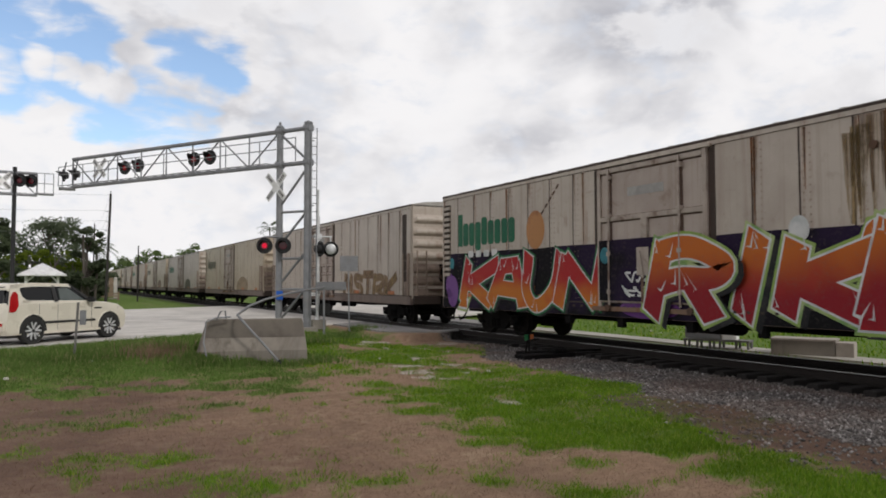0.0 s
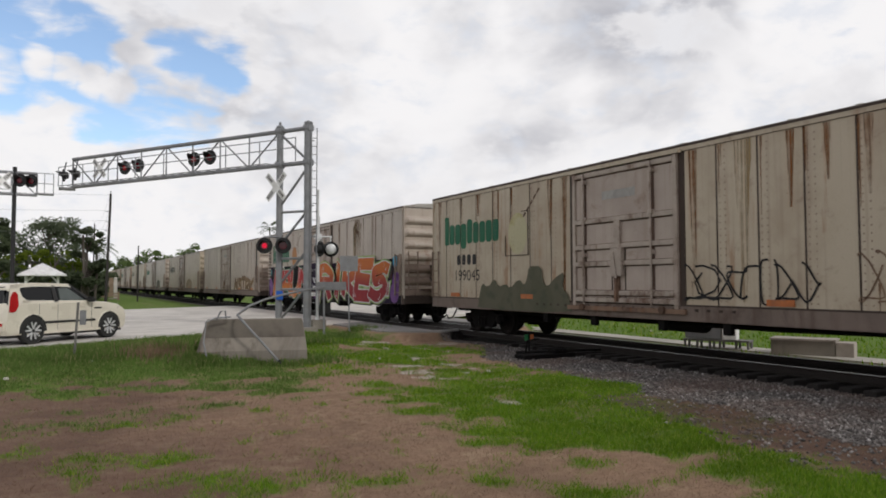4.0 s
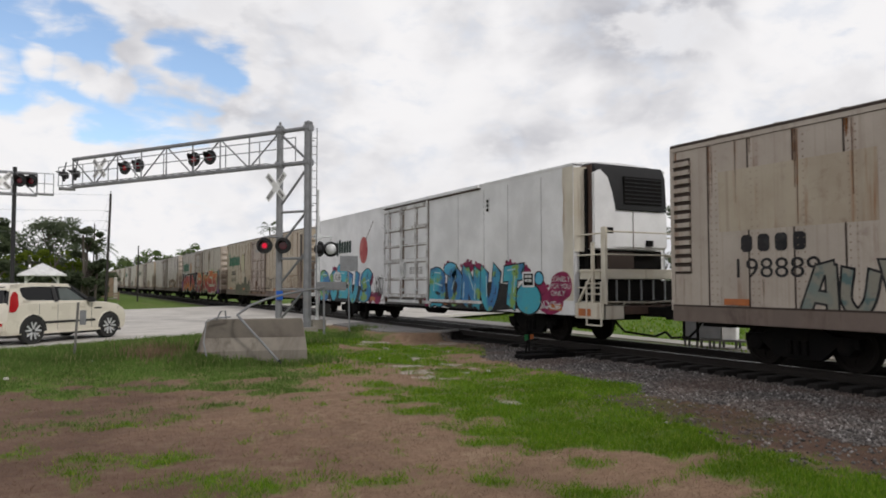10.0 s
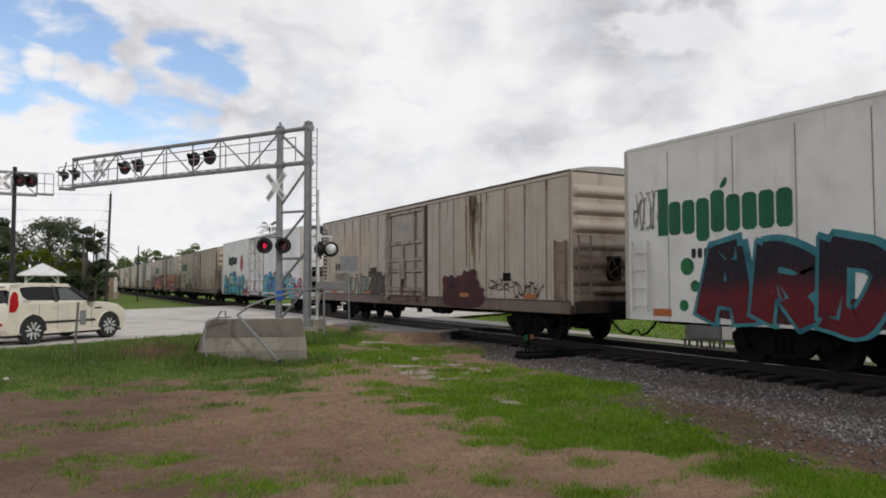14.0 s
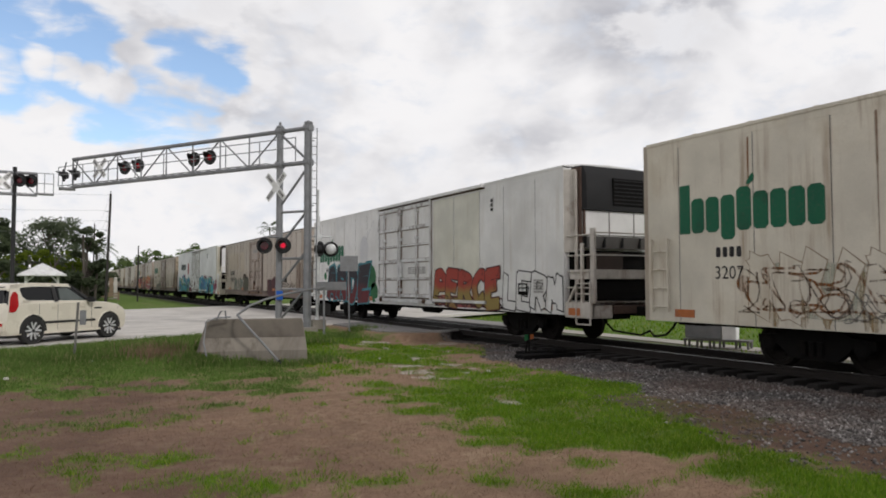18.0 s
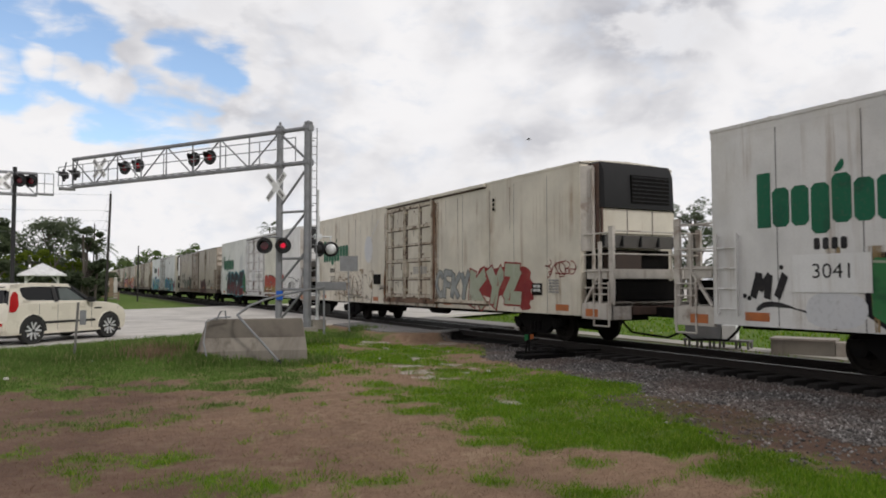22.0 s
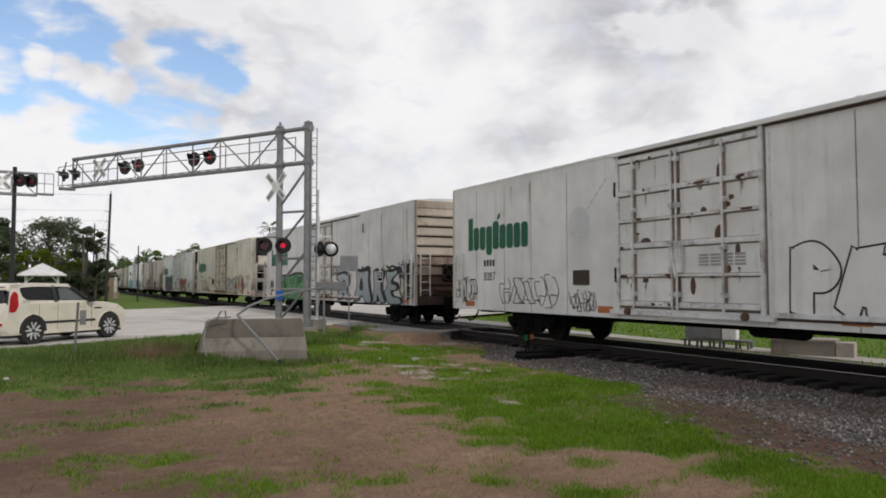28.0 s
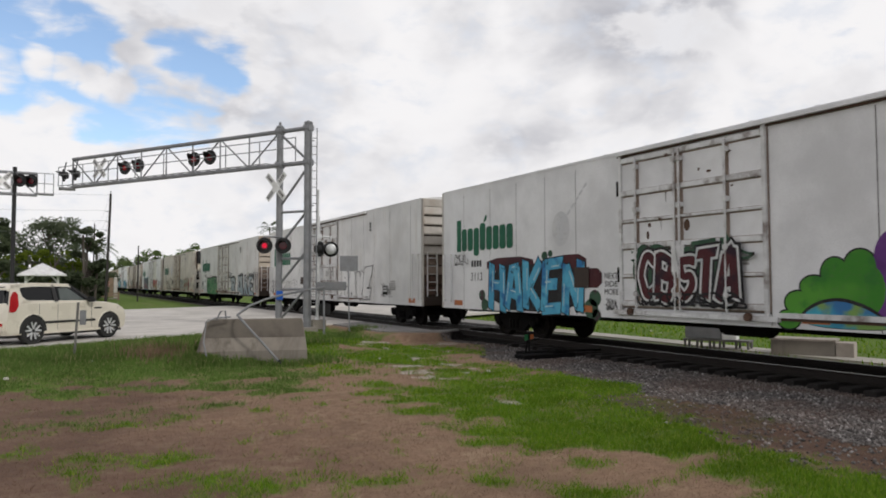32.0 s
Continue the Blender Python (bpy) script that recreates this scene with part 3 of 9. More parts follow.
SEAM_GREY = surface("grey_seam", (0.13, 0.125, 0.12), 0.8, 0.0, (0.12, 0.11, 0.10), 0.5, 3.0, 40.0, 0.1)
ROOF = surface("galvanised_roof", (0.36, 0.34, 0.31), 0.6, 0.2, (0.16, 0.11, 0.08), 0.6, 1.5, 40.0, 0.1)
GRILLE = surface("black_plastic", (0.010, 0.010, 0.011), 0.6, 0.0, (0.02, 0.02, 0.02), 0.4, 3.0, 40.0, 0.05, spec=0.25)
ORANGE = surface("orange_reflector", (0.42, 0.12, 0.025), 0.5, 0.0, (0.20, 0.09, 0.05), 0.6, 6.0, 50.0, 0.03)
WHEEL = surface("worn_wheel_steel", (0.011, 0.009, 0.008), 0.85, 0.0, (0.018, 0.014, 0.011), 0.6, 5.0, 50.0, 0.1, spec=0.15)


def spray(name, a, b, c, scale=0.9, rough=0.55, fade=None):
    """Sprayed paint that fades between three colours."""
    if name in MATS:
        return MATS[name]
    m = bpy.data.materials.new(name)
    m.use_nodes = True
    n = Nodes(m.node_tree)
    at = n.add("ShaderNodeTexCoord").outputs["Object"]
    one, two = n.noise(n.mapping(at, (1, 1, 0.8)), scale, 3.0, 0.5, 0.5), n.noise(n.mapping(at, (1, 1, 1.3), (3, 8, 1)), scale * 1.7, 3.0, 0.5)
    col = n.mix(n.ramp(one, 0.42, 0.58), a, b)
    if fade:
        high = n.add("ShaderNodeSeparateXYZ", {0: at}).outputs[2]
        high = n.math("ADD", high, n.math("MULTIPLY", n.math("SUBTRACT", one, 0.5), 0.8))
        col = n.mix(n.ramp(high, *fade), a, b)
    col = n.mix(n.math("MULTIPLY", n.ramp(two, 0.54, 0.66), 0.35 if fade else 1.0), col, c)
    grime = n.noise(at, 14.0, 6.0, 0.65)
    col = n.mix(n.math("MULTIPLY", n.ramp(grime, 0.5, 0.8), 0.35), col, (0.12, 0.10, 0.09))
    n.add("ShaderNodeOutputMaterial", {0: n.add("ShaderNodeBsdfPrincipled", {"Base Color": col, "Roughness": rough, "Specular IOR Level": 0.2}).outputs[0]})
    MATS[name] = m
    return m


INK = spray("black_spray", (0.012, 0.012, 0.014), (0.02, 0.018, 0.02), (0.03, 0.03, 0.032))
CHALK = spray("white_spray", (0.55, 0.56, 0.55), (0.62, 0.62, 0.62), (0.45, 0.48, 0.48))
BRAND_GREEN = spray("green_mark", (0.010, 0.10, 0.055), (0.012, 0.12, 0.062), (0.015, 0.09, 0.05))
BRAND_DARK = spray("black_green_mark", (0.012, 0.03, 0.025), (0.012, 0.035, 0.028), (0.015, 0.03, 0.03))
FIRE = spray("red_orange_spray", (0.48, 0.15, 0.018), (0.36, 0.016, 0.018), (0.42, 0.05, 0.02), 0.8, fade=(1.2, 1.75))
EMBER = spray("dark_red_spray", (0.24, 0.010, 0.018), (0.46, 0.12, 0.018), (0.36, 0.018, 0.02), 0.7, fade=(1.3, 2.3))
NIGHT = spray("dark_violet_spray", (0.007, 0.006, 0.009), (0.020, 0.011, 0.034), (0.006, 0.006, 0.007), 0.6, 0.9)
LAGOON = spray("blue_green_spray", (0.06, 0.36, 0.46), (0.045, 0.17, 0.38), (0.20, 0.34, 0.09), 0.9)
MAGENTA = spray("magenta_spray", (0.24, 0.016, 0.075), (0.18, 0.012, 0.06), (0.30, 0.03, 0.10), 1.2)
LIME = spray("pale_lime_spray", (0.25, 0.36, 0.09), (0.36, 0.44, 0.20), (0.17, 0.30, 0.10), 1.2)
MAROON = spray("maroon_spray", (0.050, 0.012, 0.018), (0.075, 0.016, 0.02), (0.025, 0.010, 0.02), 0.8)
TEAL = spray("teal_spray", (0.03, 0.17, 0.21), (0.05, 0.23, 0.27), (0.02, 0.12, 0.16), 1.2)
OLIVE = spray("olive_grey_spray", (0.085, 0.085, 0.055), (0.10, 0.095, 0.065), (0.07, 0.075, 0.05), 1.2)
ROSE = spray("rose_orange_spray", (0.33, 0.07, 0.08), (0.38, 0.18, 0.11), (0.30, 0.10, 0.15), 1.2)
SILVER = spray("silver_spray", (0.26, 0.28, 0.28), (0.34, 0.35, 0.34), (0.21, 0.23, 0.24), 1.0)
SAGE = spray("sage_spray", (0.33, 0.36, 0.27), (0.38, 0.40, 0.32), (0.28, 0.31, 0.24), 1.0)
SCARLET = spray("scarlet_spray", (0.25, 0.03, 0.028), (0.20, 0.02, 0.024), (0.29, 0.06, 0.05), 1.0)
LEAF = spray("green_spray", (0.015, 0.12, 0.04), (0.02, 0.16, 0.06), (0.012, 0.08, 0.035), 1.0)
FAINT = spray("faded_brown_spray", (0.24, 0.175, 0.115), (0.29, 0.22, 0.15), (0.19, 0.14, 0.09), 1.4)
PALE_LEAF = spray("mid_green_spray", (0.035, 0.16, 0.055), (0.055, 0.21, 0.08), (0.02, 0.10, 0.04), 1.0)
BRIGHT_LEAF = spray("bright_green_spray", (0.05, 0.22, 0.025), (0.09, 0.30, 0.035), (0.04, 0.18, 0.03), 1.0)
DARK_LEAF = spray("dark_green_spray", (0.03, 0.075, 0.045), (0.045, 0.10, 0.06), (0.06, 0.03, 0.04), 1.4)
BROWN = spray("brown_spray", (0.16, 0.10, 0.07), (0.22, 0.15, 0.10), (0.13, 0.08, 0.06), 1.4)
SKYBLUE = spray("sky_blue_spray", (0.07, 0.33, 0.52), (0.10, 0.42, 0.60), (0.03, 0.17, 0.38), 1.0)
VIOLET = spray("violet_spray", (0.13, 0.04, 0.20), (0.17, 0.07, 0.25), (0.10, 0.03, 0.16), 1.0)
SMUDGE = spray("faded_grey_paint", (0.57, 0.575, 0.59), (0.62, 0.62, 0.62), (0.58, 0.58, 0.59), 0.8)
PEACH = spray("orange_fruit_paint", (0.36, 0.16, 0.07), (0.42, 0.20, 0.08), (0.28, 0.12, 0.06), 0.8)
LEMON = spray("pale_fruit_paint", (0.42, 0.38, 0.20), (0.45, 0.42, 0.28), (0.36, 0.32, 0.14), 0.8)
CHERRY = spray("pink_fruit_paint", (0.38, 0.06, 0.06), (0.46, 0.14, 0.13), (0.32, 0.045, 0.05), 0.8)
DUSK = spray("maroon_to_black_spray", (0.115, 0.010, 0.016), (0.014, 0.011, 0.020), (0.03, 0.010, 0.018), 0.8, fade=(1.15, 1.75))
SUNSET = spray("red_over_olive_spray", (0.27, 0.20, 0.06), (0.34, 0.050, 0.035), (0.30, 0.09, 0.05), 0.9, fade=(1.25, 1.6))
ICE = spray("pale_blue_spray", (0.34, 0.52, 0.58), (0.42, 0.60, 0.64), (0.30, 0.48, 0.56), 1.2)
STEELBLUE = spray("steel_blue_silver_spray", (0.27, 0.33, 0.36), (0.36, 0.39, 0.40), (0.22, 0.27, 0.30), 0.9, fade=(0.9, 1.9))
SALLOW = stain("worn_pale_paint", (0.50, 0.50, 0.45), (0.42, 0.45, 0.33), 0.75)
RUSTPAINT = stain("rust_stain", (0.14, 0.050, 0.020), (0.27, 0.115, 0.035), 0.92)
DARK_STAIN = stain("dark_stain", (0.055, 0.030, 0.020), (0.13, 0.065, 0.035), 0.85)
MUSTARD = stain("ochre_stain", (0.27, 0.175, 0.080), (0.38, 0.285, 0.150), 0.72)


def glyphs(text, bold=0.0):
    """Outlines of a word in the built-in font, as (vertices, faces), 1 unit a line."""
    cu = bpy.data.curves.new("word", "FONT")
    cu.body, cu.offset, cu.resolution_u, cu.fill_mode = text, bold, 4, "FRONT"
    cu.dimensions = "2D"
    ob = bpy.data.objects.new("word", cu)
    me = bpy.data.meshes.new_from_object(ob)
    v = [(p.co.x, p.co.y) for p in me.vertices]
    f = [tuple(q.vertices) for q in me.polygons]
    bpy.data.objects.remove(ob)
    bpy.data.curves.remove(cu)
    bpy.data.meshes.remove(me)
    return v, f


def on_side(pts, out):
    """Points of the car's side, given as metres back from its front end and height."""
    return [(-SIDE - out, -y, z) for y, z in pts]


def lettering(name, text, y0, y1, z0, z1, material, car, out=0.006, bold=0.0, label="", warp=0.0, box=None, slant=0.0):
    """Flat painted letters that fill a rectangle of the car's side. box: the rectangle of the plain letters, to let outlines reach over it."""
    v, f = glyphs(text, bold)
    ref = v if box is None else box
    ax, bx = min(p[0] for p in ref), max(p[0] for p in ref)
    ay, by = min(p[1] for p in ref), max(p[1] for p in ref)
    s = Shape()
    pts = []
    for px, py in v:
        u, w = (px - ax) / (bx - ax), (py - ay) / (by - ay)
        y = y0 + u * (y1 - y0) + slant * (w - 0.5) + warp * 0.22 * math.sin(7.0 * w + 5.0 * u)
        z = z0 + w * (z1 - z0) + warp * (0.30 * math.sin(u * 9.0 + len(text)) * (w - 0.2) + 0.14 * math.sin(u * 23.0))
        pts.append((y, z))
    s.v, s.f = on_side(pts, out), f
    return part(name, s, material, car, label), v


# skeletons of hand-drawn letters: strokes parted by bars, each point as two digits (across, up)
HAND = dict(
    A="00 28 59|59 80|13 73", B="09 00|09 59 78 65 15|15 75 83 60 00", C="88 59 28 05 22 50 81", D="09 00|09 59 86 73 40 00", E="89 09|09 00|05 65|00 80",
    F="89 09|09 00|05 65", H="09 00|79 80|05 75", I="49 40", K="09 00|89 14|14 80", L="09 00|00 80", M="00 19|19 43|43 79|79 80", N="00 09|09 70|70 79",
    O="49 17 13 40 73 77 49", P="09 00|09 59 87 65 04", R="09 00|09 59 87 65 04|44 80", S="88 59 18 25 65 82 50 01", T="09 89|49 40", U="09 03 30 63 79",
    V="09 40|40 89", Y="09 45|89 45|45 40", Z="09 79|79 01|01 81")


def hand_strokes(ch):
    """Centre lines of one letter in a unit square; long ones run in curves."""
    out = []
    for run in HAND[ch].split("|"):
        pts = [Vector((int(p[0]) / 8.0, int(p[1]) / 9.0)) for p in run.split()]
        if len(pts) > 3:
            ext = [pts[0] * 2 - pts[1]] + pts + [pts[-1] * 2 - pts[-2]]
            fine = []
            for i in range(1, len(ext) - 2):
                p0, p1, p2, p3 = ext[i - 1:i + 3]
                for k in range(6):
                    t = k / 6.0
                    fine.append(0.5 * ((2 * p1) + (p2 - p0) * t + (2 * p0 - 5 * p1 + 4 * p2 - p3) * t * t + (3 * p1 - p0 - 3 * p2 + p3) * t ** 3))
            pts = fine + [pts[-1]]
            out.append(pts)
        else:
            out += [[p, q] for p, q in zip(pts, pts[1:])]
    return out


def ribbon(s, pts, width, grow, out, rnd_cut):
    """A flat stroke with slanted, slightly flared ends."""
    k = len(s.v)
    n = len(pts)
    for i, p in enumerate(pts):
        d = (pts[min(i + 1, n - 1)] - pts[max(i - 1, 0)]).normalized()
        o = Vector((-d.y, d.x))
        u = i / (n - 1)
        flare = 1.0 + 0.22 * abs(2 * u - 1) ** 2
        w = width * flare / 2 + grow
        slide = (-1 if i == 0 else 1) * (width * 0.30 + grow) if i in (0, n - 1) else 0.0
        cut = rnd_cut * width if i in (0, n - 1) else 0.0
        for sg in (-1, 1):
            q = p + o * (w * sg) + d * (slide + cut * sg)
            s.v.append((-SIDE - out, -q.x, q.y))
    s.f += [(k + 2 * j, k + 2 * j + 2, k + 2 * j + 3, k + 2 * j + 1) for j in range(n - 1)]


def piece(text, y0, y1, z0, z1, fill, line, halo, car, label, weight=0.27, edge=0.045, base=0.0, slant=0.10, shine=None, rim=0.10, drop=None, bounce=0.07, slashes=2, lap=0.0):
    """A graffiti piece, letter by letter: fat hand-drawn strokes over an outline, over a wider halo and a thrown block."""
    rnd = random.Random(text + str(y0))
    cell = (y1 - y0) / len(text)
    w = weight * min(cell * 1.15, (z1 - z0))
    layers = []
    if drop:
        layers.append((drop[0], edge + 0.02, base + 0.0040, drop[1], drop[2]))
    if halo:
        layers.append((halo, edge + rim, base + 0.0055, 0.0, 0.0))
    for i, ch in enumerate(text):
        narrow = 0.45 if ch == "I" else 1.0
        a = y0 + cell * (i - lap) + w * 0.55 + cell * (1 - narrow) * 0.3
        b = y0 + cell * (i + 1 + lap) - w * 0.45 - cell * (1 - narrow) * 0.3
        lo, hi = z0 + w * 0.5 + rnd.uniform(0.0, bounce), z1 - w * 0.5 + rnd.uniform(-bounce, bounce)
        tilt = slant + rnd.uniform(-0.08, 0.08)
        bow = rnd.uniform(-0.08, 0.10)
        cut = rnd.uniform(0.05, 0.28)
        strokes = []
        for run in hand_strokes(ch):
            strokes.append([Vector((a + (b - a) * (p.x + bow * math.sin(3.14 * p.y)) + tilt * (p.y - 0.5), lo + (hi - lo) * (p.y + 0.05 * math.sin(5.0 * p.x + i)))) for p in run])
        top = base + 0.0085 + 0.0022 * i
        for m, grow, out, sy, sz in layers + [(line, edge, top, 0.0, 0.0), (fill, 0.0, top + 0.0011, 0.0, 0.0)]:
            s = Shape()
            for j, run in enumerate(strokes):
                ribbon(s, [p + Vector((sy, sz)) for p in run], w, grow, out + 0.0002 * j + 0.00003 * i, cut)
            part("graffiti_letter", s, m, car, label)
        if slashes and w > 0.2:
            s = Shape()
            for j in range(slashes):
                run = strokes[rnd.randrange(len(strokes))]
                p = run[rnd.randrange(len(run))]
                d = Vector((rnd.uniform(-0.5, 0.5), rnd.uniform(0.4, 1.0))).normalized() * rnd.uniform(0.18, 0.42)
                q = p + Vector((rnd.uniform(-0.5, 0.5) * w, rnd.uniform(-0.5, 0.1) * w))
                s.face(*on_side([(q.x, q.y), (q.x + edge, q.y - 0.02), (q.x + d.x, q.y + d.y)], top + 0.0021))
                s.face(*on_side([(q.x, q.y), (q.x - 0.3 * d.y, q.y + 0.3 * d.x), (q.x + 0.02, q.y + edge * 0.8)], top + 0.0021))
            tagged(part("graffiti_slash", s, line, car, "thin pointed lines across the letter"), kind="stuff")
        if shine:
            s = Shape()
            for j, run in enumerate(strokes):
                p, q = run[0], run[min(len(run) - 1, max(1, len(run) // 3))]
                d = (q - p).normalized()
                o = Vector((-d.y, d.x)) * w * 0.27
                ribbon(s, [p + o + (q - p) * 0.12, p + o + (q - p) * (0.62 if len(run) == 2 else 0.9)], 0.035, 0.0, top + 0.0021 + 0.00001 * j, 0.3)
            part("graffiti_glint", s, shine, car, "thin pale glints along the letters")


def outline_piece(text, y0, y1, z0, z1, line, car, label, weight=0.27, edge=0.035, ground=None):
    """Hollow letters: the outline over the paint of the car."""
    piece(text, y0, y1, z0, z1, ground, line, None, car, label, weight, edge, -0.003, slashes=0)


def scribble(y0, y1, z0, z1, material, car, seed, strokes=9, width=0.03, label="spray-painted scrawl", out=0.0125):
    """A tag of quick looping strokes."""
    rnd = random.Random(seed)
    s = Shape()
    for i in range(strokes):
        cy = y0 + (y1 - y0) * (i + 0.5) / strokes
        cz = (z0 + z1) / 2
        a, b = (y1 - y0) / strokes * rnd.uniform(0.5, 0.9), (z1 - z0) / 2 * rnd.uniform(0.6, 1.0)
        p, q = rnd.uniform(0, 6.28), rnd.choice((1, 2, 2, 3))
        pts = [(cy + a * math.sin(q * t + p), cz + b * math.cos(t + 0.6 * math.sin(2 * t + p))) for t in np.linspace(0, rnd.uniform(3.0, 5.6), 16)]
        k = len(s.v)
        for j, (ya, za) in enumerate(pts):
            (yp, zp), (yn, zn) = pts[max(0, j - 1)], pts[min(len(pts) - 1, j + 1)]
            l = math.hypot(yn - yp, zn - zp) + 1e-6
            ny, nz = -(zn - zp) / l * width / 2, (yn - yp) / l * width / 2
            s.v += on_side([(ya - ny, za - nz), (ya + ny, za + nz)], out + 0.0001 * i)
        s.f += [(k + 2 * j, k + 2 * j + 2, k + 2 * j + 3, k + 2 * j + 1) for j in range(len(pts) - 1)]
    tagged(part("graffiti", s, material, car, label), kind="stuff")


def trace(points, width, material, car, label, out=0.0075):
    """One free-hand sprayed line with rounded turns."""
    pts = [Vector(p) for p in points]
    for _ in range(2):
        pts = pts[:1] + [q for a, b in zip(pts, pts[1:]) for q in (a * 0.8 + b * 0.2, a * 0.2 + b * 0.8)] + pts[-1:]
    s = Shape()
    ribbon(s, pts, width, 0.0, out, 0.0)
    part("graffiti", s, material, car, label)


def blob(points, material, car, name="paint_patch", label="", out=0.0045, round_off=3):
    """A flat patch of paint with a soft, rounded outline."""
    pts = [Vector((a, b)) for a, b in points]
    for _ in range(round_off):
        nxt = []
        for p, q in zip(pts, pts[1:] + pts[:1]):
            nxt += [p * 0.75 + q * 0.25, p * 0.25 + q * 0.75]
        pts = nxt
    s = Shape()
    s.face(*on_side([tuple(p) for p in pts], out))
    return part(name, s, material, car, label)


def disc(y, z, ry, rz, material, car, name, label="", out=0.006, seg=28):
    s = Shape()
    s.face(*on_side([(y + ry * math.cos(6.28318 * i / seg), z + rz * math.sin(6.28318 * i / seg)) for i in range(seg)], out))
    return part(name, s, material, car, label)


def word_bars(y0, y1, z0, z1, material, car, rows=1, count=9, label="row of painted bars", tall_first=False, out=0.006):
    """Writing shown as plain bars of its size and colour."""
    small = Shape()
    step = (y1 - y0) / count
    for r in range(rows):
        hi, lo = z1 - (z1 - z0) * r / rows, z1 - (z1 - z0) * (r + 0.68 if rows > 1 else 1) / rows
        for i in range(count):
            top = hi if (i == 0 or not tall_first) else lo + (hi - lo) * (0.70 if i != 4 else 0.82)
            bot = lo - (0.16 * (hi - lo) if tall_first and i == 3 else 0)
            a, b = y0 + step * i + step * 0.06, y0 + step * (i + 1) - step * 0.08
            if tall_first and i == 0:
                a, b = a - step * 0.10, b + step * 0.15
            c = min(b - a, top - bot) * (0.10 if i == 0 or not tall_first else 0.30)
            pts = on_side([(a + c, bot), (b - c, bot), (b, bot + c), (b, top - c), (b - c, top), (a + c, top), (a, top - c), (a, bot + c)], out)
            if tall_first and i == 0:
                a, b = a + (b - a) * 0.22, b - (b - a) * 0.10
                pts = on_side([(a, bot), (b, bot), (b, top), (a, top)], out)
            if rows == 1 and (i or not tall_first):
                d = (b - a) * (-0.02 if tall_first else 0.10)
                a, b = a + d, b - d
                c = min(b - a, top - bot) * 0.22
                pts = on_side([(a + c, bot), (b - c, bot), (b, bot + c), (b, top - c), (b - c, top), (a + c, top), (a, top - c), (a, bot + c)], out)
                part("painted_bar", Shape().face(*pts), material, car, label)
            elif rows == 1:
                part("painted_bar", Shape().face(*pts), material, car, label)
            else:
                small.face(*pts)
    if rows > 1:
        tagged(part("stencil", small, material, car, label), kind="stuff")


def fruit_mark(y, z, r, material, car, stem=True):
    disc(y, z, r * 0.80, r, material, car, "painted_disc", "faded round painted emblem")
    if stem:
        s = Shape()
        for k in range(5):
            a, b = (y + 0.25 + 0.16 * k, z + r * 0.8 + 0.15 * k), (y + 0.37 + 0.16 * k, z + r * 0.8 + 0.15 * k + 0.11)
            s.face(*on_side([(a[0], a[1]), (a[0] + 0.05, a[1] - 0.04), (b[0] + 0.05, b[1] - 0.04), b], 0.007))
        part("painted_stem", s, SMUDGE if material is SMUDGE else RUST, car, "dashed painted stalk")


# -- running gear, the same under every car --
SPIN = []


def truck(car, y, near=True):
    frame_ = Shape()
    for sx in (-1, 1):
        x = sx * 1.0
        prof = [(-1.12, 0.60), (-1.12, 0.44), (-0.72, 0.44), (-0.45, 0.20), (0.45, 0.20), (0.72, 0.44), (1.12, 0.44), (1.12, 0.60), (0.72, 0.62), (0.40, 0.76), (-0.40, 0.76), (-0.72, 0.62)]
        frame_.loft([[(x - 0.08, y + a, b) for a, b in prof], [(x + 0.08, y + a, b) for a, b in prof]])
        for a in (-0.89, 0.89):
            frame_.lathe([(-0.10, 0.15), (0.10, 0.15), (0.13, 0.09)], (x, y + a, 0.45), (sx, 0, 0), 10)
        for a in (-0.16, 0, 0.16):
            frame_.tube([(x + sx * 0.10, y + a, 0.27), (x + sx * 0.10, y + a, 0.52)], 0.06, 8)
    frame_.box(-1.1, 1.1, y - 0.22, y + 0.22, 0.50, 0.74)
    bogie = part("truck", frame_, BLACK, car, "black cast steel truck frame with springs")
    for a in (-0.89, 0.89):
        s = Shape()
        for sx in (-1, 1):
            s.lathe([(-0.075, 0.455), (-0.045, 0.455), (-0.035, 0.42), (0.06, 0.415), (0.065, 0.34), (0.02, 0.31), (0.03, 0.16), (0.08, 0.13), (0.08, 0.05)], (sx * 0.76, 0, 0), (sx, 0, 0), 24)
            for k in range(5):
                t = 6.28318 * k / 5
                s.box(sx * 0.80 - 0.02, sx * 0.80 + 0.02, 0.22 * math.cos(t) - 0.03, 0.22 * math.cos(t) + 0.03, 0.22 * math.sin(t) - 0.03, 0.22 * math.sin(t) + 0.03)
        s.tube([(-0.72, 0, 0), (0.72, 0, 0)], 0.085, 10)
        w = part("wheelset", s, WHEEL, bogie, "pair of worn steel wheels on an axle", smooth=True)
        w.location = (0, y + a, 0.418)
        if near:
            SPIN.append((w, y + a))


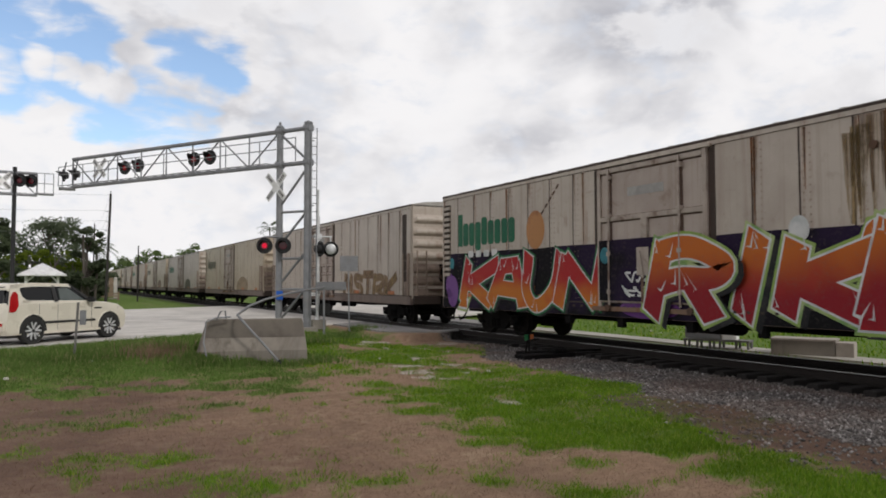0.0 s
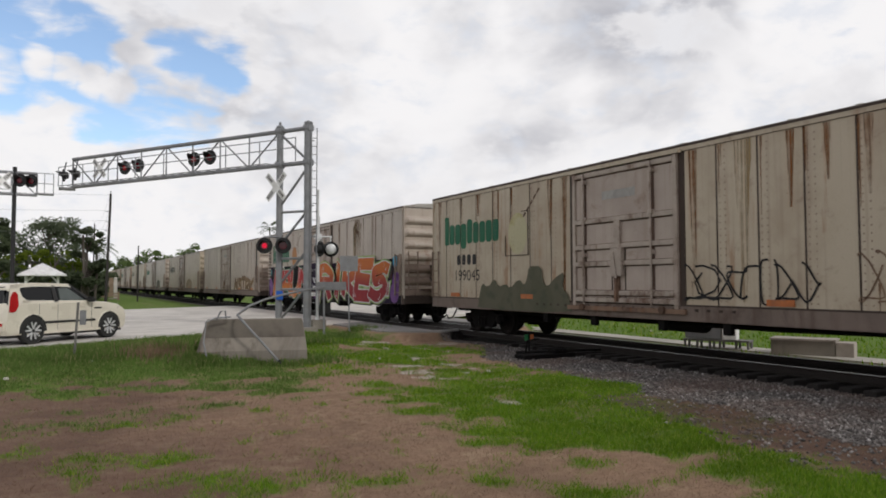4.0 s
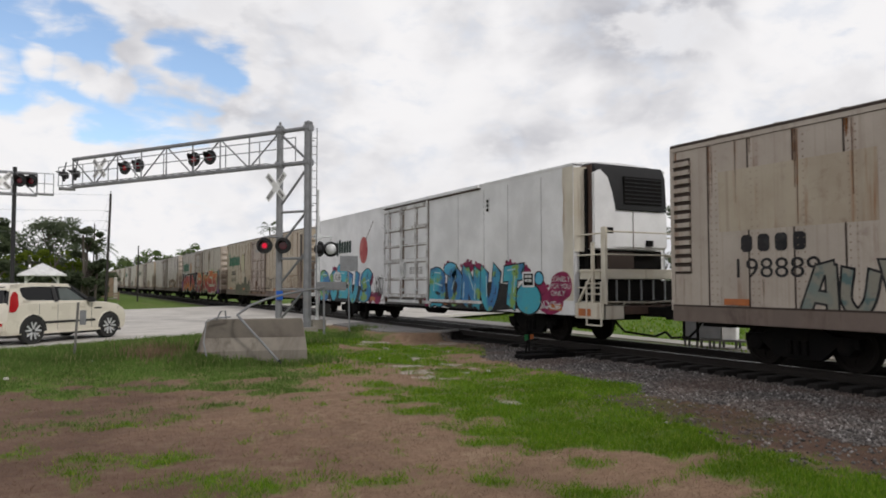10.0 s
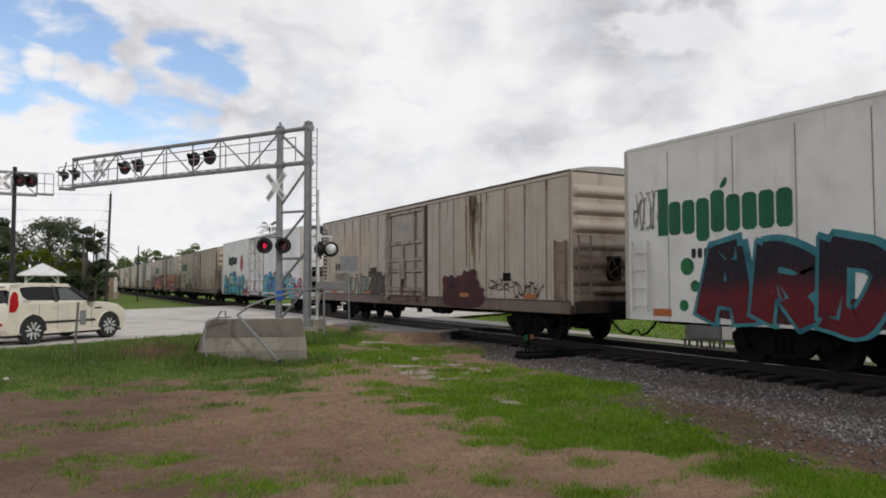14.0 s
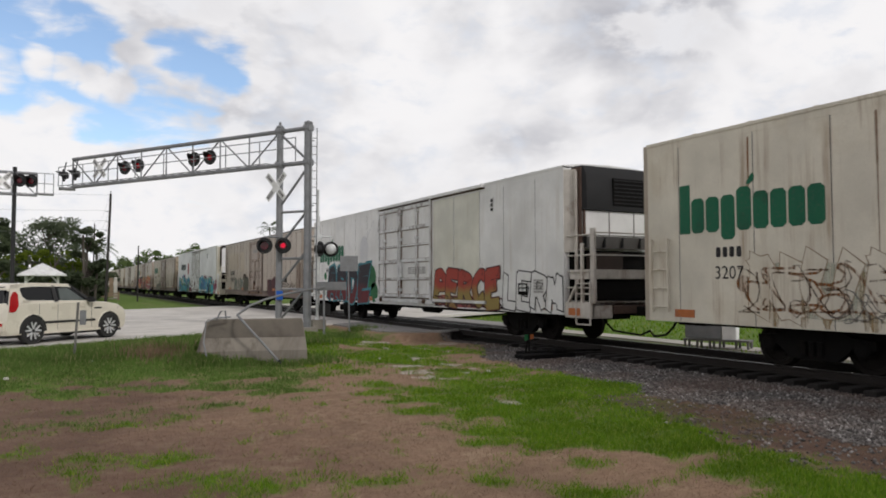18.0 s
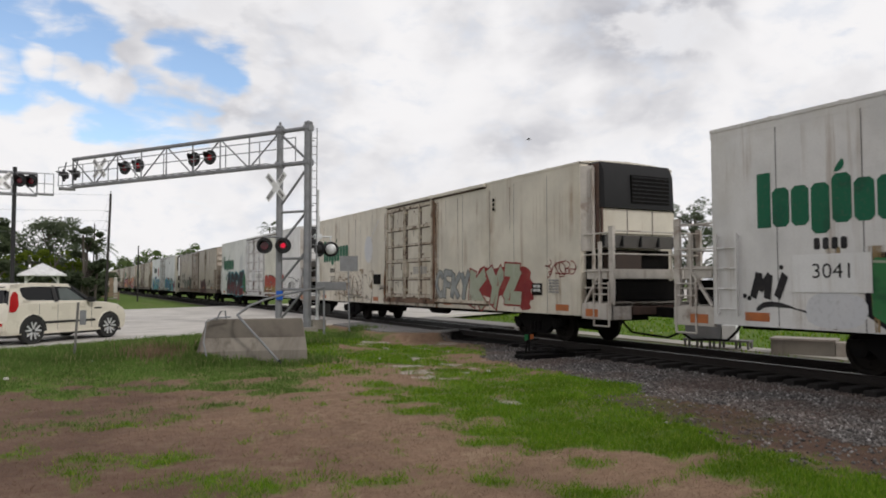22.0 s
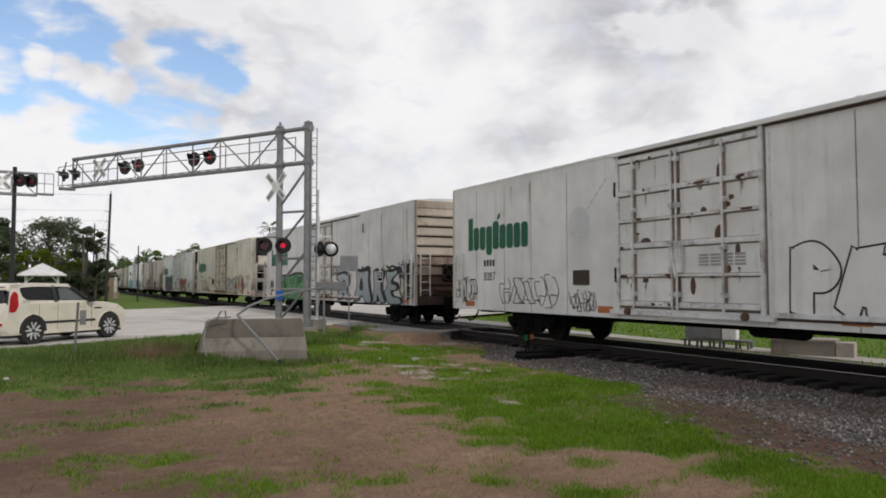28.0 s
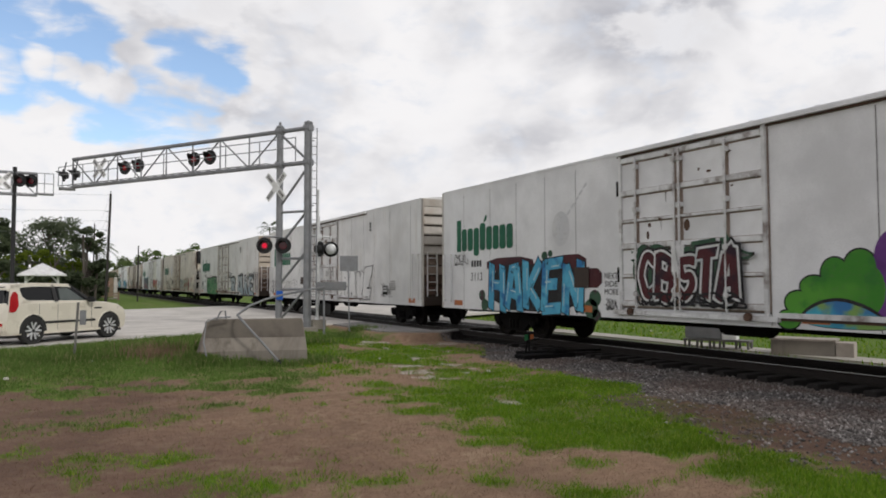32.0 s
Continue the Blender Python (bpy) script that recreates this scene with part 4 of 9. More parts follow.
def coupler(car, y, way, reach):
    s = Shape().box(-0.10, 0.10, min(y, y + way * reach), max(y, y + way * reach), 0.74, 0.98)
    e = y + way * reach
    s.box(-0.22, 0.16, min(e, e + way * 0.14), max(e, e + way * 0.14), 0.70, 1.02)
    s.box(-0.42, 0.42, min(y - way * 0.5, y + way * 0.25), max(y - way * 0.5, y + way * 0.25), 0.62, 1.08)
    part("coupler", s, BLACK, car, "black steel coupler and draft gear")
    h = Shape().tube([(-0.45, y + way * 0.2, 0.80), (-0.48, y + way * 0.35, 0.55), (-0.46, y + way * 0.6, 0.36), (-0.40, y + way * (reach * 0.85), 0.30), (-0.36, e, 0.42)], 0.028, 6)
    part("air_hose", h, BLACK, car, "black rubber brake hose")


def ladder(car, ya, yb, z0, z1, rungs, x=-SIDE - 0.07, paint=None):
    """Grab irons and rails on the side."""
    for y in (ya, yb):
        s = Shape().bar((x, -y, z0), (x, -y, z1), 0.035, 0.05, (1, 0, 0))
        for z in (z0 + 0.05, z1 - 0.05):
            s.bar((x, -y, z), (-SIDE + 0.01, -y, z), 0.03)
        part("ladder_rail", s, paint or RUST, car)
    for i in range(rungs):
        z = z0 + (z1 - z0) * (i + 0.3) / rungs
        part("rung", Shape().tube([(x, -ya, z), (x, -yb, z)], 0.016, 6), paint or RUST, car)


def end_ladder(car, y, way, xa, xb, z0, z1, rungs, paint):
    o = y + way * 0.11
    for x in (xa, xb):
        part("ladder_rail", Shape().bar((x, o, z0), (x, o, z1), 0.05, 0.035, (1, 0, 0)), paint, car)
    for i in range(rungs):
        z = z0 + (z1 - z0) * (i + 0.3) / rungs
        part("rung", Shape().tube([(xa, o, z), (xb, o, z)], 0.016, 6), paint, car)


def corrugated_end(car, y, way, z0, z1, ribs, paint, lap=False):
    """An end wall pressed into broad horizontal ribs, or of overlapping boards."""
    h = (z1 - 0.25 - z0) / ribs
    if lap:
        part("end_header", Shape().box(-1.50, 1.50, min(y, y + way * 0.06), max(y, y + way * 0.06), z1 - 0.26, z1), paint, car)
    # behind laps the wall is dark, painting the shade under each board
    part("end_wall", Shape().box(-1.53, 1.53, min(y, y - way * 0.06), max(y, y - way * 0.06), z0, z1), SEAM if lap else paint, car, "pressed steel end wall")
    for i in range(ribs):
        b = z0 + h * i
        if lap:
            prof = [(0.002, b + h * 0.14), (0.110, b + h * 0.10), (0.125, b + h * 0.22), (0.030, b + h * 0.98), (0.002, b + h * 0.98)]
        else:
            prof = [(0.002, b + h * 0.05), (0.05, b + h * 0.14), (0.105, b + h * 0.26), (0.12, b + h * 0.40), (0.105, b + h * 0.54), (0.05, b + h * 0.68), (0.002, b + h * 0.80)]
        w = 1.50 if lap else 1.36
        rings = [[(x, y + way * d, z) for d, z in prof] for x in (-w, w)]
        if not lap:
            taper = lambda x: [(x, y + way * (0.002 + (d - 0.002) * 0.15), z) for d, z in prof]
            rings = [taper(-1.50)] + rings + [taper(1.50)]
        part("end_rib", Shape().loft(rings), (DIRT_SHADE if lap and b < 1.75 else GRIME) if b < 2.2 else paint, car)
    for x in (-1.53, 1.50):
        part("end_post", Shape().box(x, x + 0.03, min(y, y + way * (0.13 if lap else 0.07)), max(y, y + way * (0.13 if lap else 0.07)), z0, z1), paint, car)


def brake_gear(car, y, way):
    o = y + way * 0.16
    s = Shape()
    ring = [(0.28 * math.cos(t) - 0.25, o + way * 0.08, 1.95 + 0.28 * math.sin(t)) for t in np.linspace(0, 6.2832, 17)]
    s.tube(ring, 0.018, 6, caps=False)
    for t in (0.5, 2.1, 3.7, 5.2):
        s.tube([(-0.25, o + way * 0.08, 1.95), (0.28 * math.cos(t) - 0.25, o + way * 0.08, 1.95 + 0.28 * math.sin(t))], 0.014, 5)
    part("brake_wheel", s, RUST, car, "rusty hand brake wheel")
    part("brake_housing", Shape().box(-0.45, -0.05, min(o - way * 0.1, o + way * 0.05), max(o - way * 0.1, o + way * 0.05), 1.62, 2.25), BLACK, car, bevel=0.02)
    part("brake_step", Shape().box(-0.85, 0.85, min(y, y + way * 0.32), max(y, y + way * 0.32), 1.30, 1.34), RUST, car, "rusty grated brake step")
    part("end_sill", Shape().box(-1.5, 1.5, min(y, y + way * 0.14), max(y, y + way * 0.14), 0.80, 1.10), SEAM, car)
    for x in (0.35, 0.95):
        part("end_plate", Shape().box(x, x + 0.45, min(y, y + way * 0.16), max(y, y + way * 0.16), 1.55, 2.15), GRIME, car)


def plug_door(car, y0, y1, z0, z1, paint, edge, rows, rods, frame_w=0.10, cols=(0.0, 0.5, 1.0)):
    """A sliding plug door: panels, rails across them and locking rods."""
    x = -SIDE
    inset = [y0 + (y1 - y0) * k for k in cols]
    cuts = [z0 + (z1 - z0) * k for k in rows]
    for a, b in zip(inset, inset[1:]):
        for c, d in zip([z0] + cuts, cuts + [z1]):
            part("door_panel", Shape().box(x - 0.030, x + 0.02, -b + 0.026, -a - 0.026, c + 0.026, d - 0.026), paint, car)
    part("door_backing", Shape().box(x - 0.012, x + 0.01, -y1, -y0, z0, z1), SEAM, car)
    dirt = GRIME if edge is REEF_RAIL else DIRT_SHADE
    for i, c in enumerate(cuts + [z0 + 0.05, z1 - 0.05]):
        thick = 0.028 if len(cols) > 4 and i in (0, 2) else 0.055
        part("door_rail", Shape().box(x - 0.085, x - 0.03, -y1 + 0.04, -y0 - 0.04, c - thick, c + thick), edge, car, bevel=0.012)
        if edge is not REEF:
            # thin strips put the rail's shade, with some dirt, into colour
            part("grime_line", Shape().box(x - 0.034, x - 0.0305, -y1 + 0.05, -y0 - 0.05, c - thick - 0.030, c - thick), dirt, car, "dark line of dirt and painted shade under the rail")
            part("grime_line", Shape().box(x - 0.034, x - 0.0305, -y1 + 0.05, -y0 - 0.05, c + thick, c + thick + 0.012), dirt, car)
    for y in (y0, y1):
        part("door_post", Shape().box(x - 0.075, x - 0.012, -y - frame_w / 2, -y + frame_w / 2, z0 - 0.1, z1 + 0.1), edge, car, bevel=0.01)
        if edge is not REEF:
            part("door_edge", Shape().box(x - 0.020, x - 0.003, -y - frame_w * 0.72, -y + frame_w * 0.72, z0 - 0.02, z1 + 0.05), dirt, car, "dirty door edge")
    for k in rods:
        y = y0 + (y1 - y0) * k
        part("lock_rod", Shape().tube([(x - 0.115, -y, z0 - 0.06), (x - 0.115, -y, z1 - 0.02)], 0.025, 8), edge, car)
        if edge is not REEF:
            part("rod_groove", Shape().box(x - 0.0338, x - 0.0303, -y - 0.045, -y + 0.045, z0 + 0.02, z1 - 0.04), dirt, car)
        for c in (0.08, 0.36, 0.64, 0.93):
            z = z0 + (z1 - z0) * c
            part("rod_bracket", Shape().box(x - 0.15, x - 0.03, -y - 0.06, -y + 0.06, z - 0.05, z + 0.05), edge, car, bevel=0.012)
    ym, zm = y0 + (y1 - y0) * 0.46, z0 + (z1 - z0) * 0.27
    part("lock_handle", Shape().bar((x - 0.15, -ym - 0.06, zm - 0.28), (x - 0.15, -ym + 0.05, zm + 0.30), 0.05, 0.03, (1, 0, 0)), edge, car, "steel locking lever")
    part("lock_plate", Shape().box(x - 0.125, x - 0.03, -ym - 0.19, -ym + 0.17, zm - 0.18, zm + 0.40), edge, car, "steel lock plate", bevel=0.012)
    part("lock_shaft", Shape().box(x - 0.128, x - 0.03, -ym - 0.05, -ym + 0.03, z0 + 0.02, zm - 0.18), RUST_EDGE, car)
    part("door_track", Shape().box(x - 0.10, x, -y1 - 0.25, -y0 + 0.25, z0 - 0.20, z0 - 0.10), edge if edge in (REEF_RAIL, REEF) else RUST_EDGE, car, "lower door track")
    for y in (y0 + 0.35, y1 - 0.35):
        part("door_roller", Shape().lathe([(-0.04, 0.08), (0.04, 0.08)], (x - 0.12, -y, z0 - 0.13), (1, 0, 0), 12), RUST, car)


def car_core(car, length, paint, z0, eave, peak, edges, front_reach, rear_reach, truck_front, truck_rear, near):
    """Floor, far wall, roof and running gear."""
    part("floor", Shape().box(-1.40, 1.40, -length + 0.1, -0.1, 0.86, 1.14), BLACK, car, "dark underframe")
    part("centre_sill", Shape().box(-0.20, 0.20, -length, 0, 0.62, 0.88), BLACK, car)
    part("side_wall", Shape().box(SIDE - 0.06, SIDE, -length, 0, z0, eave), paint, car)
    n = 15
    s = Shape()
    prof = [(-SIDE - 0.02, eave - 0.04), (-SIDE - 0.02, eave + 0.02), (-0.9, eave + (peak - eave) * 0.75), (0, peak), (0.9, eave + (peak - eave) * 0.75), (SIDE + 0.02, eave + 0.02), (SIDE + 0.02, eave - 0.04)]
    s.loft([[(x, y, z) for x, z in prof] for y in (0.0, -length)])
    part("roof", s, edges, car, "low-pitched steel roof")
    for i in range(1, n):
        y = -length * i / n
        r = Shape().loft([[(x, y + d, z + 0.012) for x, z in prof[1:6]] + [(x, y + d, z) for x, z in reversed(prof[1:6])] for d in (-0.04, 0.04)])
        part("roof_rib", r, edges, car)
    truck(car, -truck_front, near)
    truck(car, -length + truck_rear, near)
    coupler(car, 0.0, 1, front_reach)
    coupler(car, -length, -1, rear_reach)
    brk = Shape().lathe([(-0.6, 0.14), (-0.52, 0.17), (0.52, 0.17), (0.6, 0.14)], (-0.75, -length * 0.56, 0.66), (0, 1, 0), 12)
    brk.bar((-0.75, -length * 0.56 - 0.3, 0.8), (-0.75, -length * 0.56 - 0.3, 0.9), 0.06).bar((-0.75, -length * 0.56 + 0.3, 0.8), (-0.75, -length * 0.56 + 0.3, 0.9), 0.06)
    part("brake_reservoir", brk, BLACK, car, "black brake air tank")
    part("brake_pipe", Shape().tube([(-0.9, -0.6, 0.75), (-0.95, -length * 0.3, 0.66), (-0.95, -length * 0.7, 0.66), (-0.9, -length + 0.6, 0.75)], 0.03, 6), BLACK, car)


def boxcar(key, front, length, paint, door, fr, rr, label, near=True, left_n=8, right_n=8):
    car = thing("boxcar", label, "freight car", (TRACK_X, front, 0), group="train of freight cars")
    z0, eave, peak = 1.10, 4.42, 4.60
    car_core(car, length, paint, z0, eave, peak, ROOF, fr, rr, 2.5, 2.5, near)
    part("side_sill", Shape().box(-SIDE - 0.03, -SIDE + 0.1, -length, 0, 0.78, 1.10), SILL, car, "dented grimy side sill", bevel=0.012)
    part("side_backing", Shape().box(-SIDE + 0.005, -SIDE + 0.05, -length + 0.05, -0.05, z0, eave), SEAM, car)
    part("top_chord", Shape().box(-SIDE - 0.025, -SIDE + 0.03, -length, 0, eave - 0.13, eave - 0.035), paint, car, "weathered top chord")
    part("eave_strip", Shape().box(-SIDE - 0.03, -SIDE + 0.03, -length, 0, eave - 0.045, eave + 0.004), SEAM, car, "dark rusty eave strip")
    for a, b, n in ((0.0, door[0] - 0.08, left_n), (door[1] + 0.08, length, right_n)):
        for i in range(n):
            p, q = a + (b - a) * i / n, a + (b - a) * (i + 1) / n
            part("side_panel", Shape().box(-SIDE, -SIDE + 0.03, -q + 0.021, -p - 0.021, z0 + 0.01, eave - 0.14), paint, car)
            if i and near:
                rv = Shape()
                for j in range(24):
                    zz = z0 + 0.10 + 0.128 * j
                    for dy in (0.075, 0.20):
                        rv.loft([[(-SIDE + 0.002, -p - dy - 0.014, zz - 0.014), (-SIDE + 0.002, -p - dy + 0.014, zz - 0.014), (-SIDE + 0.002, -p - dy + 0.014, zz + 0.014), (-SIDE + 0.002, -p - dy - 0.014, zz + 0.014)], [(-SIDE - 0.010, -p - dy - 0.006, zz - 0.006), (-SIDE - 0.010, -p - dy + 0.006, zz - 0.006), (-SIDE - 0.010, -p - dy + 0.006, zz + 0.006), (-SIDE - 0.010, -p - dy - 0.006, zz + 0.006)]])
                tagged(part("seam_strip", rv, GRIME, car), kind="stuff")
            if near:
                for k in range(2):
                    yy, dz = p + STAINS.uniform(0.02, 0.12), STAINS.choice((0.25, 0.4, 0.7, 1.3))
                    streak(yy, 4.26 - dz * STAINS.uniform(0.6, 1.2), 4.27, STAINS.uniform(0.05, 0.16), car, int(1000 * yy))
                if STAINS.random() < 0.5:
                    streak(p + 0.3, 1.12, 1.12 + STAINS.uniform(0.2, 0.6), 0.10, car, int(999 * p))
    plug_door(car, door[0], door[1], 1.12, 4.22, DOOR_PAINT, WORN_RAIL, (0.07, 0.29, 0.42, 0.62), (0.12, 0.80), 0.12, (0.0, 0.12, 0.80, 1.0))
    y = door[0] + (door[1] - door[0]) * 0.47
    part("door_stile", Shape().box(-SIDE - 0.09, -SIDE - 0.03, -y - 0.10, -y + 0.10, 2.42, 3.04), WORN_RAIL, car, bevel=0.01)
    part("lock_case", Shape().box(-SIDE - 0.13, -SIDE - 0.03, -y - 0.19, -y + 0.19, 1.72, 2.36), WORN_RAIL, car, "steel lock case", bevel=0.015)
    part("lock_shaft", Shape().box(-SIDE - 0.10, -SIDE - 0.03, -y - 0.05, -y + 0.05, 1.16, 1.72), RUST_EDGE, car)
    for dy in (-0.22, 0.22):
        part("door_groove", Shape().box(-SIDE - 0.0345, -SIDE - 0.0305, -y - dy - 0.02, -y - dy + 0.02, 1.20, 2.38), SEAM, car)
    part("stencil_plate", Shape().box(-SIDE - 0.035, -SIDE - 0.0305, -y - 0.55, -y + 0.55, 3.52, 3.72), STENCIL, car, "faded stencilled plate")
    for i in range(22):
        yy = door[0] - 1.6 + 0.30 * i
        part("sill_bolt", Shape().box(-SIDE - 0.045, -SIDE - 0.03, -yy - 0.035, -yy + 0.035, 0.985, 1.035), SEAM, car)
    part("sill_gap", Shape().box(-SIDE - 0.034, -SIDE, -length + 0.02, -0.02, 1.085, 1.118), SEAM, car, "dark grimy line over the sill")
    for yy in (door[0] - 1.3, door[0] + 0.6, door[1] - 0.5, door[1] + 1.2):
        part("sill_bracket", Shape().box(-SIDE + 0.0, -SIDE + 0.12, -yy - 0.09, -yy + 0.09, 0.55, 0.80), BLACK, car)
    for y in (door[0] - 0.14, door[1] + 0.14):
        part("door_gap", Shape().box(-SIDE - 0.012, -SIDE + 0.02, -y - 0.075, -y + 0.075, 1.0, 4.28), SEAM, car, "dark gap beside the door")
    part("door_header", Shape().box(-SIDE - 0.11, -SIDE, -door[1] - 0.15, -door[0] + 0.15, 4.26, 4.34), paint, car)
    corrugated_end(car, -length, -1, 1.0, eave, 7, paint)
    corrugated_end(car, 0.0, 1, 1.0, eave, 7, paint)
    for y in (0.02, length - 0.06):
        part("corner_post", Shape().box(-SIDE - 0.015, -SIDE + 0.06, -y - 0.04, -y + 0.0, 0.8, eave), paint, car)
    brake_gear(car, -length, -1)
    end_ladder(car, -length, -1, -1.36, -0.98, 1.05, 2.75, 6, GRIME)
    end_ladder(car, -length, -1, 1.10, 1.40, 1.05, 2.75, 6, GRIME)
    ladder(car, length - 0.55, length - 0.12, 1.10, 2.66, 4, paint=GRIME)
    # flat proud panels with the ladder recesses' shade in their colour
    part("ladder_recess", Shape().box(-SIDE - 0.006, -SIDE, -length + 0.10, -length + 0.57, 1.12, 2.62), GRIME, car, "brown panel behind the ladder, with recess shade in its colour")
    if key in "AD" or not near:
        part("ladder_recess", Shape().box(-SIDE - 0.006, -SIDE, -0.50, -0.06, 1.75, 4.12), SEAM, car, "dark flat panel painting the shaded recess behind the corner ladder")
        for i in range(13):
            part("rung", Shape().box(-SIDE - 0.06, -SIDE - 0.006, -0.50, -0.06, 1.80 + 0.18 * i, 1.895 + 0.18 * i), paint, car)
    else:
        ladder(car, 0.10, 0.52, 1.10, 2.62, 4, paint=GRIME)
    for y in (1.6, length * 0.30, length * 0.72, length - 1.7):
        part("reflector", Shape().box(-SIDE - 0.040, -SIDE - 0.03, -y - 0.28, -y + 0.28, 1.14, 1.26), ORANGE, car, "orange reflective strip")
    for y in (0.35, length - 0.35):
        st = Shape().bar((-1.45, -y - 0.18, 0.8), (-1.45, -y - 0.18, 0.42), 0.04).bar((-1.45, -y + 0.18, 0.8), (-1.45, -y + 0.18, 0.42), 0.04).bar((-1.45, -y - 0.2, 0.42), (-1.45, -y + 0.2, 0.42), 0.05)
        part("sill_step", st, BLACK, car)
    return car


def reefer(key, front, length, paint, door, seams, fr, rr, label, rear_unit=False, front_platform=False, near=True, door_edge=None):
    car = thing("refrigerator_car", label, "freight car", (TRACK_X, front, 0), group="train of freight cars")
    z0, eave, peak = 0.76, 4.555, 4.68
    car_core(car, length, paint, z0, eave, peak, paint, fr, rr, 3.5, 2.5, near)
    part("side_backing", Shape().box(-SIDE + 0.004, -SIDE + 0.05, -length + 0.05, -0.05, z0 + 0.02, eave), SEAM_GREY, car)
    cuts = [0.0] + [s for s in seams if s < door[0] - 0.3] + [door[0] - 0.06]
    more = [door[1] + 0.06] + [s for s in seams if s > door[1] + 0.3] + [length]
    for row in (cuts, more):
        for p, q in zip(row, row[1:]):
            part("side_panel", Shape().box(-SIDE, -SIDE + 0.03, -q + 0.011, -p - 0.011, z0, eave), paint, car)
    if key == "C":
        part("door_sill", Shape().box(-SIDE + 0.02, -SIDE + 0.05, -door[1] - 0.5, -door[0] + 0.3, 0.70, 1.02), BLACK, car, "dark recessed sill under the door")
    else:
        part("side_panel", Shape().box(-SIDE, -SIDE + 0.03, -door[1] - 0.05, -door[0] + 0.05, z0, 1.0), paint, car)
    part("fascia", Shape().box(-SIDE - 0.004, -SIDE + 0.004, -length, 0, 4.375, eave), paint, car, "plain upper edge of the side")
    part("eave_trim", Shape().box(-SIDE - 0.012, -SIDE + 0.02, -length, 0, eave - 0.05, eave + 0.015), paint, car)
    edge = door_edge or paint
    plug_door(car, door[0], door[1], 1.06, 4.37, paint, edge, (0.20, 0.40, 0.57, 0.76), (0.14, 0.44, 0.475, 0.78), 0.09, (0.0, 0.14, 0.46, 0.78, 1.0))
    part("door_header", Shape().box(-SIDE - 0.12, -SIDE, -door[1] - 3.5, -door[0] + 0.1, 4.455, 4.53), paint, car, "long upper door track")
    # the track's shade is painted as this strip, along with rust
    part("track_shadow_strip", Shape().box(-SIDE - 0.05, -SIDE, -door[1] - 3.5, -door[0] + 0.1, 4.415, 4.455), DIRT_SHADE, car, "dark strip of rust and painted shade under the upper track")
    part("lower_rail", Shape().box(-SIDE - 0.07, -SIDE, -door[1] - 3.6, -door[1] - 0.2, 0.94, 1.03), edge, car, "long lower door rail")
    # strip under the rail: dirt and its shade in one dark colour
    part("grime_line", Shape().box(-SIDE - 0.012, -SIDE, -door[1] - 3.6, -door[0] + 0.2, 0.885, 0.94), DIRT_SHADE, car, "dark dirt and painted shade under the lower rail")
    vent = Shape()
    for k in range(3):
        vent.box(-SIDE - 0.045, -SIDE - 0.02, -door[1] - 3.97, -door[1] - 3.89, 3.70 + 0.13 * k, 3.79 + 0.13 * k)
    part("vent_plate", Shape().box(-SIDE - 0.02, -SIDE, -door[1] - 4.0, -door[1] - 3.86, 3.66, 4.10), paint, car)
    part("vent", vent, BLACK, car, "small black drain vent")
    for z in (1.75, 3.72):
        part("hinge_guard", Shape().box(-SIDE - 0.02, -SIDE, -door[0] + 0.06, -door[0] + 0.17, z - 0.17, z + 0.17), BLACK, car)
    for y in (1.0, length * 0.36, length * 0.66, length - 0.75):
        part("reflector", Shape().box(-SIDE - 0.008, -SIDE, -y - 0.26, -y + 0.26, 0.86, 1.02), ORANGE, car, "orange reflective strip")
    lapped = surface("grimy_end_cream", (0.40, 0.345, 0.28), 0.6, 0.0, (0.24, 0.17, 0.12), 0.7, 1.4, 45.0, 0.06, (0.16, 0.10, 0.06), 0.6) if key in "GF" else surface("grimy_end_grey", (0.47, 0.44, 0.40), 0.55, 0.0, (0.30, 0.24, 0.18), 0.6, 1.4, 45.0, 0.06, (0.20, 0.13, 0.08), 0.5)
    if not front_platform:
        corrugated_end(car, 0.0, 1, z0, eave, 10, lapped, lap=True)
    else:
        part("end_wall", Shape().box(-1.53, 1.53, -0.06, 0.0, z0, eave), paint, car, "plain steel end wall")
    if not rear_unit:
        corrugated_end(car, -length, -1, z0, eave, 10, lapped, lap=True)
    else:
        part("end_wall", Shape().box(-1.53, 1.53, -length, -length + 0.06, z0, eave), paint, car, "plain steel end wall")
    ladder(car, 0.16, 0.62, 0.95, 2.50, 4, paint=paint)
    panel, plate_z = (3.05, 1.83) if key == "G" else (3.09, 1.30) if key in "HI" else (1.93, 1.66) if key == "C" else (1.80, 1.40)
    part("data_panel", Shape().box(-SIDE - 0.026, -SIDE - 0.0225, -length + panel - 0.22, -length + panel + 0.22, plate_z - 0.16, plate_z + 0.16), BLACK, car, "black consolidated stencil panel")
    if key in "CG":
        part("panel_border", Shape().box(-SIDE - 0.0225, -SIDE - 0.0215, -length + panel - 0.28, -length + panel + 0.28, plate_z - 0.21, plate_z + 0.21), paint, car)
    word_bars(length - panel - 0.17, length - panel + 0.17, plate_z - 0.10, plate_z + 0.12, CHALK, car, 2, 2, "plain white stencilled bars", out=0.0285)
    if key != "C":
        word_bars(length - panel + 0.50, length - panel + 0.95, 1.28, 1.66, STENCIL, car, 5, 3, "rows of small grey stencilled bars", out=0.0225)
    word_bars((door[0] + door[1]) / 2 + 0.4, door[1] - 0.35, 1.88, 2.14, STENCIL, car, 4, 4, "rows of small grey stencilled bars", out=0.035)
    frames = []
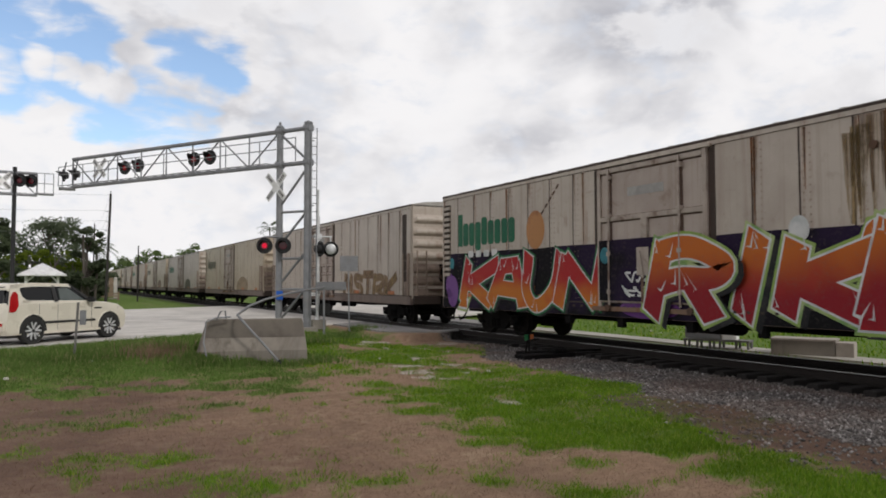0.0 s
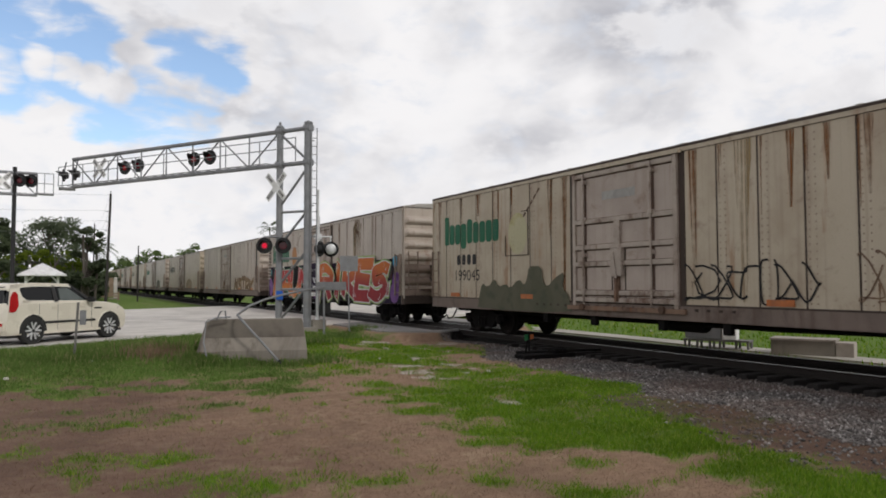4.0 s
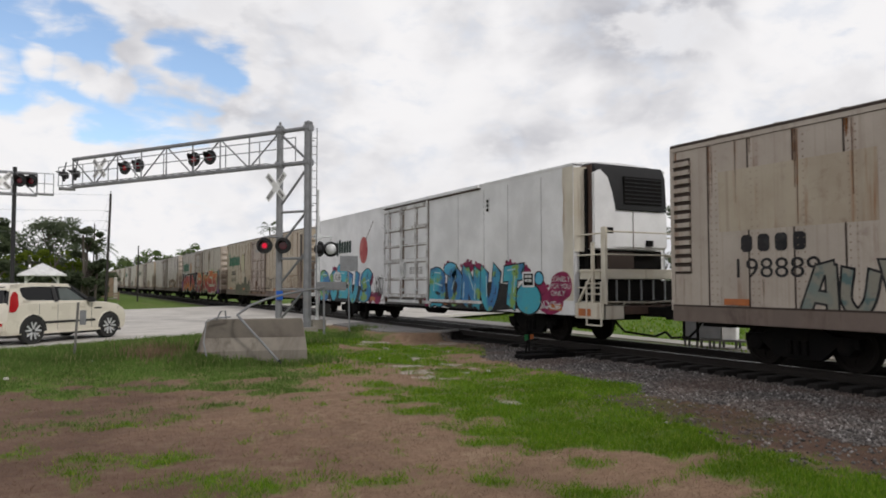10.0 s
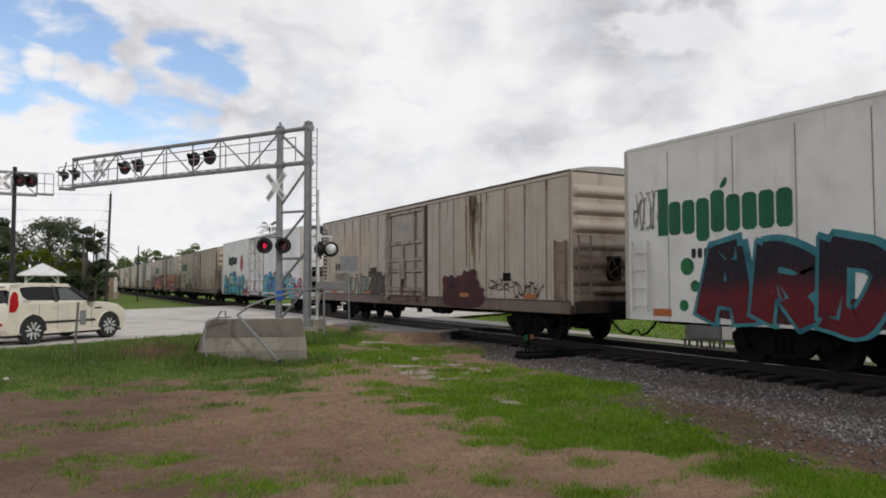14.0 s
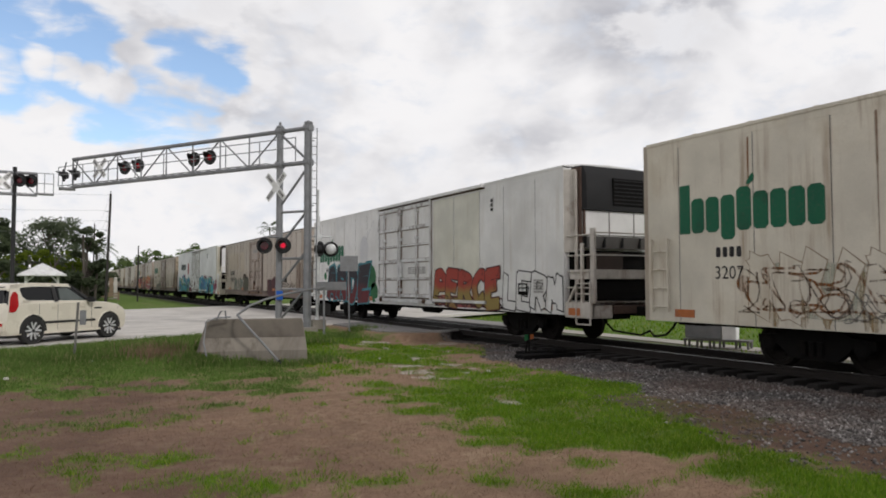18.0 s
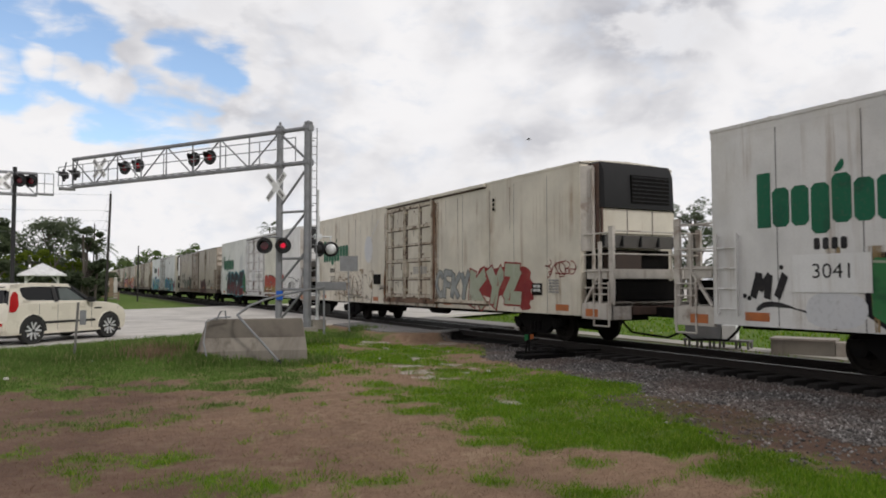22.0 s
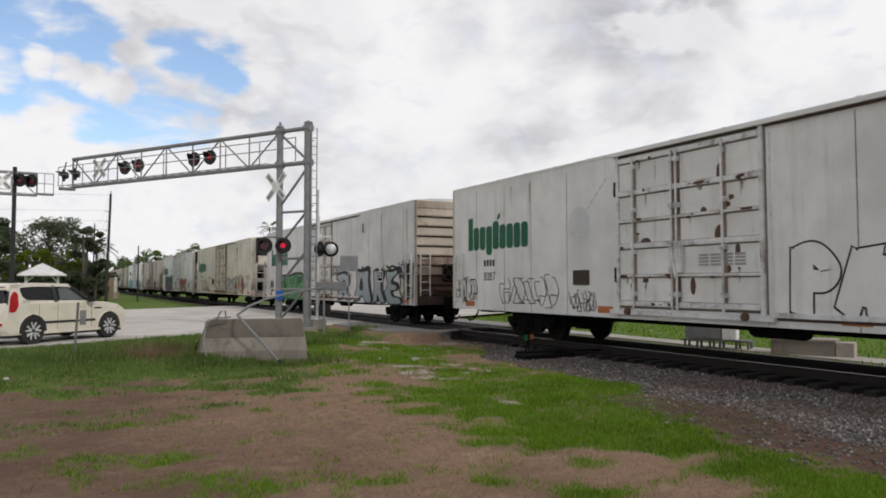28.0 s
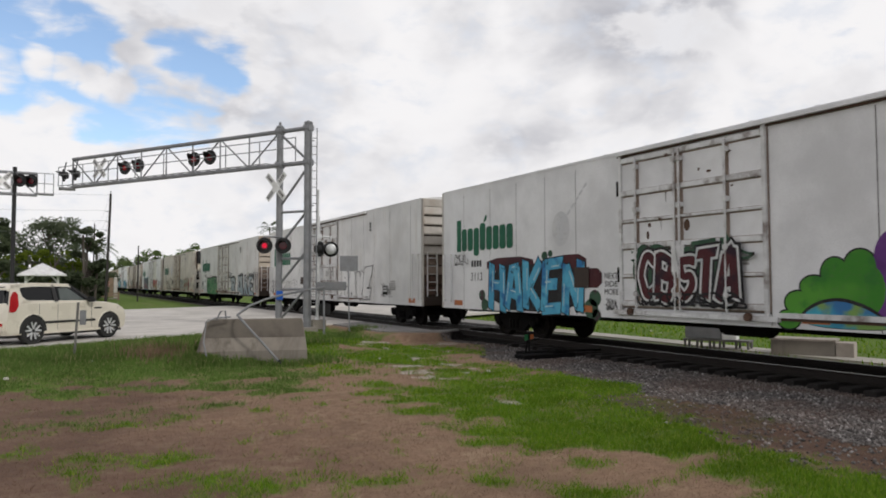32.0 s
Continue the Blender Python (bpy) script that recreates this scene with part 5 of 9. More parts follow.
    if rear_unit:
        frames.append((-length, -1, True))
    else:
        brake_gear(car, -length, -1)
        end_ladder(car, -length, -1, -1.36, -0.98, 0.95, 2.65, 6, paint)
        ladder(car, length - 0.6, length - 0.12, 0.95, 2.62, 4, paint=paint)
    if front_platform:
        frames.append((0.0, 1, False))
    shell = paint
    for y, way, unit in frames:
        deep = 1.05
        paint = REEF_CREAM if key == "C" else surface("grimy_white_frame", (0.50, 0.465, 0.42), 0.6, 0.0, (0.17, 0.105, 0.07), 0.75, 3.0, 45.0, 0.06, (0.16, 0.09, 0.05), 0.6)
        part("platform", Shape().box(-1.45, 1.45, min(y, y + way * deep), max(y, y + way * deep), 1.02, 1.10), paint, car, "steel end platform")
        part("end_beam", Shape().box(-0.86, 1.52, min(y + way * (deep - 0.12), y + way * deep), max(y + way * (deep - 0.12), y + way * deep), 0.80, 1.10), DIRT_SHADE, car, "rust-brown end beam", bevel=0.015)
        part("corner_plate", Shape().box(-1.52, -0.88, min(y + way * (deep - 0.12), y + way * deep), max(y + way * (deep - 0.12), y + way * deep), 0.70, 1.12), paint, car, bevel=0.015)
        part("end_beam", Shape().box(-1.53, -1.45, min(y, y + way * deep), max(y, y + way * deep), 0.70, 1.08), paint, car, bevel=0.01)
        part("shelf_beam", Shape().box(-1.45, 1.45, min(y + way * 0.1, y + way * (deep - 0.2)), max(y + way * 0.1, y + way * (deep - 0.2)), 1.66, 1.90), paint, car, "deep white shelf beam", bevel=0.012)
        # black sheet puts the shade of the open machinery bay into colour
        part("recess_backing", Shape().box(-1.38, 1.38, min(y + way * 0.004, y + way * 0.03), max(y + way * 0.004, y + way * 0.03), 1.12, 2.40), BLACK, car, "black sheet painting the shade of the opening behind the machinery")
        part("fuel_tank", Shape().box(-1.15, 1.15, min(y + way * 0.08, y + way * 0.8), max(y + way * 0.08, y + way * 0.8), 1.12, 1.62), BLACK, car, "dark tank under the platform", bevel=0.05)
        for x in (-1.44, 1.44):
            part("platform_post", Shape().bar((x, y + way * (deep - 0.05), 1.05), (x, y + way * (deep - 0.05), 2.90), 0.15, 0.07, (1, 0, 0)), paint, car, "broad white corner post")
        for x in (-1.47, 1.47):
            part("platform_post", Shape().bar((x, y + way * 0.62, 1.05), (x, y + way * 0.62, 2.55), 0.07, 0.07, (1, 0, 0)), paint, car)
            for z in (1.45, 1.85, 2.25, 2.75):
                part("handrail", Shape().tube([(x, y + way * 0.05, z), (x, y + way * (deep - 0.05), z)], 0.02, 6), paint, car)
            part("brace", Shape().bar((x, y + way * 0.08, 1.1), (x, y + way * 0.6, 1.8), 0.06, 0.05, (1, 0, 0)), paint, car)
        for z in (2.25, 2.8):
            part("handrail", Shape().tube([(-1.47, y + way * (deep - 0.05), z), (1.47, y + way * (deep - 0.05), z)], 0.02, 6), paint, car)
        for z in (0.55, 1.30, 1.55):
            part("step_rung", Shape().tube([(-1.53, y + way * 0.45, z), (-1.53, y + way * 0.98, z)], 0.022, 6), paint, car)
        for d in (0.45, 0.98):
            part("step_hanger", Shape().bar((-1.53, y + way * d, 0.55), (-1.53, y + way * d, 1.6), 0.04, 0.03, (1, 0, 0)), paint, car)
        part("reflector", Shape().box(-1.537, -1.53, min(y + way * 0.15, y + way * 0.6), max(y + way * 0.15, y + way * 0.6), 0.76, 0.94), ORANGE, car, "orange reflective strip")
        if unit:
            hood = Shape()
            rings = []
            for x in (-1.28, -1.15, 1.15, 1.28):
                k = 0.0 if abs(x) < 1.2 else 0.12
                rings.append([(x, y, 3.42), (x, y - 0.46 + k, 3.42), (x, y - 0.42 + k, 4.30), (x, y - 0.30 + k, 4.56 - k * 0.5), (x, y, 4.58 - k * 0.5)])
            hood.loft(rings)
            cowl = part("cooling_unit_hood", hood, GRILLE, car, "black plastic hood of the cooling unit", smooth=True)
            if key == "C":
                cheek = [(-1.285, 2.42), (-1.285, 4.28), (-1.10, 4.38), (-0.86, 4.20), (-0.72, 3.85), (-0.62, 3.41), (-0.62, 2.42)]
                part("unit_cheek", Shape().loft([[(a, y - 0.495, b) for a, b in cheek], [(a, y - 0.30, b) for a, b in cheek]]), shell, car, "curved white side panel of the cooling unit")
            part("screen", Shape().box(-0.30, 0.98, y - 0.475, y - 0.40, 3.56, 4.26), BLACK, cowl, "dull black screen in the hood")
            for k in range(7):
                z = 3.60 + 0.10 * k
                part("louvre", Shape().box(-0.28, 0.96, y - 0.483, y - 0.40, z, z + 0.03), GRILLE, cowl)
            foot = 2.42 if key == "C" else 2.74
            part("unit_housing", Shape().box(-1.24, 1.24, y - 0.43, y, foot, 3.40), shell, car, "white panelled cooling unit housing", bevel=0.05)
            for x in (0.02,) if key == "C" else (-0.42, 0.42):
                part("unit_door_seam", Shape().box(x - 0.012, x + 0.012, y - 0.437, y - 0.42, foot + 0.03, 3.37), SEAM, car)
            if key == "C":
                for x, z in ((-0.9, 2.80), (0.45, 2.50)):
                    part("unit_latch", Shape().box(x, x + 0.2, y - 0.50, y - 0.42, z, z + 0.15), BLACK, car)
                for x in (-0.9, -0.5, -0.1, 0.3, 0.7, 1.1):
                    part("tank_strap", Shape().box(x - 0.02, x + 0.02, y - 0.83, y - 0.80, 1.12, 1.64), STEEL, car)
            else:
                part("air_grille", Shape().loft([[(x, y - 0.47, 2.74), (x, y - 0.36, 2.44), (x, y - 0.20, 2.44), (x, y - 0.20, 2.74)] for x in (-1.20, 1.20)]), SEAM_GREY, car, "slanting grey air grille")
                for k in range(5):
                    part("grille_bar", Shape().box(-1.20 + 0.6 * k - 0.02, -1.20 + 0.6 * k + 0.02, y - 0.475, y - 0.40, 2.46, 2.73), GRILLE, car)
            part("grime_line", Shape().box(-1.245, -1.19, y - 0.436, y - 0.40, foot + 0.02, 3.40), DIRT_SHADE, car, "rust-dark edge of the housing")
            part("grime_line", Shape().box(-1.30, -1.285, y - 0.40, y - 0.02, 2.42, 4.50), DIRT_SHADE, car, "rust-dark edge of the hood")
            part("corner_fairing", Shape().loft([[(-SIDE, y + 0.45, z), (-SIDE + 0.02, y, z), (-1.30, y - 0.22, z), (-1.26, y, z), (-1.40, y + 0.45, z)] for z in (2.35, 4.46)]), paint, car, "rounded end corner panel")
            part("drain_pipe", Shape().tube([(-1.34, y - 0.24, 1.2), (-1.34, y - 0.24, 4.4)], 0.045, 8), BLACK if key == "C" else paint, car, "vertical conduit")
            part("compressor", Shape().box(-0.9, 0.05, y - 0.45, y - 0.05, 1.82, 2.34), SEAM, car, "dark compressor under the unit", bevel=0.04)
    return car


def streak(y, z0, z1, w, car, seed, material=None):
    """A run of rust that narrows downwards."""
    rnd = random.Random(seed)
    left, right = [], []
    n = 9
    for i in range(n):
        k = i / (n - 1)
        z = z1 + (z0 - z1) * k
        left.append((y - w * (1 - 0.75 * k) * rnd.uniform(0.20, 0.27), z))
        right.append((y + w * (1 - 0.75 * k) * rnd.uniform(0.20, 0.27), z))
    s = Shape()
    for i in range(n - 1):
        s.face(*on_side([left[i], right[i], right[i + 1], left[i + 1]], 0.0048))
    part("rust_stain", s, material or RUSTPAINT, car, "run of orange-brown rust")


def rust_fall(y, z0, car, seed):
    """A broad fall of rust below a roof fitting: dark at the top, thin ochre runs below."""
    rnd = random.Random(seed)
    for k in range(7):
        o = rnd.uniform(-0.42, 0.42)
        streak(y + o, z0 + rnd.uniform(0.0, 0.7), 4.25 - abs(o) * 0.6, rnd.uniform(0.5, 0.95), car, seed + k, MUSTARD)
    for k in range(4):
        o = rnd.uniform(-0.22, 0.22)
        streak(y + o, rnd.uniform(3.0, 3.6), 4.27, rnd.uniform(0.2, 0.4), car, seed + 20 + k, DARK_STAIN if k % 2 else RUSTPAINT)


def chips(car, door, z0, z1, rows, count, seed, most=0.09):
    """Bare rusted spots on a door's panels and rails, with a little run under some."""
    rnd = random.Random(seed)
    for i in range(count):
        on_rail = rnd.random() < 0.55
        y = rnd.uniform(door[0] + 0.15, door[1] - 0.15)
        z = z0 + (z1 - z0) * rnd.choice(rows) + rnd.uniform(-0.04, 0.04) if on_rail else rnd.uniform(z0 + 0.2, z1 - 0.2)
        r = most * rnd.uniform(0.25, 1.0) ** 1.5
        a, b = r * rnd.uniform(0.7, 1.6), r * rnd.uniform(0.6, 1.2)
        if on_rail:
            a, b = a * 1.5, min(b, 0.04)
        pts = [(y + a * rnd.uniform(0.6, 1.1) * math.cos(0.785 * k), z + b * rnd.uniform(0.6, 1.1) * math.sin(0.785 * k)) for k in range(8)]
        blob(pts, RUST, car, "rust_patch", "", 0.0868 if on_rail else 0.0315, 1)
        if rnd.random() < 0.45:
            s = Shape()
            l = rnd.uniform(0.1, 0.35)
            s.face(*on_side([(y - a * 0.5, z), (y + a * 0.5, z), (y + a * 0.2, z - l), (y - a * 0.2, z - l)], 0.0308))
            part("rust_stain", s, DARK_STAIN, car)


# front end at 0 s and body length
FRONTS = dict(A=(21.05, 18.87), B=(-0.25, 18.56), C=(-20.90, 20.08), D=(-44.25, 18.78), E=(-65.12, 19.90), F=(-87.98, 20.01), G=(-112.02, 20.27), H=(-135.22, 20.07), I=(-156.94, 20.10))
SEAMS = dict(E=(1.2, 2.86, 4.19, 5.54, 6.82, 14.19, 15.8, 17.12, 18.67), F=(0.89, 2.7, 4.23, 5.53, 6.8, 12.49, 14.2, 15.8, 17.09, 18.64), G=(1.45, 3.02, 4.35, 5.95, 13.41, 14.7, 16.0, 17.55, 19.35), H=(1.39, 2.93, 4.25, 5.81, 13.3, 14.7, 15.81, 17.36, 19.19), I=(1.35, 2.9, 4.28, 5.62, 6.9, 12.64, 14.37, 15.9, 17.4, 19.0))
moving = []


def keep(car, front):
    moving.append((car, front))
    return car


def build_train():
    for k, (front, length, paint, text) in enumerate((
        (192.5, 19.3, UMBER, "brown weathered boxcar far down the line"), (171.0, 19.3, TAN, "tan weathered boxcar far down the line"), (149.5, 19.1, UMBER, "brown weathered boxcar far down the line"),
        (128.3, 18.6, UMBER, "brown weathered boxcar far down the line"), (107.0, 18.6, TAN, "tan weathered boxcar far down the line"), (86.2, 19.4, BEIGE, "grey-beige weathered boxcar in the train"),
        (63.4, 19.0, TAN, "rust-streaked tan boxcar with faded marks"))):
        c = keep(boxcar("z%d" % k, front, length, paint, (7.6, 10.7), 1.0, 1.0, text, near=False), front)
        word_bars(1.0, 4.2, 2.75, 3.55, BRAND_GREEN if k % 2 else OLIVE, c, 1, 9, "row of faded green painted bars", True)
        for i in range(4):
            streak(1.5 + 4.3 * i + 0.7 * k % 1, 2.2, 4.2, 0.3, c, 100 * k + i)
        blob([(11.5, 0.8), (14.8, 0.9), (15.2, 1.7), (13.6, 2.1), (12.0, 1.8)], (BROWN, OLIVE, FAINT, RUSTPAINT)[k % 4], c, "graffiti", "blurred patch of graffiti")
    c = keep(boxcar("z7", 42.2, 18.7, BEIGE, (7.2, 10.4), 1.05, 1.05, "beige weathered boxcar with scratched graffiti along its sill"), 42.2)
    outline_piece("MSTRK", 11.8, 17.4, 0.85, 1.95, BROWN, c, "scratched brown and ochre graffiti", 0.2, 0.04, MUSTARD)
    # proud flat strip; the shade of a recess is its dark colour
    part("side_recess", Shape().box(-SIDE - 0.008, -SIDE, -18.3, -17.95, 1.6, 4.1), SEAM, c, "tall dark strip painting a shaded recess beside the end")
    for i, y in enumerate((2.0, 5.5, 13.2, 15.9)):
        streak(y, 2.4, 4.25, 0.3, c, 7 + i)

    # A: the lower half under dark paint with two fiery pieces
    f, l = FRONTS["A"]
    c = keep(boxcar("A", f, l, BEIGE, (7.85, 11.0), 1.05, 1.2, "beige boxcar with red and orange graffiti on a dark band"), f)
    top = [(0.05 + 18.75 * i / 24, 2.50 + 0.012 * math.sin(i * 1.7)) for i in range(25)]
    for p, q in zip(top, top[1:]):
        if q[0] < 7.95 or p[0] > 10.95:
            s = Shape()
            s.face(*on_side([(p[0], 1.105), (q[0], 1.105), q, p], 0.0045))
            part("graffiti", s, NIGHT, c, "dark violet sprayed background")
        s = Shape()
        s.face(*on_side([(p[0], 0.79), (q[0], 0.79), (q[0], 1.095), (p[0], 1.095)], 0.0325))
        part("graffiti", s, NIGHT, c, "dark violet sprayed background")
    s = Shape().box(-SIDE - 0.118, -SIDE - 0.116, -10.95, -7.9, 1.16, 2.55)
    part("graffiti", s, NIGHT, c, "dark violet sprayed background")
    piece("KAUN", 1.5, 8.0, 0.78, 2.26, FIRE, CHALK, LEAF, c, "red and orange wild-style graffiti lettering", 0.24, 0.032, 0.034, 0.30, None, 0.05, (INK, 0.12, -0.06), 0.14, 6, 0.10)
    for word, a, b, base in (("R", 9.7, 11.35, 0.1185), ("IKES", 11.2, 17.5, 0.034)):
        piece(word, a, b, 0.78, 2.40, EMBER, CHALK, LIME, c, "red and orange wild-style graffiti lettering", 0.25, 0.040, base, 0.30, None, 0.055, (INK, 0.16, -0.08), 0.14, 6, 0.10)
    for y, z, l, up in ((17.3, 1.30, 0.75, 0.22), (16.75, 1.75, 0.28, 0.62), (8.0, 1.75, 0.42, 0.50), (1.35, 1.0, 0.5, -0.05), (14.2, 2.35, 0.2, 0.16)):
        for m, g, o in ((LIME, 0.13, 0.0393), (CHALK, 0.06, 0.0423), (EMBER if y > 9 else FIRE, 0.0, 0.0453)):
            blob([(y - l * 0.5 - g, z - 0.16 - g), (y + l * 0.5, z - 0.20 - g), (y + l * 0.5 + g * 2 + abs(up) * 0.1, z + up + 0.06 + g), (y, z + 0.12 + g)], m, c, "graffiti_arrow", "pointed arrow thrown off the lettering", o - 0.0004, 0)
    for y, z, ry, rz, m in ((17.2, 1.5, 0.5, 0.35, VIOLET), (16.9, 2.1, 0.22, 0.30, VIOLET), (18.2, 1.2, 0.4, 0.4, VIOLET), (9.4, 1.0, 0.9, 0.22, VIOLET), (0.7, 1.3, 0.35, 0.5, VIOLET), (17.8, 2.05, 0.14, 0.32, MAROON), (15.6, 2.35, 0.22, 0.14, TEAL)):
        disc(y, z, ry, rz, m, c, "graffiti", "sprayed cloud of dull violet", 0.0365 if z < 1.4 else 0.0120)
    for i, (y, z, r, m) in enumerate(((8.1, 2.2, 0.16, TEAL), (10.4, 2.3, 0.14, SKYBLUE), (0.6, 2.2, 0.15, TEAL), (0.5, 1.5, 0.3, VIOLET), (13.0, 2.5, 0.20, CHALK), (18.2, 2.4, 0.2, SKYBLUE), (18.3, 1.6, 0.35, VIOLET))):
        disc(y, z, r, r * 1.2, m, c, "graffiti", "sprayed dot of paint", 0.0130 if not 7.85 < y < 11 else 0.121)
    scribble(8.8, 9.9, 1.55, 1.85, CHALK, c, 4, 6, 0.05, out=0.121)
    scribble(8.7, 9.8, 1.25, 1.5, CHALK, c, 5, 6, 0.05, out=0.121)
    c["label"] = "beige boxcar with red and orange graffiti on a dark band"
    word_bars(0.94, 4.24, 2.72, 3.74, BRAND_GREEN, c, 1, 9, "row of dark green painted bars", True)
    fruit_mark(5.2, 3.0, 0.52, PEACH, c)
    word_bars(1.6, 3.4, 2.36, 2.56, CHALK, c, 1, 4, "row of white stencilled bars", out=0.02)
    rust_fall(14.35, 2.45, c, 620)
    for i, (y, w) in enumerate(((7.2, 0.2), (16.3, 0.25), (3.8, 0.2), (12.1, 0.25))):
        streak(y, 2.5, 4.27, w, c, 20 + i)
    part("roof_hook", Shape().lathe([(0, 0.07), (0.06, 0.07)], (-SIDE, -14.35, 3.75), (-1, 0, 0), 10), RUST, c)

    # B
    f, l = FRONTS["B"]
    c = keep(boxcar("B", f, l, TAN, (7.66, 10.96), 1.2, 1.0, "tan boxcar with rust streaks and a dull olive paint patch"), f)
    word_bars(0.78, 4.15, 2.80, 3.72, BRAND_GREEN, c, 1, 9, "row of dark green painted bars", True)
    word_bars(1.62, 2.90, 2.14, 2.46, INK, c, 1, 4, "row of dark stencilled bars")
    lettering("car_number", "199045", 1.58, 3.05, 1.64, 1.98, INK, c, label="dark stencilled number")
    fruit_mark(5.10, 2.95, 0.58, LEMON, c)
    s = Shape()
    for p, q in (((4.50, 2.34), (5.62, 2.34)), ((5.62, 2.34), (5.62, 3.55)), ((5.62, 3.55), (5.30, 3.55)), ((4.50, 2.9), (4.50, 2.34))):
        s.bar((-SIDE - 0.02, -p[0], p[1]), (-SIDE - 0.02, -q[0], q[1]), 0.018)
    part("patch_frame", s, SEAM, c, "rusty outline of a welded patch")
    blob([(3.05, 1.105), (3.25, 1.60), (3.55, 1.42), (3.95, 1.72), (4.15, 1.45), (4.55, 1.55), (4.75, 1.40), (5.2, 1.70), (5.45, 1.48), (5.6, 1.72), (5.65, 2.02), (6.25, 2.02), (6.28, 1.62), (6.5, 1.45), (6.85, 1.72), (7.25, 1.86), (7.1, 1.45), (7.35, 1.30), (7.45, 1.05), (7.55, 0.80), (2.9, 0.80), (3.05, 0.95)], OLIVE, c, "graffiti", "dull olive patch painted over graffiti", 0.0365, 1)
    scribble(11.2, 14.0, 1.15, 2.0, INK, c, 12, 8, 0.04)
    scribble(14.8, 17.6, 1.2, 2.1, BROWN, c, 13, 8, 0.03)
    # no hollow here: recess shade painted as a flat dark strip
    part("side_recess", Shape().box(-SIDE - 0.008, -SIDE, -18.45, -18.08, 1.65, 4.15), SEAM, c, "tall dark strip painting a shaded recess beside the end")
    for i, (y, w, z) in enumerate(((0.5, 0.5, 2.6), (1.9, 0.4, 3.2), (3.0, 0.45, 3.6), (6.6, 0.5, 2.8), (12.6, 0.8, 1.2), (13.6, 0.35, 2.9), (16.4, 0.5, 1.3), (15.0, 0.35, 3.0), (11.4, 0.5, 1.5), (4.1, 0.35, 3.4), (7.2, 0.5, 1.3), (17.6, 0.4, 2.0), (14.3, 0.3, 3.3))):
        streak(y, z, 4.27, w, c, 30 + i, MUSTARD if i in (4, 6) else None)

    # C
    f, l = FRONTS["C"]
    c = keep(reefer("C", f, l, REEF, (8.51, 12.15), (14.25, 15.83, 17.13, 18.73), 1.0, 1.85, "white refrigerator car with blue-green graffiti along its side", rear_unit=True, door_edge=REEF_RAIL), f)
    word_bars(2.0, 4.85, 2.90, 3.66, BRAND_DARK, c, 1, 9, "row of dark green painted bars", True)
    fruit_mark(6.25, 2.95, 0.56, CHERRY, c)
    piece("BOZUS", 0.75, 7.1, 0.74, 2.12, LAGOON, INK, None, c, "blue and green graffiti lettering outlined in black", 0.27, 0.04, shine=ICE, slashes=4)
    piece("BONUT", 12.3, 17.9, 0.76, 2.08, LAGOON, INK, None, c, "blue and green graffiti lettering outlined in black", 0.27, 0.04, shine=ICE, slashes=4)
    for y, z, ry, rz in ((3.55, 2.20, 0.42, 0.20), (13.75, 2.02, 0.42, 0.20)):
        disc(y, z, ry + 0.045, rz + 0.045, INK, c, "graffiti", "black sprayed outline", 0.0086)
        disc(y, z, ry, rz, SKYBLUE, c, "graffiti", "blue sprayed cap over a letter", 0.0117)
    blob([(0.85, 0.76), (0.8, 1.3), (1.3, 1.6), (6.0, 1.5), (7.0, 1.2), (7.0, 0.76)], INK, c, "graffiti", "black sprayed ground behind the letters", 0.0062, 1)
    blob([(12.4, 0.76), (12.4, 1.3), (12.8, 1.6), (17.4, 1.6), (17.9, 1.2), (17.8, 0.76)], INK, c, "graffiti", "black sprayed ground behind the letters", 0.0062, 1)
    for y, z, ry, rz in ((0.6, 1.0, 0.32, 0.26), (1.1, 1.78, 0.30, 0.24), (2.75, 2.12, 0.28, 0.22), (4.25, 2.16, 0.38, 0.22), (6.75, 1.70, 0.52, 0.32), (7.0, 0.98, 0.30, 0.22), (7.68, 0.98, 0.42, 0.24), (12.05, 1.10, 0.26, 0.34), (12.65, 1.86, 0.22, 0.22), (13.6, 2.05, 0.26, 0.18), (14.85, 2.06, 0.38, 0.18), (15.5, 1.98, 0.28, 0.20), (17.2, 2.0, 0.28, 0.17), (18.05, 1.84, 0.22, 0.16), (18.6, 1.38, 0.38, 0.30), (19.1, 1.05, 0.55, 0.30)):
        disc(y, z, ry, rz, MAGENTA, c, "graffiti", "magenta sprayed cloud", 0.0040)
        k = random.Random(y)
        for i in range(4):
            t = k.uniform(0, 3.1)
            disc(y + ry * 1.12 * math.cos(t), z + rz * 1.15 * math.sin(t), 0.07, 0.05, MAGENTA, c, "graffiti", "magenta splash", 0.0041, 8)
    scribble(7.5, 8.3, 1.0, 1.9, INK, c, 45, 9, 0.03)
    disc(18.12, 1.14, 0.62, 0.46, INK, c, "graffiti", "black sprayed outline", 0.0086)
    disc(18.12, 1.14, 0.57, 0.41, LAGOON, c, "graffiti", "blue and green sprayed ball", 0.0117)
    disc(18.62, 1.69, 0.22, 0.20, INK, c, "graffiti", "black sprayed outline", 0.0086)
    disc(18.62, 1.69, 0.18, 0.16, SKYBLUE, c, "graffiti", "blue sprayed drop", 0.0117)
    blob([(18.55, 0.85), (18.6, 1.2), (19.1, 1.35), (19.15, 1.75), (19.7, 1.9), (20.0, 1.7), (20.0, 1.25), (19.6, 1.1), (19.6, 0.85)], MAGENTA, c, "graffiti", "magenta sprayed cloud with scrawled lines")
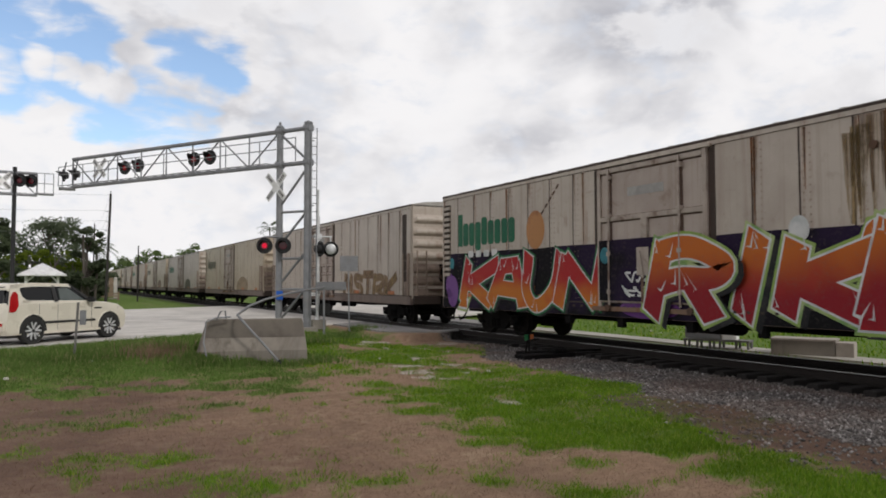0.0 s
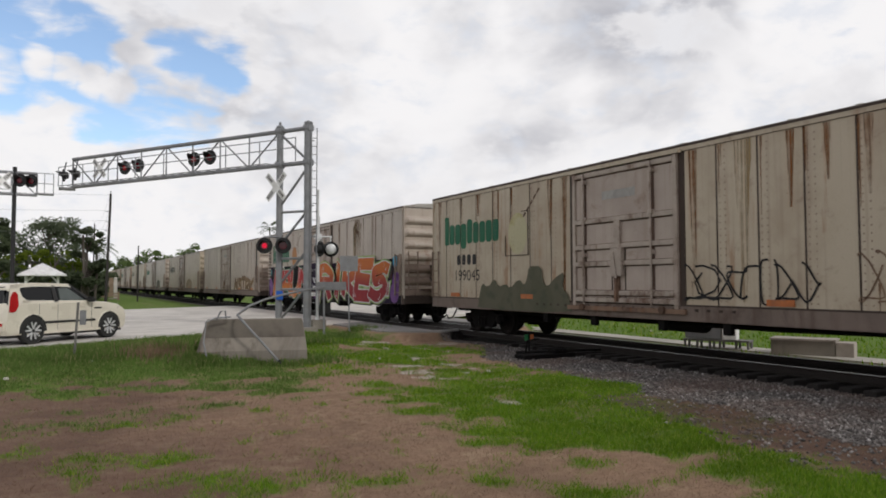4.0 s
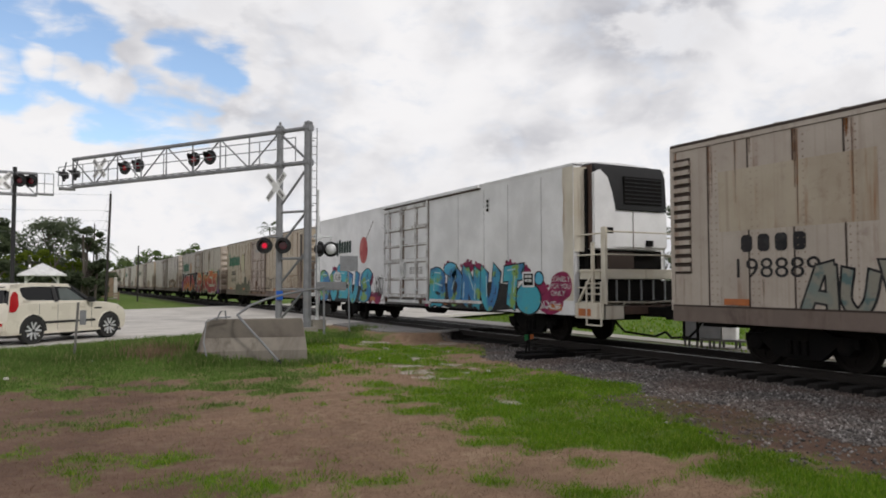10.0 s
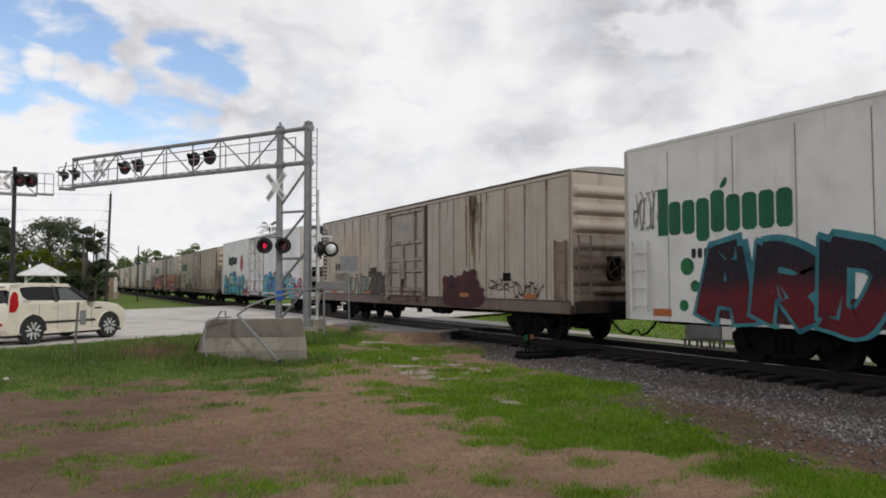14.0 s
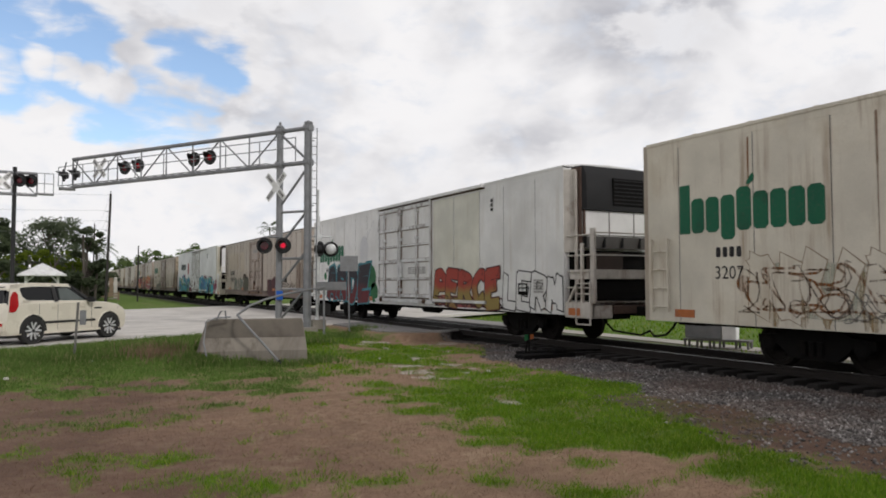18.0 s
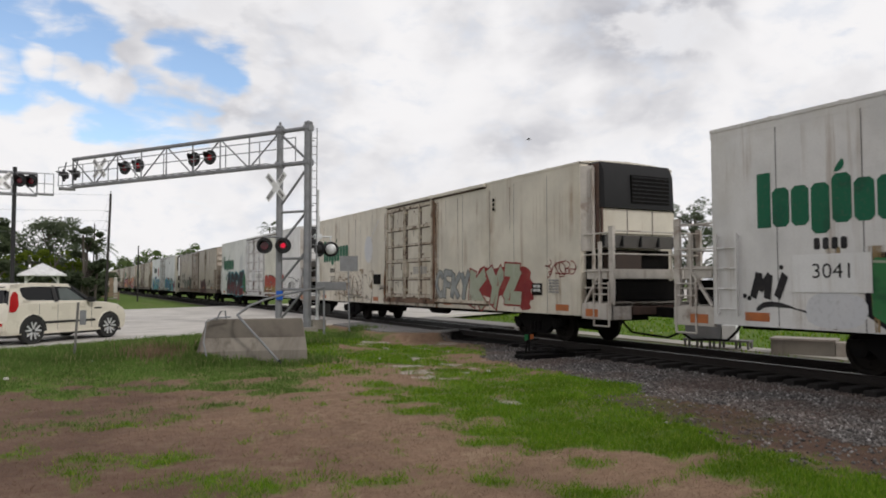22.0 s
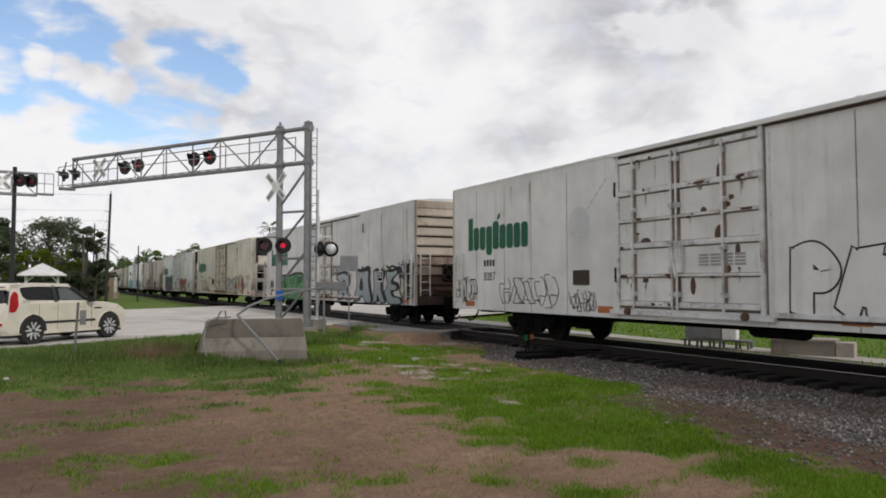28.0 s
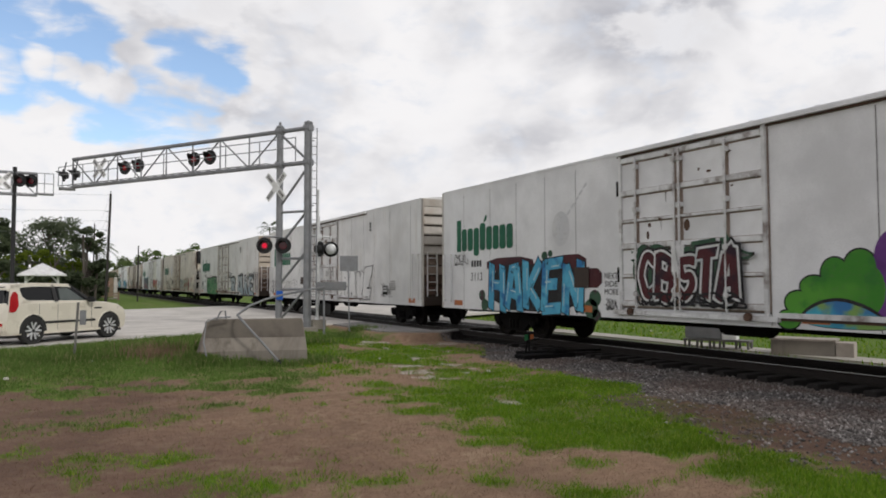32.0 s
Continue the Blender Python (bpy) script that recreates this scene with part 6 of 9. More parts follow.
    for word, zz in (("LONELY", 1.60), ("FOR YOU", 1.42), ("ONLY", 1.24)):
        lettering("graffiti", word, 19.15, 19.95 if word != "ONLY" else 19.75, zz, zz + 0.13, CHALK, c, 0.0125, label="white hand-sprayed words")
    scribble(18.7, 19.5, 0.88, 1.1, CHALK, c, 46, 7, 0.025)
    blob([(2.66, 1.60), (3.64, 1.60), (3.64, 2.08), (2.66, 2.08)], CHALK, c, "number_plate_patch", "white patch left clear round the number", 0.0215, 1)
    lettering("car_number", "3038", 2.78, 3.54, 1.70, 1.98, INK, c, 0.0230, label="dark stencilled number")
    for k in range(9):
        lo, hi = 1.12 + 0.375 * k, 1.12 + 0.375 * (k + 1)
        blob([(19.66 + 0.03 * math.sin(k * 2.1), lo), (20.07, lo), (20.07, hi), (19.66 + 0.03 * math.sin(k * 2.1 + 2.1), hi)], REEF_CREAM, c, "paint_patch", "cream primer band down the rear corner", 0.0043, 0)

    # D
    f, l = FRONTS["D"]
    c = keep(boxcar("D", f, l, BEIGE, (7.58, 10.72), 1.4, 1.0, "grey-beige boxcar with a maroon blot and pale scrawled graffiti"), f)
    word_bars(1.65, 3.10, 2.14, 2.46, INK, c, 1, 4, "row of dark stencilled bars")
    lettering("car_number", "198889", 1.60, 3.30, 1.66, 2.02, INK, c, label="dark stencilled number")
    blob([(1.2, 2.55), (4.3, 2.55), (4.3, 3.72), (1.2, 3.72)], TAN, c, "paint_patch", "tan overpainted rectangle", 0.0042, 0)
    blob([(4.75, 2.35), (5.95, 2.35), (5.95, 3.70), (4.75, 3.70)], TAN, c, "paint_patch", "tan overpainted rectangle", 0.0042, 0)
    outline_piece("AUVR", 3.0, 5.6, 0.95, 1.85, INK, c, "worn grey-teal graffiti outlined in black", 0.20, 0.04, spray("worn_teal_spray", (0.15, 0.21, 0.20), (0.25, 0.24, 0.20), (0.10, 0.16, 0.16), 1.4))
    blob([(5.8, 1.12), (5.9, 1.7), (6.2, 2.0), (6.9, 2.05), (7.3, 1.7), (7.4, 1.12)], spray("soot_spray", (0.06, 0.055, 0.05), (0.10, 0.09, 0.08), (0.05, 0.045, 0.04)), c, "graffiti", "sooty dark patch of spray paint")
    part("vent_plate", Shape().box(-SIDE - 0.03, -SIDE, -6.45, -5.85, 1.95, 2.2), SEAM, c)
    piece("ZNK", 5.6, 7.4, 0.98, 1.92, OLIVE, INK, None, c, "dull grey graffiti lettering outlined in black", 0.16, 0.05)
    blob([(12.1, 1.12), (12.15, 1.5), (12.05, 1.7), (12.3, 1.85), (12.45, 1.74), (12.7, 1.86), (12.95, 1.72), (13.1, 1.82), (13.4, 1.80), (13.5, 2.0), (13.75, 1.90), (14.0, 2.02), (14.3, 1.95), (14.2, 1.72), (14.45, 1.6), (14.4, 1.45), (14.75, 1.4), (14.6, 1.25), (14.8, 1.12), (14.65, 0.95), (14.4, 0.80), (12.4, 0.80), (12.15, 0.95)], MAROON, c, "graffiti", "maroon patch painted over graffiti", 0.0365, 1)
    scribble(15.0, 16.2, 1.3, 1.75, INK, c, 52, 6, 0.025)
    scribble(16.3, 17.6, 1.15, 1.6, INK, c, 53, 7, 0.03)
    scribble(8.0, 10.0, 1.3, 1.8, BROWN, c, 54, 5, 0.02)
    part("data_panel", Shape().box(-SIDE - 0.006, -SIDE, -16.1, -15.7, 1.62, 1.86), BLACK, c, "black stencil panel")
    rust_fall(14.05, 1.95, c, 600)
    for i, (y, w, z) in enumerate(((14.5, 0.2, 3.4), (13.6, 0.2, 3.3), (2.9, 0.12, 2.6), (3.9, 0.12, 3.0), (5.2, 0.14, 3.1), (6.6, 0.15, 3.4), (12.4, 0.15, 3.6), (1.6, 0.1, 3.1))):
        streak(y, z, 4.27, w, c, 60 + i)
    part("roof_hook", Shape().lathe([(0, 0.07), (0.06, 0.07)], (-SIDE, -14.05, 3.72), (-1, 0, 0), 10), RUST, c)

    def line_car(key, paint, door, fr, rr, label, number, edge=None, **more):
        f, l = FRONTS[key]
        c = keep(reefer(key, f, l, paint, door, SEAMS[key], fr, rr, label, door_edge=edge, **more), f)
        o = 0.33 if key == "G" else 0.0
        word_bars(0.84 + o * 0.4, 4.14 + o * 0.7, 2.56, 3.56, BRAND_GREEN, c, 1, 9, "row of dark green painted bars", True)
        blob([(2.52, 3.42), (2.70, 3.66), (2.74, 3.5), (2.62, 3.40)], BRAND_GREEN, c, "painted_leaf", "small green painted leaf", 0.007, 2)
        word_bars(1.80 + o, 2.44 + o, 2.06 + o * 0.2, 2.26 + o * 0.2, INK, c, 1, 4, "row of dark stencilled bars")
        if number:
            lettering("car_number", number, 1.80 + o, 2.46 + o, 1.64, 1.89, INK, c, 0.0245 if key == "G" else 0.006, label="dark stencilled number")
        return c

    # E
    c = line_car("E", REEF_WARM, (8.19, 12.6), 1.0, 1.75, "white refrigerator car with dark red and teal graffiti", "", REEF_RAIL, rear_unit=True)
    fruit_mark(6.5, 2.95, 0.58, SMUDGE, c)
    YELLOWED = surface("yellowed_panel_paint", (0.62, 0.61, 0.53), 0.5, 0.0, (0.50, 0.47, 0.37), 0.5, 0.9, 45.0, 0.03, (0.33, 0.27, 0.16), 0.3)
    for a, b in ((12.76, 14.17), (14.21, 15.78)):
        blob([(a, 1.04), (b, 1.04), (b, 4.36), (a, 4.36)], YELLOWED, c, "paint_patch", "yellowed panel behind the open door track", 0.0022, 0)
    for i, (y, z, r) in enumerate(((1.7, 1.9, 0.18), (1.9, 1.5, 0.12), (2.4, 1.75, 0.3), (7.3, 1.8, 0.5), (7.6, 1.2, 0.4), (1.6, 1.1, 0.12))):
        disc(y, z, r, r, LEAF, c, "graffiti", "green sprayed blot", 0.0045)
    blob([(2.3, 0.82), (2.2, 1.1), (2.9, 1.3), (4.2, 1.2), (5.5, 1.35), (6.8, 1.25), (7.3, 1.0), (7.2, 0.82)], MAROON, c, "graffiti", "dark maroon sprayed base", 0.0050, 2)
    piece("ARDE", 2.0, 7.2, 0.74, 2.26, DUSK, TEAL, None, c, "dark maroon graffiti lettering with teal edges", 0.27, 0.065, 0.0, 0.12, None, 0.0, (TEAL, 0.05, 0.03))
    scribble(0.2, 1.0, 2.7, 3.6, SEAM_GREY, c, 71, 8, 0.025)
    piece("PERCE", 12.85, 16.95, 0.80, 1.95, SUNSET, MAROON, None, c, "red and olive graffiti lettering", 0.29, 0.04)
    scribble(12.9, 17.1, 0.78, 1.18, MAROON, c, 73, 14, 0.05)
    blob([(12.9, 0.8), (13.0, 1.2), (14.5, 1.15), (16.3, 1.2), (16.4, 0.8)], ROSE, c, "graffiti", "rose sprayed base", 0.0042, 1)
    outline_piece("LERM", 17.1, 19.85, 0.80, 1.80, INK, c, "hollow black-outlined graffiti lettering", 0.24, 0.035, REEF_WARM)

    # F
    c = line_car("F", REEF_CREAM, (8.44, 12.15), 1.2, 2.0, "cream refrigerator car with rust streaks and grey graffiti", "3207", RUSTY_RAIL, rear_unit=True)
    fruit_mark(6.45, 2.95, 0.55, SMUDGE, c)
    part("wall_box", Shape().box(-SIDE - 0.03, -SIDE, -7.7, -7.05, 1.52, 1.92), BLACK, c, "dark recessed square hatch")
    blob([(2.75, 0.9), (2.8, 1.8), (3.4, 2.0), (4.4, 1.85), (5.6, 1.95), (6.7, 1.7), (6.9, 0.95)], SALLOW, c, "graffiti", "faded remains of pale graffiti", 0.0040, 2)
    outline_piece("NUMK", 2.6, 6.9, 0.88, 2.05, FAINT, c, "scratched thin outlines of worn graffiti", 0.30, 0.018, REEF_CREAM)
    scribble(2.4, 6.9, 0.9, 1.95, DARK_STAIN, c, 81, 13, 0.030)
    scribble(2.5, 6.8, 1.0, 1.9, RUSTPAINT, c, 85, 9, 0.045)
    scribble(4.2, 6.6, 0.85, 1.5, SEAM_GREY, c, 86, 9, 0.018)
    for i in range(12):
        streak(STAINS.uniform(2.3, 8.3), 0.78, STAINS.uniform(1.2, 2.2), STAINS.uniform(0.5, 1.1), c, 2700 + i, MUSTARD)
    for a, b in ((8.27, 8.40), (12.19, 12.30)):
        part("rusted_edge", Shape().box(-SIDE - 0.018, -SIDE, -b, -a, 1.0, 4.38), RUST_EDGE, c, "rust-eaten door post")
    part("rusted_edge", Shape().box(-SIDE - 0.075, -SIDE, -12.6, -8.2, 0.955, 1.035), RUST_EDGE, c, "rust-eaten lower door track")
    for k in range(4):
        blob([(8.28, 0.9), (7.95 + 0.08 * k, 1.1), (8.0 + 0.05 * k, 1.7 + 0.3 * k), (8.2, 2.4 + 0.35 * k), (8.28, 2.6 + 0.35 * k)], RUSTPAINT if k < 2 else MUSTARD, c, "rust_stain", "broad bloom of orange rust", 0.0052 + 0.0002 * k, 1)
    for i in range(7):
        streak(STAINS.uniform(8.4, 12.6), 0.72, STAINS.uniform(1.0, 1.3), STAINS.uniform(0.5, 1.0), c, 2740 + i)
    for y in (2.45, 2.62):
        disc(y, 1.55 - (y - 2.45), 0.16, 0.16, RUSTPAINT, c, "rust_patch", "orange rust patch", 0.0046)
    for y, w in ((8.16, 0.4), (12.40, 0.45), (12.55, 0.4)):
        streak(y, 0.85, 4.3, w, c, int(y * 100))
        streak(y, 0.80, 1.9, w * 1.6, c, int(y * 90), DARK_STAIN)
    chips(c, (8.44, 12.15), 1.06, 4.34, (0.015, 0.20, 0.40, 0.57, 0.76, 0.985), 44, 27, 0.08)
    scribble(7.6, 8.3, 1.3, 1.5, INK, c, 82, 5, 0.02)
    piece("CFKY", 12.4, 14.6, 1.02, 1.92, SILVER, SEAM_GREY, None, c, "grey graffiti lettering", 0.24, 0.028)
    blob([(14.7, 1.45), (14.85, 1.75), (15.05, 1.70), (15.2, 2.0), (15.5, 2.08), (15.9, 1.95), (16.5, 2.06), (17.2, 1.95), (17.6, 2.05), (17.95, 1.88), (17.85, 1.68), (18.15, 1.5), (17.85, 1.38), (18.1, 1.15), (17.8, 1.05), (17.95, 0.85), (17.35, 0.80), (17.5, 1.15), (17.0, 1.35), (16.0, 1.1), (15.4, 1.2)], SCARLET, c, "graffiti", "scarlet sprayed edge", 0.0045, 1)
    piece("KYZ", 14.65, 17.5, 0.80, 2.0, SAGE, SCARLET, None, c, "pale sage graffiti lettering with scarlet edges", 0.28, 0.045)
    scribble(18.6, 19.8, 1.7, 2.2, SCARLET, c, 83, 6, 0.025)
    for i, (y, w, z) in enumerate(((8.3, 0.45, 1.0), (12.35, 0.35, 1.0), (15.85, 0.16, 2.0), (5.0, 0.12, 2.0), (16.9, 0.12, 3.0), (10.2, 0.2, 3.3), (13.1, 0.10, 3.4), (14.6, 0.10, 3.3), (2.6, 0.08, 2.6), (13.9, 0.10, 2.2))):
        streak(y, z, 4.3, w, c, 84 + i)

    # G
    c = line_car("G", REEF_GREY, (7.84, 11.5), 1.9, 1.2, "light grey refrigerator car with green and silver graffiti", "3041", DOOR_GRIME, front_platform=True)
    body = [(3.10, 1.97), (3.42, 1.95), (4.13, 1.99), (4.75, 1.93), (5.23, 2.0), (5.60, 2.05), (6.22, 2.06), (7.19, 2.03), (7.19, 1.60), (7.48, 1.48), (7.68, 1.20), (7.72, 0.74), (6.6, 0.72), (5.0, 0.72), (3.14, 0.74)]
    blob([(4.9 + (y - 4.9) * 1.035 - 0.04, 1.40 + (z - 1.40) * 1.10 + 0.03) for y, z in body], NIGHT, c, "graffiti", "black sprayed rim of the green graffiti", 0.0045, 1)
    blob(body, PALE_LEAF, c, "graffiti", "broad green graffiti lettering", 0.0056, 1)
    for k, hole in enumerate(([(3.80, 1.62), (3.95, 1.60), (4.10, 1.40), (4.04, 1.22), (3.88, 1.24), (3.78, 1.44)], [(6.26, 1.90), (7.02, 1.90), (6.98, 1.66), (6.66, 1.56), (6.30, 1.52)], [(4.86, 1.60), (5.02, 1.88), (5.10, 1.60), (4.96, 1.45)])):
        blob(hole, DARK_LEAF if k == 1 else NIGHT, c, "graffiti", "dark gap between the green letters", 0.0064 + 0.0002 * k, 1)
    for k, line in enumerate((
            [(3.16, 1.90), (3.55, 1.88), (3.46, 1.46), (3.58, 1.41), (3.46, 1.26), (4.11, 0.96), (4.57, 1.05), (4.40, 1.31), (4.85, 1.36), (4.91, 1.80)],
            [(3.52, 1.74), (3.77, 1.90), (4.13, 1.95), (4.60, 1.90), (4.82, 1.62)],
            [(4.92, 1.70), (4.69, 1.46), (5.0, 1.13), (5.31, 0.80), (5.50, 1.20), (5.63, 1.57), (5.68, 1.85), (5.43, 1.98), (5.17, 1.86), (5.10, 1.60)],
            [(5.96, 1.95), (5.77, 1.50), (5.62, 0.94), (5.91, 1.16), (6.19, 0.84), (6.06, 1.23), (6.39, 1.40), (6.60, 1.46)],
            [(6.22, 1.96), (7.10, 1.96), (7.04, 1.60), (6.88, 1.52)],
            [(6.57, 1.36), (6.65, 1.04), (6.73, 0.76)],
            [(6.86, 1.10), (6.92, 1.28), (7.00, 1.05), (7.08, 1.30), (7.18, 1.05)],
            [(7.10, 1.48), (7.40, 1.42), (7.60, 1.16), (7.66, 0.80)],
            [(4.55, 0.80), (4.80, 0.92), (5.05, 0.84)])):
        trace(line, 0.034, SAGE, c, "pale sage sprayed line", 0.0074 + 0.0002 * k)
    for k, line in enumerate(([(4.5, 2.08), (4.8, 2.22), (5.1, 2.10)], [(5.0, 2.12), (5.3, 2.24), (5.6, 2.14)], [(6.5, 2.14), (6.8, 2.28), (7.1, 2.10)])):
        trace(line, 0.03, FAINT, c, "faded brown sprayed line", 0.0060 + 0.0002 * k)
    piece("MI", 0.92, 1.70, 1.24, 1.72, INK, INK, None, c, "black sprayed tag", 0.22, 0.012, slashes=0)
    blob([(0.98, 1.12), (1.2, 1.24), (1.6, 1.20), (2.0, 1.02), (1.98, 1.10), (1.6, 1.12), (1.2, 1.14), (1.0, 1.02)], INK, c, "graffiti", "black sprayed swoosh", 0.0060, 1)
    for y, z in ((0.74, 1.32), (0.84, 1.28), (1.52, 1.84)):
        disc(y, z, 0.045, 0.045, INK, c, "graffiti", "black sprayed dot", 0.0060, 10)
    for y, w in ((2.5, 0.6), (3.2, 0.7), (4.6, 0.8), (6.3, 0.7)):
        streak(y, 0.78, 2.15, w, c, int(y * 70), MUSTARD)
    chips(c, (7.84, 11.5), 1.06, 4.34, (0.015, 0.20, 0.40, 0.57, 0.76, 0.985), 30, 37, 0.05)
    blob([(1.75, 1.40), (3.15, 1.40), (3.15, 2.05), (1.75, 2.05)], REEF_WARM, c, "paint_patch", "clean white square round the number", 0.0225, 0)
    blob([(1.95, 0.80), (3.0, 0.80), (3.1, 1.30), (2.6, 1.42), (2.0, 1.36)], SMUDGE, c, "paint_patch", "grey sprayed cloud", 0.0050, 2)
    letters = (
        [(12.15, 1.80), (12.30, 1.94), (13.20, 2.04), (13.72, 1.88), (13.76, 1.50), (13.42, 1.28), (14.05, 0.84), (13.40, 0.82), (13.02, 1.20), (12.98, 0.84), (12.28, 0.82), (12.55, 1.38), (12.55, 1.66)],
        [(14.32, 0.80), (14.86, 0.82), (15.00, 1.02), (15.45, 1.02), (15.62, 0.76), (16.36, 0.76), (15.92, 1.60), (16.05, 2.12), (15.30, 2.04), (14.60, 2.12), (14.74, 1.50)],
        [(16.52, 2.06), (16.90, 2.10), (16.90, 1.62), (17.20, 2.08), (17.62, 1.96), (17.16, 1.42), (17.68, 0.80), (17.20, 0.78), (16.90, 1.16), (16.84, 0.78), (16.42, 0.80), (16.60, 1.40)],
        [(17.84, 2.06), (18.25, 2.00), (18.82, 2.10), (18.80, 1.86), (18.36, 1.76), (18.22, 1.54), (18.77, 1.52), (18.74, 1.28), (18.17, 1.27), (18.38, 1.04), (18.97, 1.06), (19.25, 0.78), (18.01, 0.74), (17.77, 1.0), (17.58, 1.24), (18.03, 1.52), (17.79, 1.74)])
    for k, shape in enumerate(letters):
        o = 0.0012 * k
        blob([(y + 0.24, z + 0.07 if z > 1.3 else z) for y, z in shape], INK, c, "graffiti", "heavy black drop shadow", 0.0048 + o, 1)
        blob([(y + 0.11, z + 0.10 if z > 1.3 else z) for y, z in shape], INK, c, "graffiti", "heavy black drop shadow", 0.0050 + o, 1)
        blob(shape, STEELBLUE, c, "graffiti", "steel-blue silver graffiti letter", 0.0053 + o, 1)
        trace(shape + shape[:1], 0.06, INK, c, "black sprayed outline", 0.0056 + o)
    blob([(12.96, 1.70), (13.32, 1.74), (13.34, 1.54), (13.02, 1.48)], INK, c, "graffiti", "black counter of a letter", 0.0102, 1)
    blob([(14.98, 1.26), (15.46, 1.26), (15.34, 1.78), (15.14, 1.80)], INK, c, "graffiti", "black counter of a letter", 0.0104, 1)
    trace([(12.70, 1.86), (13.15, 1.90), (13.40, 1.72)], 0.03, ICE, c, "pale sprayed highlight", 0.0103)
    trace([(18.0, 1.94), (18.4, 1.90), (18.7, 1.96)], 0.03, ICE, c, "pale sprayed highlight", 0.0103)
    trace([(14.80, 2.00), (14.92, 1.60), (14.80, 1.10)], 0.03, ICE, c, "pale sprayed highlight", 0.0103)
    for k, line in enumerate(([(17.85, 2.22), (18.1, 2.14), (18.4, 2.24), (18.7, 2.14), (19.05, 2.16), (19.2, 2.0)], [(15.3, 2.24), (15.6, 2.14), (15.9, 2.26), (16.2, 2.16)], [(19.05, 1.95), (19.12, 1.5), (18.98, 1.3), (19.3, 1.0)])):
        trace(line, 0.09, INK, c, "black sprayed flourish", 0.0070 + 0.0003 * k)
    for k, line in enumerate(([(19.25, 2.05), (19.35, 1.5), (19.22, 1.35), (19.42, 0.9)], [(14.05, 2.05), (14.2, 1.6), (13.98, 1.2)], [(15.5, 2.0), (15.62, 1.6), (15.5, 1.45)], [(17.3, 2.15), (17.5, 2.2), (17.7, 2.1)])):
        trace(line, 0.03, LIME if k % 2 == 0 else PEACH, c, "thin lime or orange sprayed line", 0.0075 + 0.0003 * k)
    for k, (z, l) in enumerate(((1.34, 0.44), (1.20, 0.42), (1.08, 0.5), (0.97, 0.46))):
        scribble(19.68, 19.68 + l, z, z + 0.10, INK, c, 960 + k, 6, 0.028)
    for i in range(9):
        streak(STAINS.uniform(19.3, 20.15), 0.74, STAINS.uniform(1.2, 2.3), STAINS.uniform(0.3, 0.7), c, 2760 + i, RUSTPAINT if i % 3 else DARK_STAIN)
    for i in range(8):
        streak(STAINS.uniform(7.9, 13.0), 0.72, STAINS.uniform(0.95, 1.3), STAINS.uniform(0.4, 0.9), c, 2780 + i)
    for y, z in ((13.7, 2.0), (15.0, 2.1), (17.6, 2.25), (19.3, 1.2), (12.0, 1.2)):
        scribble(y - 0.25, y + 0.25, z - 0.3, z + 0.1, LIME, c, int(y * 10), 2, 0.03, "thin lime sprayed lines", 0.0030)
    scribble(11.7, 12.6, 1.9, 2.4, INK, c, 92, 5, 0.04)
    scribble(19.0, 20.0, 1.7, 2.4, INK, c, 93, 6, 0.05)
    for i, (y, w, z) in enumerate(((8.0, 0.15, 1.0), (11.6, 0.25, 1.0), (14.0, 0.12, 2.6), (17.3, 0.12, 2.4), (19.6, 0.2, 1.4))):
        streak(y, z, 4.3, w, c, 94 + i)

    # H
    c = line_car("H", REEF_WARM, (7.74, 11.55), 1.2, 0.8, "light grey refrigerator car with hollow black graffiti letters", "3087", REEF_RAIL)
    fruit_mark(6.3, 2.95, 0.50, SMUDGE, c)
    part("wall_box", Shape().box(-SIDE - 0.03, -SIDE, -6.66, -6.07, 1.52, 1.88), SEAM, c, "dark recessed square hatch")
    outline_piece("PAVE", 12.1, 15.6, 0.92, 2.12, INK, c, "hollow black-outlined graffiti lettering", 0.34, 0.036, REEF_WARM)
    chips(c, (7.74, 11.55), 1.06, 4.34, (0.015, 0.20, 0.40, 0.57, 0.76, 0.985), 46, 7)
    scribble(0.2, 1.4, 0.95, 1.8, SEAM, c, 101, 8, 0.028)
    scribble(2.7, 5.4, 0.9, 1.8, SEAM, c, 102, 11, 0.020)
    scribble(5.9, 6.9, 0.85, 1.4, SEAM, c, 105, 9, 0.020)
    scribble(16.6, 17.6, 1.0, 1.6, SEAM_GREY, c, 103, 6, 0.02)
    for i, (y, z, a, b) in enumerate(((8.6, 2.45, 0.16, 0.1), (10.6, 2.5, 0.14, 0.2), (10.2, 3.0, 0.08, 0.08), (9.4, 3.6, 0.1, 0.05), (10.6, 3.7, 0.07, 0.2), (9.9, 1.5, 0.07, 0.18), (8.2, 3.2, 0.1, 0.05), (11.0, 2.2, 0.06, 0.12))):
        disc(y, z, a, b, RUST, c, "rust_patch", "dark patch of bare rusted metal", 0.0315)
    for i, (y, w, z) in enumerate(((4.2, 0.08, 3.4), (3.3, 0.08, 3.7), (11.7, 0.1, 1.2), (7.7, 0.12, 1.2))):
        streak(y, z, 4.3, w, c, 104 + i)

    # I
    c = line_car("I", REEF, (8.57, 12.35), 0.8, 1.2, "white refrigerator car with blue graffiti and a green and blue mural", "3113", REEF_RAIL)
    fruit_mark(6.3, 2.95, 0.45, SMUDGE, c)
